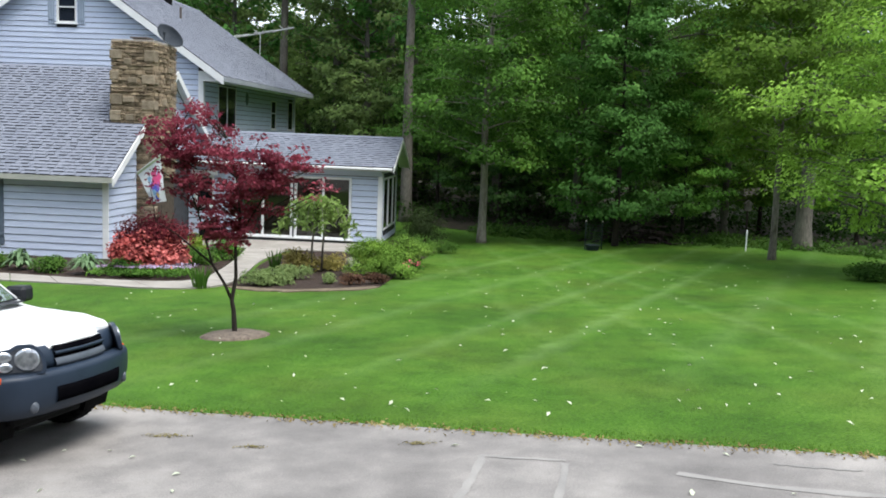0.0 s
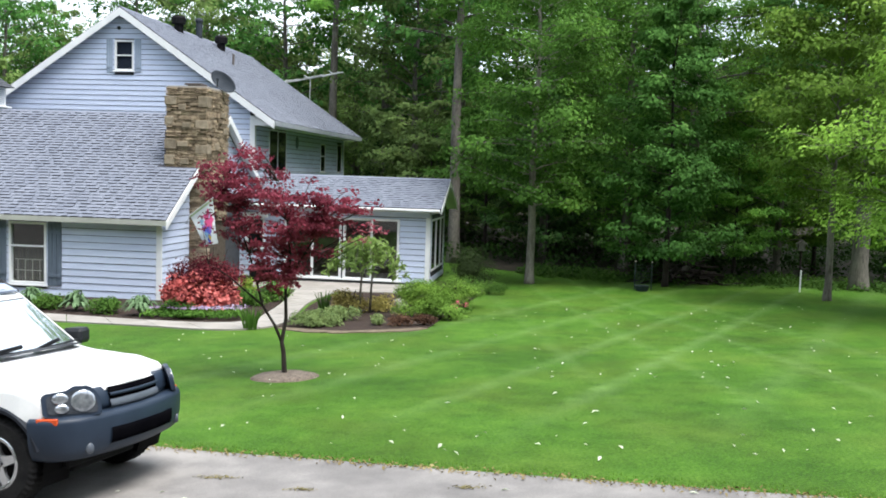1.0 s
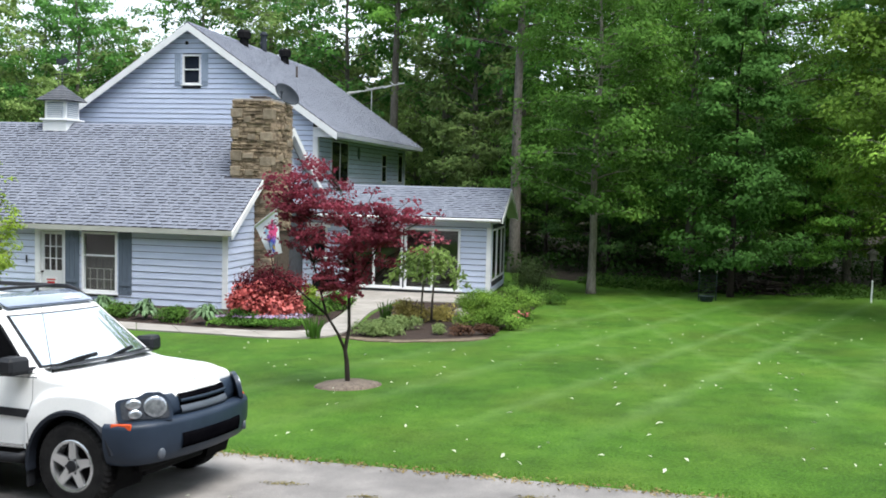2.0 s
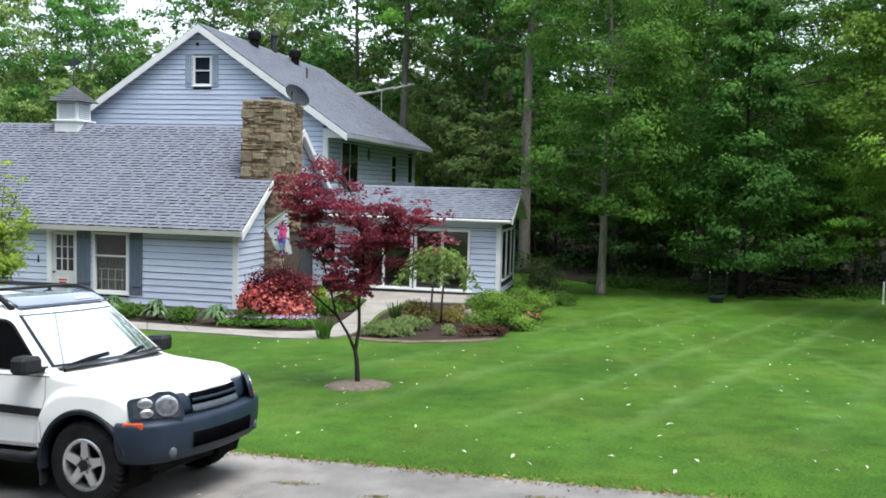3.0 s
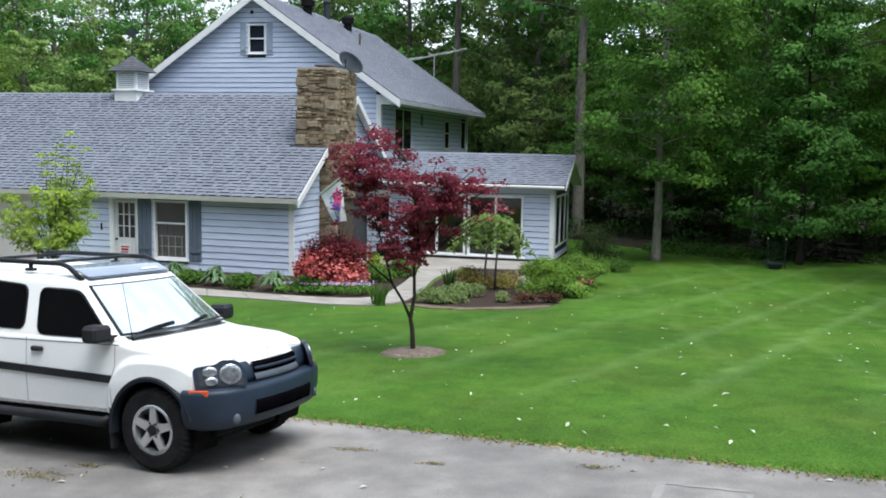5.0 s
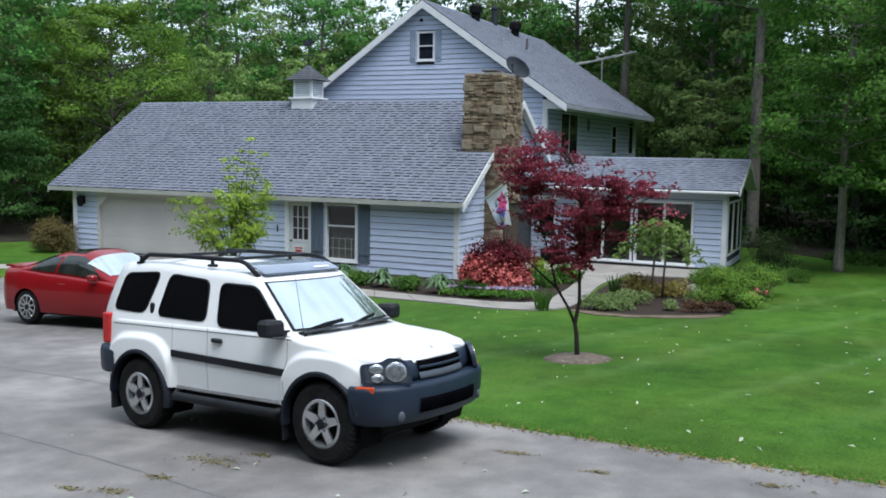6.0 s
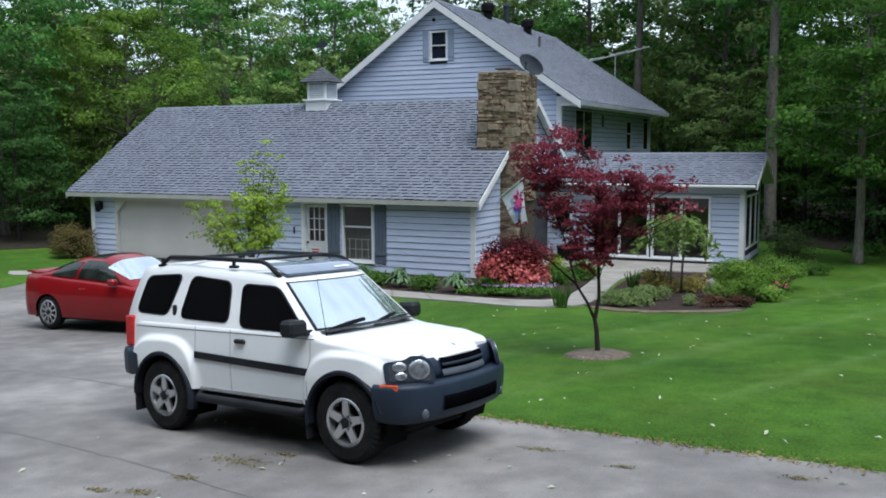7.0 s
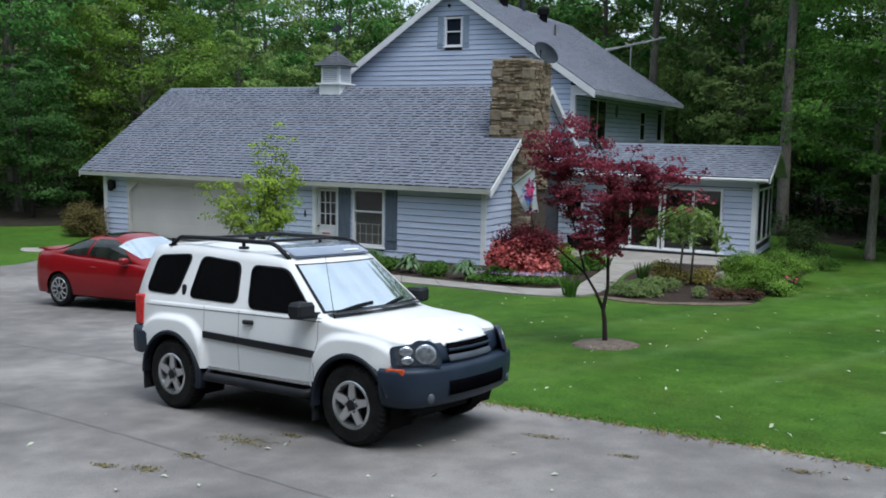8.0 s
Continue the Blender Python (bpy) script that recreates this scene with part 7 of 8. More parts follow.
# the yellow-green young tree by the driveway
def dogwood_tree(x, y):
    """A young tree of several stems: layered leaf pads below, thin airy shoots on top."""
    rng, nr = random.Random(94), np.random.default_rng(94)
    ob = thing("dogwood_tree", "young tree with layered yellow-green leaves and thin top shoots", "tree")
    side, away = Vector((0.787, 0.617, 0)), Vector((-0.617, 0.787, 0))
    bm = bmesh.new()
    foot = Vector((0, 0, 0.55))
    tube(bm, [(0, 0, -0.15), (0.02, 0, 0.05), (0, 0, 0.3), tuple(foot)], [0.075, 0.062, 0.054, 0.05], 9)
    centres, spreads, lobes = [], [], []
    for u, v, z in ((-1.42, 0.1, 2.35), (-1.05, -0.35, 2.5), (-0.75, 0.45, 2.45), (-1.15, 0.3, 1.75), (-0.8, -0.5, 1.7), (-0.45, -0.2, 2.7),
                    (0.48, 0.0, 4.1), (0.16, 0.15, 3.85), (0.80, 0.1, 3.65), (-0.06, -0.1, 3.55), (0.35, -0.2, 3.5), (0.62, 0.25, 3.25),
                    (0.95, -0.1, 2.75), (0.75, 0.45, 2.6), (0.55, -0.5, 2.7), (0.10, -0.55, 2.75), (0.15, 0.6, 2.7), (0.85, -0.35, 1.95), (0.9, 0.3, 1.8), (0.3, -0.6, 1.7), (0.35, 0.7, 1.9)):
        end = side * u + away * v + Vector((0, 0, z))
        start = foot + Vector((0, 0, rng.uniform(0, 0.5)))
        pts = limb_points(rng, start, end, wob=0.05)
        tube(bm, pts, [0.026, 0.021, 0.015, 0.010, 0.004], 5, cap=False)
        for s in np.linspace(0.4, 1.0, 8):
            i = min(3, int(s * 4))
            q = pts[i].lerp(pts[i + 1], s * 4 - i)
            if q.z < 1.0:
                continue
            airy = q.z > 3.0
            for j in range(1 if airy else 2):
                d = Vector((rng.gauss(0, 1), rng.gauss(0, 1), rng.gauss(0, 0.4))) * (0.08 if airy else 0.17)
                tube(bm, [q, q + d * 0.5 + Vector((0, 0, 0.01)), q + d], [0.006, 0.004, 0.002], 3, cap=False)
                centres.append(tuple(q + d))
                spreads.append(rng.uniform(0.14, 0.23) if airy else rng.uniform(0.16, 0.30))
                lobes.append((q.x * 0.6, q.y * 0.6, q.z - 0.2))
    part("trunk", bm, MAT["bark"], ob, smooth=True)
    per = 20
    c, way = clump_points(nr, centres, per, spreads, 0.4, outward=True)
    keep = (c[:, 2] < 3.0) | (nr.random(len(c)) < 0.9)
    out = c - np.repeat(np.array(lobes), per, axis=0)
    out /= np.linalg.norm(out, axis=1, keepdims=True) + 1e-6
    part("crown", leaf_mesh("crown", c[keep], 0.10, LEAF["yellow"], nr, up=0.15, out=(way * 0.5 + out * 0.8)[keep]), None, ob)
    ob.matrix_basis = Matrix.Translation((x, y, G(x, y)))


dogwood_tree(-15.6, 19.9)

# ---- the woods round the clearing ----
tall = lambda t: 0.55 + 0.45 * math.sin(math.pi * t)


def forest_kinds(level):
    """Seven kinds of tree; those of the wood's edge carry more and smaller leaves than those behind them."""
    n, q = ((1.0, 0.55), (0.38, 0.92), (0.15, 1.5))[level]
    per = lambda k: int(k * n)
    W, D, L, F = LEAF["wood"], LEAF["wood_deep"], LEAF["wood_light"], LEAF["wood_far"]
    # deeper rows take the leaf with sun and haze in its colour
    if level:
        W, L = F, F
    round_top = lambda t: math.sin(math.pi * min(1, 0.25 + 0.72 * t)) ** 0.6
    return {
        "a": tree("forest_tree", "tall forest tree with a grey trunk and layered green leaves", 101, 15.5, 0.24, 0.15, 4.2, 46, per(64), 0.30 * q, 0.86, W, MAT["bark"], profile=tall, flat=0.5, twigs=6, droop=0.14),
        "b": tree("forest_tree", "tall slender forest tree with deep green leaves", 102, 17.0, 0.22, 0.17, 3.8, 46, per(60), 0.30 * q, 0.84, D, MAT["bark"], profile=tall, flat=0.5, twigs=6),
        "c": tree("forest_tree", "leafy woodland edge tree with bright green foliage", 103, 11.5, 0.16, 0.12, 3.6, 42, per(60), 0.27 * q, 0.76, L, MAT["bark"], flat=0.5, twigs=6, droop=0.14),
        "d": tree("understorey_tree", "low understorey tree with spreading layered leaves", 104, 7.5, 0.09, 0.12, 3.2, 32, per(56), 0.26 * q, 0.7, W, MAT["bark_dark"], flat=0.32, twigs=6),
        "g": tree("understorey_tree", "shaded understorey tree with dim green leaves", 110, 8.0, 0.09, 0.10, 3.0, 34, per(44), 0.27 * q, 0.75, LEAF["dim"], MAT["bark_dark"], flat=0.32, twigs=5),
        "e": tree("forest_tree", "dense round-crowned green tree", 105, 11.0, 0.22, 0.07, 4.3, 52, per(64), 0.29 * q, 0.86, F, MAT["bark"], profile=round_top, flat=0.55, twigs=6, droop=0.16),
        "f": tree("forest_tree", "bare-trunked tall tree with a high thin crown", 106, 18.0, 0.27, 0.34, 3.9, 34, per(60), 0.31 * q, 0.85, D, MAT["bark"], profile=tall, flat=0.5, twigs=6),
    }


KINDS = [forest_kinds(k) for k in range(3)]
for kinds in KINDS:
    for ob in kinds.values():
        ob["group"] = "trees of the surrounding woods"
placed = []


def plant(kind, x, y, turn=None, s=1.0, level=None):
    turn = (round(x * 53 + y * 91) % 360) if turn is None else turn
    at = Matrix.Translation((x, y, G(x, y) - 0.02)) @ pose(0, 0, 0, 0, 0, turn)
    placed.append((x, y))
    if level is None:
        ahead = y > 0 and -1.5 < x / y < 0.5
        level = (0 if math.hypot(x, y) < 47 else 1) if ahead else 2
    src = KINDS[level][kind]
    if not src.get("used"):
        src["used"] = 1
        src.matrix_basis = at @ Matrix.Scale(s, 4)
        return src
    ob = copy_thing(src, at)
    ob.scale = (s, s, s)
    return ob


# trees that stand alone at the lawn's edge
ash = tree("edge_tree", "broad leafy tree with a pale bare foot at the lawn's edge", 112, 13.5, 0.145, 0.20, 2.9, 62, 52, 0.15, 0.74, LEAF["wood"], MAT["bark_pale"], profile=lambda t: 0.72 + 0.28 * math.sin(math.pi * t), flat=0.5, droop=0.2, twigs=6)
ash.matrix_basis = Matrix.Translation((-1.03, 33.6, G(-1.03, 33.6)))
placed.append((-1.03, 33.6))
plant("f", 10.3, 33.2, 0, 1.0)
plant("f", -5.75, 51.2, 120, 1.35)
mast = tree("forest_tree", "very tall straight trunk with a small high crown", 111, 21.0, 0.25, 0.50, 2.6, 28, 50, 0.18, 0.75, LEAF["wood"], MAT["bark"], profile=tall, flat=0.5, twigs=6)
mast.matrix_basis = Matrix.Translation((-4.75, 41.0, G(-4.75, 41.0)))
placed.append((-4.75, 41.0))
mast_far = copy_thing(mast, Matrix.Translation((-14.1, 55.5, G(-14.1, 55.5))))
mast_far.scale = (1.2, 1.2, 1.2)
placed.append((-14.1, 55.5))
edge_tree = tree("edge_tree", "leafy light green tree standing forward at the lawn's side", 107, 9.0, 0.16, 0.09, 3.6, 64, 56, 0.13, 0.62, LEAF["wood_bright"], MAT["bark"], flat=0.55, droop=0.16, twigs=6, profile=lambda t: math.sin(math.pi * min(1, 0.3 + 0.66 * t)) ** 0.6)
edge_tree.matrix_basis = Matrix.Translation((9.9, 22.6, G(9.9, 22.6)))
placed.append((10.5, 23.4))
lawn_tree = tree("lawn_tree", "round-crowned tree with a pale trunk at the lawn's edge", 108, 10.2, 0.10, 0.28, 2.3, 48, 56, 0.14, 0.62, LEAF["wood_olive"], MAT["bark"], flat=0.55, droop=0.14, twigs=6, profile=lambda t: math.sin(math.pi * min(1, 0.28 + 0.66 * t)) ** 0.6)
lawn_tree.matrix_basis = Matrix.Translation((7.8, 27.8, G(7.8, 27.8)))
sapling = tree("young_tree", "slender young tree with cool green leaves down to the ground", 109, 10.5, 0.10, 0.09, 2.0, 52, 50, 0.15, 0.6, LEAF["wood_cool"], MAT["bark_dark"], flat=0.5, droop=0.12, twigs=6, profile=lambda t: math.sin(math.pi * min(1, 0.3 + 0.66 * t)) ** 0.5)
sapling.matrix_basis = Matrix.Translation((3.8, 33.4, G(3.8, 33.4)))
placed += [(7.8, 27.8), (3.8, 33.4)]
plant("a", 5.2, 38.0, 15, 1.05)
plant("a", 2.9, 41.5, 75, 1.0)
plant("d", 6.6, 36.0, 130, 0.8)
plant("c", 8.6, 38.0, 20, 1.0)
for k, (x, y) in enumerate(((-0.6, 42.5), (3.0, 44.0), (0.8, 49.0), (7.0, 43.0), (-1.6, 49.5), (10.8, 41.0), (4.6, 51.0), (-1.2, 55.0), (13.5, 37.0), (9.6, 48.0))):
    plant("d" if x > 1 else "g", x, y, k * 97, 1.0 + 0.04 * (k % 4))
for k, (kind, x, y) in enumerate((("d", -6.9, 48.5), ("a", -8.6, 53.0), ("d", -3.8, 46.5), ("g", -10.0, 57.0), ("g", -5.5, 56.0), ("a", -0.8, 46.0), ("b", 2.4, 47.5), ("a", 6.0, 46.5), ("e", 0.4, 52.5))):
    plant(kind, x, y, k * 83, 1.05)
plant("f", -11.8, 60.0, 0, 1.3)
for k, (kind, x, y) in enumerate((("e", -9.8, 66.0), ("a", -15.5, 68.0), ("e", -20.5, 66.0), ("b", -26.5, 67.0), ("a", -3.5, 63.0))):
    plant(kind, x, y, k * 71 + 20, 1.25)
plant("f", -8.1, 58.0, 200, 1.2)
# behind and beside the garage
garage_tree = tree("forest_tree", "broad rounded olive-green tree behind the garage", 113, 11.2, 0.24, 0.06, 4.3, 60, 50, 0.17, 0.84, LEAF["wood_olive"], MAT["bark"], flat=0.55, droop=0.16, twigs=6, profile=lambda t: math.sin(math.pi * min(1, 0.25 + 0.72 * t)) ** 0.6)
garage_tree.matrix_basis = Matrix.Translation((-35.3, 35.4, G(-35.3, 35.4)))
placed.append((-35.3, 35.4))
for kind, x, y, turn, sc in (("e", -40.0, 36.5, 30, 1.0), ("e", -47.0, 40.0, 80, 1.1), ("c", -33.2, 40.6, 10, 0.82), ("b", -37.5, 45.5, 200, 0.95), ("c", -33.5, 50.0, 10, 0.9), ("b", -37.2, 29.3, 300, 0.8), ("f", -42.5, 27.0, 140, 0.9),
                             ("e", -49.0, 22.0, 20, 1.05), ("g", -34.4, 27.8, 60, 0.9), ("g", -39.5, 24.2, 250, 0.95), ("b", -41.0, 32.0, 33, 1.0), ("a", -47.0, 30.0, 210, 1.0), ("e", -56.0, 17.0, 290, 1.1), ("a", -55.0, 27.0, 90, 1.1), ("d", -45.5, 20.0, 160, 0.9)):
    plant(kind, x, y, turn, sc)
for k, (x, y) in enumerate(((-60, 42), (-56, 50), (-64, 54), (-48, 52), (-42, 54), (-52, 60), (-44, 64), (-36, 60), (-30, 62), (-58, 68), (-24, 60), (-18, 58), (-68, 46), (-64, 36), (-70, 62))):
    plant("abeba"[k % 5], x, y, k * 77, 1.15)
# unseen trees behind the camera, added to cut low light and fill reflections
for k in range(8):
    plant("eabce"[k % 5], -58 + k * 12.0, -22 - (k * 37 % 11) * 0.9, k * 61, 1.1)
rw = random.Random(17)
tries = 0
while len(placed) < 113 and tries < 9000:
    tries += 1
    x, y = rw.uniform(-75, 50), rw.uniform(-48, 80)
    inside = (-33 < x < -1 and 20 < y < 58) or (-31 < x < 14 and -16 < y < 34) or (-56 < x <= -31 and -16 < y < 26) or (0 <= x < 22 and y < 36.5 and y > -16 and x < 13 + (y - 5) * 0.1)
    if inside or (x < -33 and y < 24 and x > -58):
        continue
    if -33 < x < 2 and 56 <= y < 62 and rw.random() < 0.5:
        continue
    if any((x - a) ** 2 + (y - b) ** 2 < 3.6 ** 2 for a, b in placed):
        continue
    front = y > 34 or (x < -50 and y > 10)
    if not front and rw.random() < 0.88:
        continue
    plant(rw.choice("aaabbccdddeef") if y > 30 else rw.choice("aabeef"), x, y, rw.uniform(0, 360), rw.uniform(0.85, 1.2))

for kinds in KINDS:
    for src in kinds.values():
        if not src.get("used"):
            for ob in list(src.children):
                bpy.data.objects.remove(ob)
            bpy.data.objects.remove(src)

# low green plants along the wood's edge, and a shrub at the lawn's side
nr = np.random.default_rng(23)
pts = []
while len(pts) < 330:
    x = nr.uniform(-1.5, 12.5)
    y = float(np.interp(x, [-1.5, 2, 6, 11, 12.5], [38.2, 36.6, 35.6, 33.6, 29.0])) + nr.normal() * 0.8
    pts.append((x, y, G(x, y) + nr.uniform(0.05, 0.4) * (0.6 + 0.6 * noise.noise((x * 0.7, y * 0.7, 0)))))
c, way = clump_points(nr, pts, 30, 0.42, 0.5, outward=True)
c[:, 2] = np.maximum(c[:, 2], [G(p[0], p[1]) + 0.02 for p in c])
tagged(new("edge_plants", leaf_mesh("edge_plants", c, 0.12, LEAF["bank"], nr, up=0.6, out=way)), "low leafy plants along the edge of the woods", "undergrowth", kind="stuff")
shrub("low_shrub", "low spreading green shrub under the tree at the lawn's side", "shrub", (8.6, 22.0), 2.0, 1.3, 0.55, 3000, 0.08, LEAF["bank"], 93, lumps=22, tight=0.7)

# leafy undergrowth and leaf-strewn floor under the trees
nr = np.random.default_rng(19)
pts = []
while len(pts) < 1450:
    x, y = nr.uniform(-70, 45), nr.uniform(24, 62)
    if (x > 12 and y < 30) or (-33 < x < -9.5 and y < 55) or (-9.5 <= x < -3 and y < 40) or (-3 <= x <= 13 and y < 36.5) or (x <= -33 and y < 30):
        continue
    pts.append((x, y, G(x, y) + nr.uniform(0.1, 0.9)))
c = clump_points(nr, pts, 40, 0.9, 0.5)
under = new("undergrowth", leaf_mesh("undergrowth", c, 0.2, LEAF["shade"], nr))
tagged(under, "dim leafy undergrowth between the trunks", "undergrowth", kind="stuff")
# leaf litter, darkened in its colour for the shade of the trees
MAT["floor"] = surface("litter_floor_painted_shade", (0.010, 0.008, 0.005), (0.032, 0.026, 0.015), scale=2, fine=18, rough=0.95, bump=0.6, bump_dist=0.03)
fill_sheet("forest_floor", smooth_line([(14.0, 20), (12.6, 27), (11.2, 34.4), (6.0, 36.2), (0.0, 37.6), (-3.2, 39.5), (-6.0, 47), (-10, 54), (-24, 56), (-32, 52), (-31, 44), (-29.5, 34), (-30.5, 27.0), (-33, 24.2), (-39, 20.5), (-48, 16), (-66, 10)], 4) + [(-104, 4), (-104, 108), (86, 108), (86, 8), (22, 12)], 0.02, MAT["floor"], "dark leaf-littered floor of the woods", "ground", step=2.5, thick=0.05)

# far woods: a wall that closes the clearing, tree shade in its colour
MAT["far"] = surface("woods_painted_shade", (0.004, 0.009, 0.003), (0.020, 0.036, 0.011), scale=0.35, fine=2.2, rough=1.0, bump=0.0, fine_mix=0.5, spec=0.0)
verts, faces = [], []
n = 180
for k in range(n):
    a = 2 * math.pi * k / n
    # behind the camera it stands nearer and taller, added to block low sky
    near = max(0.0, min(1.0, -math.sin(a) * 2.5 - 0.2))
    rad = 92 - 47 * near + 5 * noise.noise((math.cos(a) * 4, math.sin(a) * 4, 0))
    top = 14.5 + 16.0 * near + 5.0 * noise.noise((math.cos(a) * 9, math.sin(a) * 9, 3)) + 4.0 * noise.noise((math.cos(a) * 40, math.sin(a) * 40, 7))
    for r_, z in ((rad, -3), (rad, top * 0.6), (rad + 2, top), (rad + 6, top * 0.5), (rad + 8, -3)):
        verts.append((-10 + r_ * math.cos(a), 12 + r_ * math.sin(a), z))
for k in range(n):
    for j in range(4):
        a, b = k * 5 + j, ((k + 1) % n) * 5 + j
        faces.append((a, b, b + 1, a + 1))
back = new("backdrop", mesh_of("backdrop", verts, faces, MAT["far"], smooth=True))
tagged(back, "distant dark green woods round the clearing", "woods", kind="structure")

# ---- roof furniture ----
cup = part("cupola", boxes((-20.12, -19.20, 29.18, 30.10, 4.05, 4.70), (-20.20, -19.12, 29.10, 30.18, 4.70, 4.76), (-20.07, -19.25, 29.23, 30.05, 4.76, 5.40), bevel=0.008), MAT["trim"], house, "white louvred cupola with a small shingled roof")
for f, u in ((Face("y", 29.23, -1), -19.66), (Face("x", -19.25, 1), 29.64)):
    bm = bmesh.new()
    f.box(bm, u - 0.31, u + 0.31, 0.001, 0.006, 4.82, 5.34)
    part("louvre_back", bm, MAT["shutter_pale"], cup)
    for k in range(7):
        bm = bmesh.new()
        f.box(bm, u - 0.30, u + 0.30, 0.0065, 0.028, 4.84 + k * 0.07, 4.84 + k * 0.07 + 0.032)
        part("slat", bm, MAT["trim"], cup)
bm = bmesh.new()
lv = []
for hw, z in ((0.60, 5.40), (0.62, 5.42), (0.53, 5.49), (0.55, 5.50), (0.44, 5.56), (0.46, 5.57), (0.35, 5.65), (0.37, 5.66), (0.25, 5.74), (0.27, 5.75), (0.15, 5.84), (0.16, 5.85), (0.03, 5.97)):
    lv.append([bm.verts.new((-19.66 + sx * hw, 29.64 + sy * hw, z)) for sx, sy in ((-1, -1), (1, -1), (1, 1), (-1, 1))])
bm.faces.new(lv[0][::-1])
bm.faces.new(lv[-1])
for a, b in zip(lv, lv[1:]):
    for i in range(4):
        bm.faces.new((a[i], a[(i + 1) % 4], b[(i + 1) % 4], b[i]))
MAT["old_shingle"] = surface("weathered_dark_shingle", (0.075, 0.082, 0.095), (0.125, 0.13, 0.145), scale=4, fine=90, rough=0.95, bump=0.6, spec=0.1)
part("cupola_roof", bm, MAT["old_shingle"], cup, "flared grey shingled cap")
bm = bmesh.new()
tube(bm, [(-19.66, 29.64, 5.9), (-19.66, 29.64, 7.1)], 0.015, 6)
tube(bm, [(-19.95, 29.64, 6.35), (-19.37, 29.64, 6.35)], 0.012, 6)
tube(bm, [(-19.66, 29.35, 6.35), (-19.66, 29.93, 6.35)], 0.012, 6)
lathe(bm, [(0, 6.12), (0.05, 6.17), (0, 6.22)], Matrix.Translation((-19.66, 29.64, 0)), 10)
prism(bm, [(-19.90, 29.63, 6.72), (-19.62, 29.63, 6.66), (-19.36, 29.63, 6.80), (-19.52, 29.63, 6.95), (-19.70, 29.63, 6.86), (-19.86, 29.63, 6.92)], (0, 0.012, 0))
part("weather_vane", bm, MAT["dish"], cup, "thin dark weather vane")


def roof_vent(x, y, kind):
    z = main_roof(x) - 0.05
    bm = bmesh.new()
    at = Matrix.Translation((x, y, z))
    if kind == "drum":
        lathe(bm, [(0.2, 0), (0.2, 0.34), (0.30, 0.36), (0.31, 0.62), (0.24, 0.72), (0, 0.74)], at, 16)
        return part("roof_vent", bm, MAT["black"], house, "black drum roof vent", smooth=False)
    if kind == "pipe":
        lathe(bm, [(0.15, 0), (0.15, 0.75), (0.19, 0.77), (0.19, 0.85), (0.1, 0.95), (0, 0.96)], at, 14)
        return part("flue_pipe", bm, MAT["dish"], house, "dull grey flue pipe")
    lathe(bm, [(0.055, 0), (0.055, 0.55), (0.04, 0.56), (0, 0.56)], at, 10)
    return part("vent_pipe", bm, MAT["flash"], house)


roof_vent(-16.98, 39.2, "drum")
roof_vent(-17.2, 42.0, "pipe")
roof_vent(-16.62, 43.3, "drum")
roof_vent(-15.21, 41.2, "stack")

# television antenna on a mast
MAT["aerial"] = surface("weathered_aluminium", (0.42, 0.43, 0.44), (0.56, 0.57, 0.58), scale=5, rough=0.5, metal=0.3, bump=0.0)
ant = thing("television_antenna", "thin grey television antenna on a mast behind the house", "antenna", (-14.18, 50.4, G(-14.18, 50.4)))
bm = bmesh.new()
tube(bm, [(-14.18, 50.4, G(-14.18, 50.4) - 0.1), (-14.18, 50.4, 8.06)], 0.03, 8)
part("mast", bm, MAT["aerial"], ant)
bm = bmesh.new()
tube(bm, [(-16.2, 50.4, 7.60), (-12.3, 50.4, 8.36)], 0.042, 6)
part("boom", bm, MAT["aerial"], ant)
for k in range(9):
    t = 0.04 + k * 0.115
    x, z, l = -16.2 + 3.9 * t, 7.60 + 0.76 * t, 1.35 - 0.09 * k
    bm = bmesh.new()
    tube(bm, [(x - 0.62 * l, 50.4 - l * 0.7, z - 0.12 - 0.10 * (k % 3 == 1)), (x, 50.4, z + 0.02), (x - 0.50 * l, 50.4 + l * 0.7, z + 0.10 + 0.14 * (k % 3 == 1))], 0.024, 5)
    part("rod", bm, MAT["aerial"], ant)

# satellite dish on the chimney
sat = thing("satellite_dish", "dark grey oval satellite dish fixed to the chimney", "satellite dish", (-10.72, 28.3, 5.2))
face_n = Vector((0.12, -0.88, 0.42)).normalized()
major = Vector((0.72, -0.1, -0.62))
major = (major - face_n * major.dot(face_n)).normalized()
m = Matrix.Translation((-10.74, 28.40, 5.56)) @ Matrix((major, face_n.cross(major), face_n)).transposed().to_4x4()
bm = bmesh.new()
prof = [(0, 0.0), (0.16, 0.008), (0.30, 0.03), (0.40, 0.055), (0.455, 0.075), (0.46, 0.065), (0.40, 0.040), (0.30, 0.015), (0.16, -0.008), (0, -0.015)]
lathe(bm, prof, m @ Matrix.Diagonal((1.12, 0.56, 1.2, 1)), 32)
bmesh.ops.recalc_face_normals(bm, faces=bm.faces[:])
part("reflector", bm, MAT["dish"], sat, smooth=True)
bm = bmesh.new()
tube(bm, [(-10.80, 28.5, 5.12), (-10.80, 28.55, 5.40), (-10.82, 28.5, 5.58)], 0.028, 8)
part("bracket", bm, MAT["galv"], sat)
bm = bmesh.new()
a, b = m @ Vector((0, -0.26, 0.05)), m @ Vector((0, -0.16, 0.38))
tube(bm, [a, b], 0.016, 6)
lathe(bm, [(0.035, -0.05), (0.045, 0.04), (0, 0.05)], Matrix.Translation(b), 10)
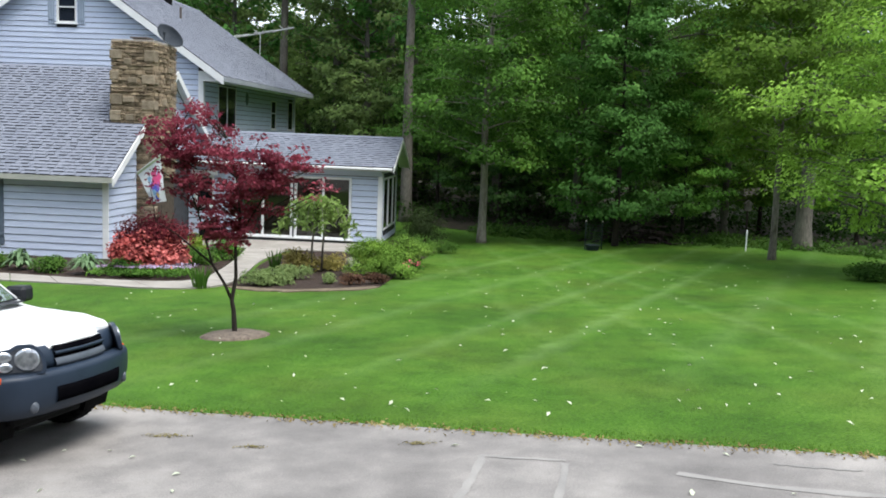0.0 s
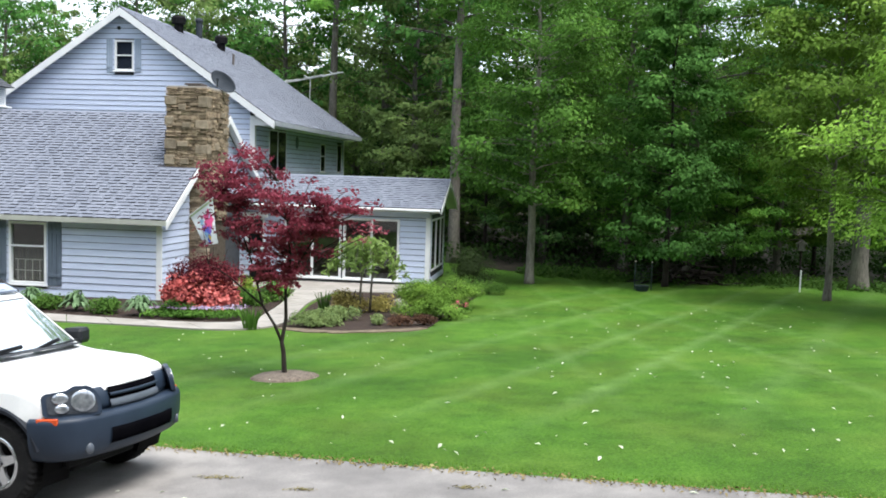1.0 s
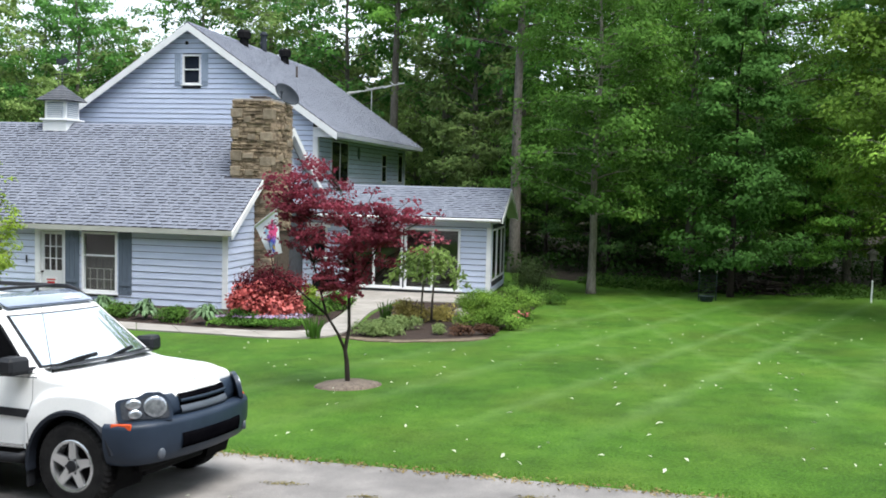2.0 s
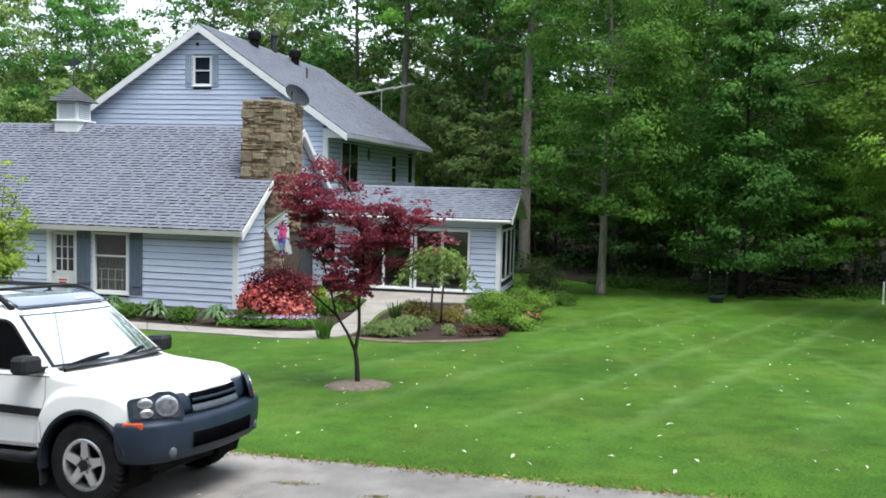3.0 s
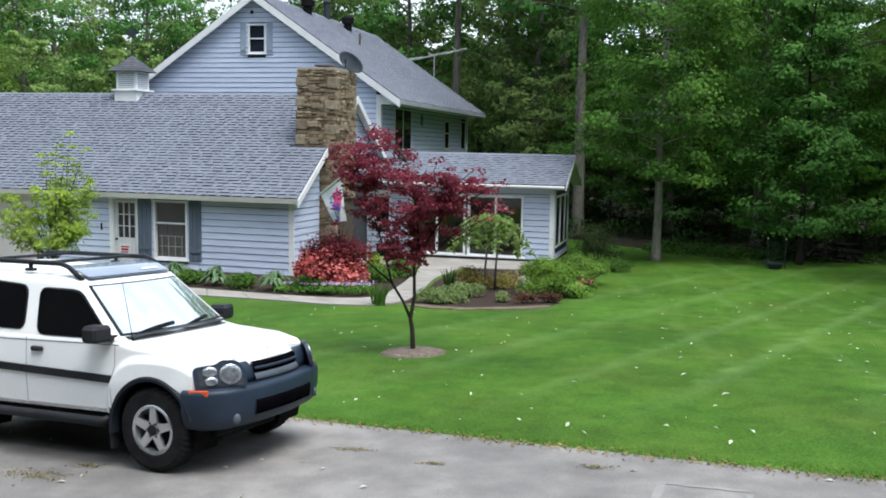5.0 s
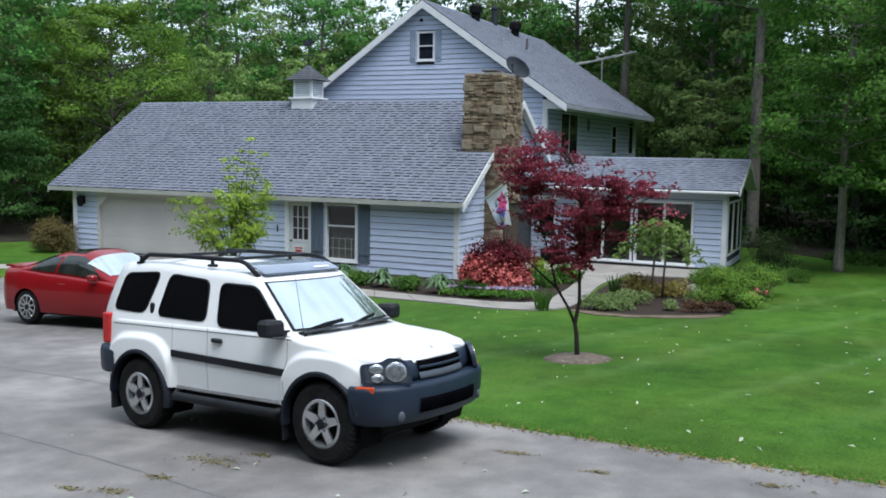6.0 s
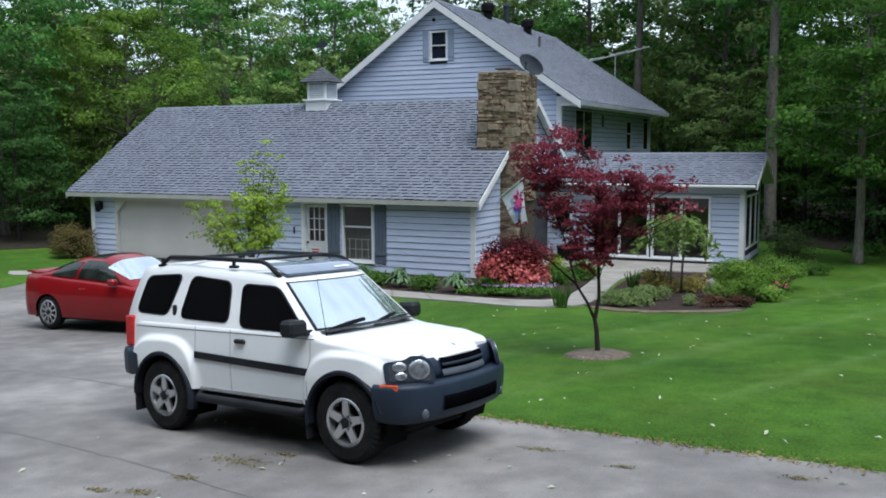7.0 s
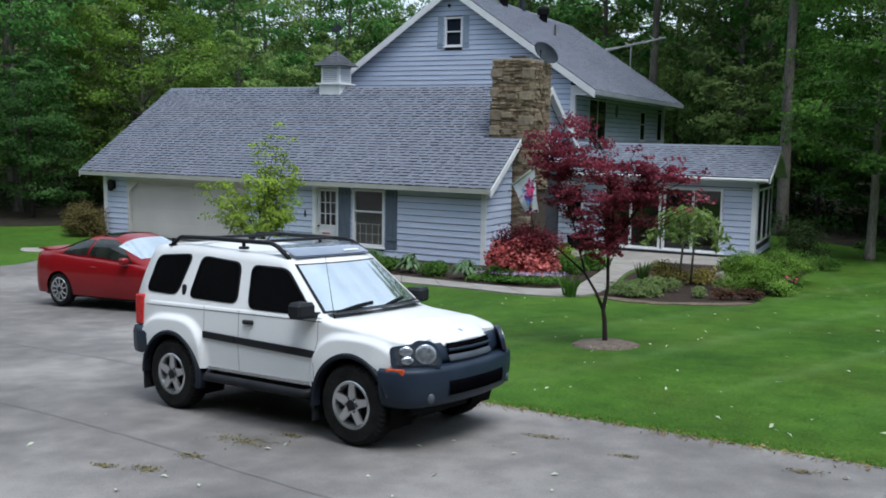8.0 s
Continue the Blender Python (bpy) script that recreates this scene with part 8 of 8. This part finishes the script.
part("feed_arm", bm, MAT["dish"], sat)

# lantern by the garage, lamp in the gable, oval vent on the end wall, small plate by the door
lan = thing("wall_lantern", "black wall lantern beside the garage door", "lamp", (-26.45, 25.04, 0.8))
part("backplate", boxes((-26.53, -26.39, 25.0, 25.04, 0.70, 1.0), bevel=0.006), MAT["black"], lan)
bm = bmesh.new()
lathe(bm, [(0.04, 0.62), (0.10, 0.66), (0.13, 0.92), (0.15, 0.93), (0.05, 1.03), (0, 1.05)], Matrix.Translation((-26.46, 24.86, 0)), 6)
part("lantern_body", bm, MAT["black"], lan)
bm = bmesh.new()
lathe(bm, [(0.02, 0), (0.05, 0.03), (0.075, 0.10), (0, 0.11)], Matrix.Translation((-17.38, 34.62, 8.20)) @ pose(0, 0, 0, 100, 0, 0), 12)
part("gable_lamp", bm, MAT["black"], house, "small dark flood lamp under the gable")
bm = bmesh.new()
lathe(bm, [(0.20, 0), (0.22, 0.02), (0.20, 0.04), (0.15, 0.03), (0, 0.03)], Matrix.Translation((MX1 + 0.03, 40.3, 4.1)) @ pose(0, 0, 0, 0, 90, 0) @ Matrix.Diagonal((1.3, 0.8, 1, 1)), 20)
part("wall_ornament", bm, MAT["shutter"], house, "oval grey wall ornament")
part("wall_plate", boxes((-17.84, -17.79, WY0 - 0.05, WY0 - 0.036, 0.12, 0.34)), MAT["black"], house)
sign = thing("door_sign", "small white sign with red bars on the entry door", "sign", (-17.0, 25.1, -0.45))
part("board", boxes((-17.22, -16.82, 25.098, 25.108, -0.62, -0.30), bevel=0.003), MAT["trim"], sign)
for z0, z1, u0, u1 in ((-0.40, -0.36, -17.17, -16.87), (-0.50, -0.44, -17.15, -16.90), (-0.57, -0.54, -17.17, -16.92)):
    part("bar", boxes((u0, u1, 25.091, 25.0955, z0, z1)), MAT["red_lens"], sign)

# garden flag on a slanting pole at the chimney
MAT["cloth"] = surface("white_flag_cloth", (0.66, 0.72, 0.74), (0.78, 0.82, 0.84), scale=3, fine=60, rough=0.85, bump=0.1)
MAT["cloth_green"] = surface("pale_green_hem", (0.34, 0.46, 0.26), (0.44, 0.55, 0.34), scale=3, rough=0.85)
for nm, c in (("pink", (0.72, 0.10, 0.26)), ("blue", (0.10, 0.14, 0.60)), ("sky", (0.30, 0.52, 0.72)), ("gold", (0.60, 0.45, 0.10)), ("violet", (0.34, 0.14, 0.52))):
    MAT["dye_" + nm] = surface("dyed_%s_cloth" % nm, tuple(v * 0.85 for v in c), c, scale=9, rough=0.85)
flag = thing("garden_flag", "white garden flag with pink and blue flowers on a slanting pole", "flag", (-11.0, 26.75, 1.2))
A, B = Vector((-11.05, 26.55, 1.40)), Vector((-10.30, 26.45, 1.96))
C, D = Vector((-10.15, 26.5, 0.60)), Vector((-10.58, 26.55, 0.52))


def cloth(u, v, off=0.0):
    p = (A.lerp(B, u)).lerp(D.lerp(C, u), v)
    return p + Vector((0, -off + 0.05 * math.sin(u * 5 + v * 2.5) * v + 0.03 * math.sin(v * 7), 0))


rows = [[tuple(cloth(i / 12, j / 14)) for i in range(13)] for j in range(15)]
ob = part("cloth", grid_mesh("cloth", rows, MAT["cloth"]), None, flag)
part("hem", grid_mesh("hem", [[tuple(cloth(i / 8, v, 0.004)) for i in range(9)] for v in (0.0, 0.06)], MAT["cloth_green"]), None, flag)
rf = random.Random(9)
for u, v, r, nm in [(a, b, c * 1.8, d) for a, b, c, d in ((0.66, 0.36, 0.13, "pink"), (0.78, 0.45, 0.10, "pink"), (0.58, 0.46, 0.08, "pink"), (0.5, 0.62, 0.10, "blue"), (0.62, 0.68, 0.09, "blue"), (0.40, 0.55, 0.07, "violet"), (0.72, 0.30, 0.06, "sky"), (0.45, 0.72, 0.07, "sky"), (0.60, 0.82, 0.05, "gold"), (0.72, 0.62, 0.06, "violet"), (0.35, 0.35, 0.06, "sky"), (0.5, 0.9, 0.06, "blue"))]:
    ring = [tuple(cloth(u + r * math.cos(a) * (0.8 + 0.25 * math.cos(5 * a)), v + r * math.sin(a) * (0.8 + 0.25 * math.cos(5 * a)), 0.004 + 0.001 * rf.random())) for a in np.linspace(0, 2 * math.pi, 20, endpoint=False)]
    mid = tuple(cloth(u, v, 0.0065))
    part("printed_flower", mesh_of("printed_flower", ring + [mid], [(i, (i + 1) % 20, 20) for i in range(20)], MAT["dye_" + nm]), None, flag)
bm = bmesh.new()
d = (B - A).normalized()
tube(bm, [A - d * 0.32 + Vector((0, 0.35, -0.08)), A - Vector((0, 0, -0.01)), B + d * 0.12], 0.014, 8)
part("pole", bm, MAT["trim"], flag)

# a black storage bench before the small window, and a pale rock in the bed
x, y = -10.15, 30.75
z = G(x, y) + 0.04
bench = thing("storage_bench", "low black storage bench on the patio against the wall", "bench", (x, y, z))
part("box", boxes((x - 0.42, x + 0.42, y - 0.22, y + 0.22, z + 0.04, z + 0.42), bevel=0.015), MAT["black"], bench)
part("lid", boxes((x - 0.45, x + 0.45, y - 0.25, y + 0.25, z + 0.425, z + 0.48), bevel=0.012), MAT["black"], bench)
for dx in (-0.36, 0.36):
    for dy in (-0.17, 0.17):
        part("foot", boxes((x + dx - 0.04, x + dx + 0.04, y + dy - 0.04, y + dy + 0.04, z, z + 0.045)), MAT["black"], bench)
x, y = -4.15, 24.2
bm = bmesh.new()
bmesh.ops.create_icosphere(bm, subdivisions=3, radius=0.21, matrix=Matrix.Translation((x, y, G(x, y) + 0.13)) @ Matrix.Diagonal((1.1, 0.9, 0.95, 1)))
for v in bm.verts:
    v.co += Vector((1, 1, 1)) * 0.05 * noise.noise(v.co * 4)
tagged(part("garden_rock", bm, MAT["concrete"], None, smooth=True), "pale rounded rock in the island bed", "rock")

# ---- far end of the lawn ----
x, y = 7.87, 31.2
part_z = G(x, y)
st = thing("marker_stake", "thin white marker stake in the lawn", "stake", (x, y, part_z))
bm = bmesh.new()
tube(bm, [(x, y, part_z - 0.1), (x, y, part_z + 0.70), (x, y, part_z + 0.72)], [0.026, 0.026, 0.016], 8)
part("shaft", bm, MAT["trim"], st)
x, y = 8.9, 35.5
z = G(x, y)
bh = thing("bird_house", "dark bird house on a post at the wood's edge", "bird house", (x, y, z))
bm = bmesh.new()
tube(bm, [(x, y, z - 0.1), (x, y, z + 1.25)], 0.04, 8)
part("post", bm, MAT["bark_dark"], bh)
part("box", boxes((x - 0.12, x + 0.12, y - 0.1, y + 0.1, z + 1.25, z + 1.52)), MAT["bark"], bh)
bm = bmesh.new()
prism(bm, [(x - 0.2, y - 0.16, z + 1.50), (x + 0.2, y - 0.16, z + 1.50), (x, y - 0.16, z + 1.66)], (0, 0.32, 0))
part("roof", bm, MAT["bark"], bh)
MAT["tarp"] = surface("faded_blue_green_paint", (0.010, 0.020, 0.020), (0.018, 0.032, 0.032), scale=3, rough=0.7)
x, y = 2.88, 31.7
z = G(x, y)
fr = thing("garden_rack", "faded green wire rack with two pale-topped posts at the lawn's end", "rack", (x, y, z))
for dx in (-0.28, 0.28):
    bm = bmesh.new()
    tube(bm, [(x + dx, y, z - 0.05), (x + dx, y, z + 0.95)], 0.018, 8)
    part("post", bm, MAT["tarp"], fr)
    bm = bmesh.new()
    lathe(bm, [(0.026, 0), (0.024, 0.05), (0, 0.06)], Matrix.Translation((x + dx, y, z + 0.95)), 10)
    part("cap", bm, MAT["concrete"], fr)
for k in range(8):
    bm = bmesh.new()
    tube(bm, [(x - 0.28, y, z + 0.15 + k * 0.1), (x + 0.28, y, z + 0.15 + k * 0.1)], 0.006, 6)
    part("wire", bm, MAT["tarp"], fr)
bm = bmesh.new()
lathe(bm, [(0.0, 0.0), (0.20, 0.02), (0.25, 0.20), (0.22, 0.2), (0.0, 0.12)], Matrix.Translation((x - 0.05, y - 0.3, z)), 16)
part("bowl", bm, MAT["tarp"], fr)
rb = random.Random(12)
bm = bmesh.new()
for k in range(70):
    cx, cy = rb.gauss(4.9, 0.8), rb.gauss(35.0, 0.4)
    cz = G(cx, cy) + rb.uniform(0.03, 0.75) * math.exp(-((cx - 4.9) / 1.1) ** 2)
    a, l = rb.uniform(0, 3.14), rb.uniform(0.3, 0.9)
    tube(bm, [(cx - math.cos(a) * l, cy - math.sin(a) * l, cz + rb.uniform(-0.15, 0.15)), (cx, cy, cz + 0.05), (cx + math.cos(a) * l, cy + math.sin(a) * l, cz + rb.uniform(-0.15, 0.2))], rb.uniform(0.015, 0.05), 5)
tagged(part("brush_pile", bm, MAT["bark_dark"], None), "heap of cut branches and logs at the wood's edge", "brush", kind="stuff")

# pale concrete pad at the garage corner
bm = bmesh.new()
ring = [(-25.5, 20.1), (-25.0, 19.9), (-24.6, 20.1), (-24.8, 20.6), (-25.5, 20.8), (-25.9, 20.5)]
prism(bm, [(a, b, G(a, b) - 0.05) for a, b in ring], (0, 0, 0.065))
tagged(part("concrete_pad", bm, MAT["concrete"], None), "pale concrete pad beside the driveway", "pavement", kind="structure")

# ---- driveway marks and litter ----
def strip_on(name, pts, w, lift, material, label, wob=0.02, seed=1):
    rng = random.Random(seed)
    line = smooth_line(pts, 7)
    verts, faces = [], []
    for i, p in enumerate(line):
        a, b = Vector(line[max(0, i - 1)]), Vector(line[min(len(line) - 1, i + 1)])
        n = Vector((-(b - a).y, (b - a).x)).normalized()
        ww = w * rng.uniform(0.75, 1.25)
        c = Vector(p) + n * rng.uniform(-wob, wob)
        for s in (-1, 1):
            q = c + n * s * ww / 2
            verts.append((q.x, q.y, G(q.x, q.y) + lift))
    for i in range(len(line) - 1):
        faces.append((2 * i, 2 * i + 1, 2 * i + 3, 2 * i + 2))
    ob = new(name, mesh_of(name, verts, faces, material))
    return tagged(ob, label, "marking", kind="structure")


MAT["tar"] = surface("dark_tar_seam", (0.135, 0.131, 0.126), (0.20, 0.195, 0.187), scale=1.5, rough=0.85)
MAT["patch"] = surface("pale_asphalt_patch", (0.20, 0.192, 0.186), (0.27, 0.258, 0.246), scale=2.5, fine=70, rough=0.85, bump=0.2)
strip_on("tar_seam", [(-12, 7.3), (-9.5, 6.75), (-7.74, 6.47), (-6.32, 6.17), (-4.95, 5.83), (-3.2, 5.4), (0, 4.6)], 0.028, 0.0190, MAT["tar"], "dark tar seam across the asphalt", seed=1)
strip_on("tar_seam", [(-13, 9.6), (-10.2, 9.2), (-8.4, 8.9)], 0.02, 0.0190, MAT["tar"], "fine crack in the asphalt", seed=2)
strip_on("tar_seam", [(2.3, 7.38), (2.6, 7.30), (2.95, 7.24)], 0.02, 0.0190, MAT["tar"], "fine crack in the asphalt", seed=3)
strip_on("pale_seam", [(-0.02, 7.5), (-0.08, 6.9), (-0.2, 6.2), (-0.5, 4.5)], 0.07, 0.0194, MAT["patch"], "pale worn seam in the asphalt", seed=4, wob=0.005)
strip_on("pale_seam", [(-0.04, 7.47), (0.3, 7.42), (0.66, 7.38)], 0.05, 0.0198, MAT["patch"], "pale worn seam in the asphalt", seed=5, wob=0.005)
strip_on("pale_seam", [(0.65, 7.3), (0.6, 6.8), (0.52, 6.2), (0.4, 5.0)], 0.06, 0.0194, MAT["patch"], "pale worn seam in the asphalt", seed=6, wob=0.005)
strip_on("pale_seam", [(1.5, 7.1), (2.2, 6.8), (3.2, 6.6), (5.0, 6.3)], 0.10, 0.0194, MAT["patch"], "pale worn patch in the asphalt", seed=7, wob=0.005)

nr = np.random.default_rng(77)
rl = random.Random(77)
pts = []
for cx, cy, w in ((-5.32, 6.54, 0.30), (-5.42, 5.94, 0.14), (-5.51, 5.47, 0.16), (-5.87, 5.38, 0.12), (-5.05, 6.88, 0.12), (-2.9, 7.9, 0.14), (-0.6, 7.8, 0.12), (-2.0, 7.6, 0.1)):
    for k in range(int(520 * w)):
        x, y = rl.gauss(cx, w * 0.62), rl.gauss(cy, w * 0.25)
        pts.append((x, y, G(x, y) + 0.025))
LEAF["catkin"] = leaf("yellow_brown_catkin", (0.12, 0.10, 0.045), (0.24, 0.21, 0.10), (0.34, 0.31, 0.17), through=0.1)
lit = new("leaf_litter", leaf_mesh("leaf_litter", np.array(pts), 0.034, LEAF["catkin"], nr, up=2.5, aspect=0.4))
tagged(lit, "small heaps of dry yellow-brown catkins on the asphalt", "litter", kind="stuff")
pts = []
for k in range(300):
    x, y = rl.uniform(-9, 11), 8.6 + 17 * rl.random() ** 1.6
    if y < 9.3 - 0.17 * x - 0.6 + (0.8 if x < -4 else 0) or (x < -5.5 and y < 12.5 - (x + 6) * 0.9):
        continue
    if (-7.5 < x < -1.6 and y > 19) or y > 26 or (x < -7 and y > 19):
        continue
    pts.append((x, y, G(x, y) + 0.035))
for k in range(70):
    x, y = rl.uniform(-12, 6), rl.uniform(3.5, 8.0)
    pts.append((x, y, G(x, y) + 0.03))
pet = new("fallen_petals", leaf_mesh("fallen_petals", np.array(pts), 0.068, LEAF["petal"], nr, up=3.0, aspect=0.48))
tagged(pet, "pale petals and leaves scattered over lawn and driveway", "petals", kind="stuff")

# ragged grass along the driveway's edge, and dry clippings in it
def edge_y(x):
    tab = [(-6.6, 9.9), (-4.0, 9.02), (-2.0, 8.62), (0.1, 8.22), (3.28, 7.66), (8, 6.85), (16, 5.3)]
    return float(np.interp(x, [p[0] for p in tab], [p[1] for p in tab]))


verts, faces = [], []
for k in range(7000):
    x = rl.uniform(-6.4, 10)
    dy = rl.random() ** 2 * 0.35 - 0.05
    y = edge_y(x) + dy
    h = rl.uniform(0.012, 0.032) * (1.25 if dy < 0.15 else 1.0)
    a, ln = rl.uniform(0, 6.28), rl.uniform(0.0, 0.04)
    w = 0.006 + 0.0012 * dy
    z = G(x, y)
    ux, uy = math.cos(a) * w, math.sin(a) * w
    i = len(verts)
    verts += [(x - ux, y - uy, z - 0.01), (x + ux, y + uy, z - 0.01), (x + uy / w * ln, y - ux / w * ln, z + h)]
    faces.append((i, i + 1, i + 2))
gb = new("grass_blades", mesh_of("grass_blades", verts, faces, LEAF["grass"]))
tagged(gb, "short mown grass blades along the driveway", "grass", kind="stuff")
pts = []
for k in range(1500):
    x = rl.uniform(-6.4, 9)
    y = edge_y(x) + rl.gauss(-0.06, 0.07)
    pts.append((x, y, G(x, y) + 0.03))
dr = new("dry_clippings", leaf_mesh("dry_clippings", np.array(pts), 0.045, LEAF["dry"], nr, up=1.5, aspect=0.4))
tagged(dr, "dry tan clippings along the lawn's edge", "litter", kind="stuff")

# ---- roof shingles, laid in courses ----
rsn = random.Random(55)


def shadow_cut_edges(me):
    """The cut faces of each tab are dark: black asphalt core plus painted shadow."""
    me.materials.append(MAT["roofdeck"])
    me.polygons.foreach_set("material_index", [1 if k % 4 else 0 for k in range(len(me.polygons))])


def shingle_roof(owner_name, origin, along, up, length, rise, expo=0.156, tab=0.30, skip=None, single=None, thick=(0.016, 0.032, 0.040)):
    """Tabs in overlapping courses on a plane; single(u, v) picks those that become objects."""
    along, up = Vector(along).normalized(), Vector(up).normalized()
    nrm = along.cross(up)
    if nrm.z < 0:
        nrm = -nrm
    o = Vector(origin)
    verts, faces, shared = [], [], {}
    n_rows = int(rise / expo)
    count = 0
    for j in range(n_rows + 1):
        v0 = j * expo
        v1 = min(v0 + expo * 1.12, rise + 0.01)
        u = -rsn.uniform(0, tab)
        raised = rsn.random() < 0.5
        while u < length:
            w = rsn.uniform(0.15, 0.32) if raised else rsn.uniform(0.08, 0.2)
            raised = not raised
            a, b = max(0, u), min(length, u + w)
            u += w
            if b - a < 0.03 or (skip and skip(a, b, v0)):
                continue
            th = thick[0] if raised else rsn.choice(thick[1:])
            if single and single(a, v0) and count < 300 and a > 0.01 and b < length - 0.01:
                key = (round(b - a, 2), th)
                if key not in shared:
                    q = [(0, 0, 0.0), (b - a, 0, 0.0), (b - a, v1 - v0, 0), (0, v1 - v0, 0), (0, 0, th), (b - a, 0, th), (b - a, v1 - v0, 0.003), (0, v1 - v0, 0.003)]
                    shared[key] = mesh_of("shingle", q, [(4, 5, 6, 7), (0, 1, 5, 4), (1, 2, 6, 5), (3, 0, 4, 7)], MAT["shingle"])
                    shadow_cut_edges(shared[key])
                ob = new("shingle", shared[key])
                p = o + along * a + up * v0 + nrm * 0.002
                ob.parent = house
                ob.matrix_parent_inverse = house.matrix_basis.inverted()
                ob.matrix_basis = Matrix((( along.x, up.x, nrm.x, p.x), (along.y, up.y, nrm.y, p.y), (along.z, up.z, nrm.z, p.z), (0, 0, 0, 1)))
                count += 1
                continue
            i = len(verts)
            for uu, vv, hh in ((a, v0, 0.0), (b, v0, 0.0), (b, v1, 0.0), (a, v1, 0.0), (a, v0, th), (b, v0, th), (b, v1, 0.003), (a, v1, 0.003)):
                verts.append(o + along * uu + up * vv + nrm * (hh + 0.002))
            faces += [tuple(i + k for k in f) for f in ((4, 5, 6, 7), (0, 1, 5, 4), (1, 2, 6, 5), (3, 0, 4, 7))]
    me = mesh_of(owner_name, verts, faces, MAT["shingle"])
    shadow_cut_edges(me)
    ob = part(owner_name, me, None, house)
    return tagged(ob, kind="stuff")


up_w = (0, 1, W_SLOPE)
shingle_roof("wing_shingles", (RX0, W_EAVE[0] - 0.02, W_EAVE[1] - 0.02 * W_SLOPE), (1, 0, 0), up_w, RX1 - RX0, math.hypot(W_RIDGE_Y - W_EAVE[0] + 0.02, W_RIDGE - W_EAVE[1] + 0.0134),
             skip=lambda a, b, v: RX0 + b > CX0 - 0.02 and RX0 + a < CX1 and W_EAVE[0] + v * 0.83 > CY0 - 0.1 and W_EAVE[0] + v * 0.83 < CY1,
             single=lambda a, v: a > 11.5 and v < 1.95)
shingle_roof("main_shingles", (-10.97, 34.35, main_roof(-10.97)), (0, 1, 0), (-1, 0, M_SLOPE), 15.16, math.hypot(M_RIDGE_X + 10.97, M_SLOPE * (M_RIDGE_X + 10.97)), thick=(0.008, 0.013, 0.017))
shingle_roof("sunroom_shingles", (-11.2, 31.09, SEV - 0.009), (1, 0, 0), (0, 1, S_SLOPE), 7.2, math.hypot(2.30, 2.30 * S_SLOPE), thick=(0.010, 0.018, 0.024))
for nm, p0, p1 in (("ridge_cap", (RX0, W_RIDGE_Y, W_RIDGE), (RX1 + 0.02, W_RIDGE_Y, W_RIDGE)), ("ridge_cap", (M_RIDGE_X, 34.34, M_RIDGE), (M_RIDGE_X, 49.52, M_RIDGE)), ("ridge_cap", (-11.2, S_RIDGE_Y, S_RIDGE), (-4.0, S_RIDGE_Y, S_RIDGE))):
    p0, p1 = Vector(p0), Vector(p1)
    d = (p1 - p0).normalized()
    s = Vector((-d.y, d.x, 0)) * 0.14
    k = W_SLOPE if nm and abs(p0.z - W_RIDGE) < 0.01 else (M_SLOPE if p0.z > 6 else S_SLOPE)
    bm = bmesh.new()
    prism(bm, [p0 - s + Vector((0, 0, 0.022 - 0.14 * k)), p0 + Vector((0, 0, 0.03)), p0 + s + Vector((0, 0, 0.022 - 0.14 * k)), p0 + s + Vector((0, 0, -0.14 * k)), p0 + Vector((0, 0, 0.0)), p0 - s + Vector((0, 0, -0.14 * k))], p1 - p0)
    bmesh.ops.recalc_face_normals(bm, faces=bm.faces[:])
    part(nm, bm, MAT["shingle"], house)
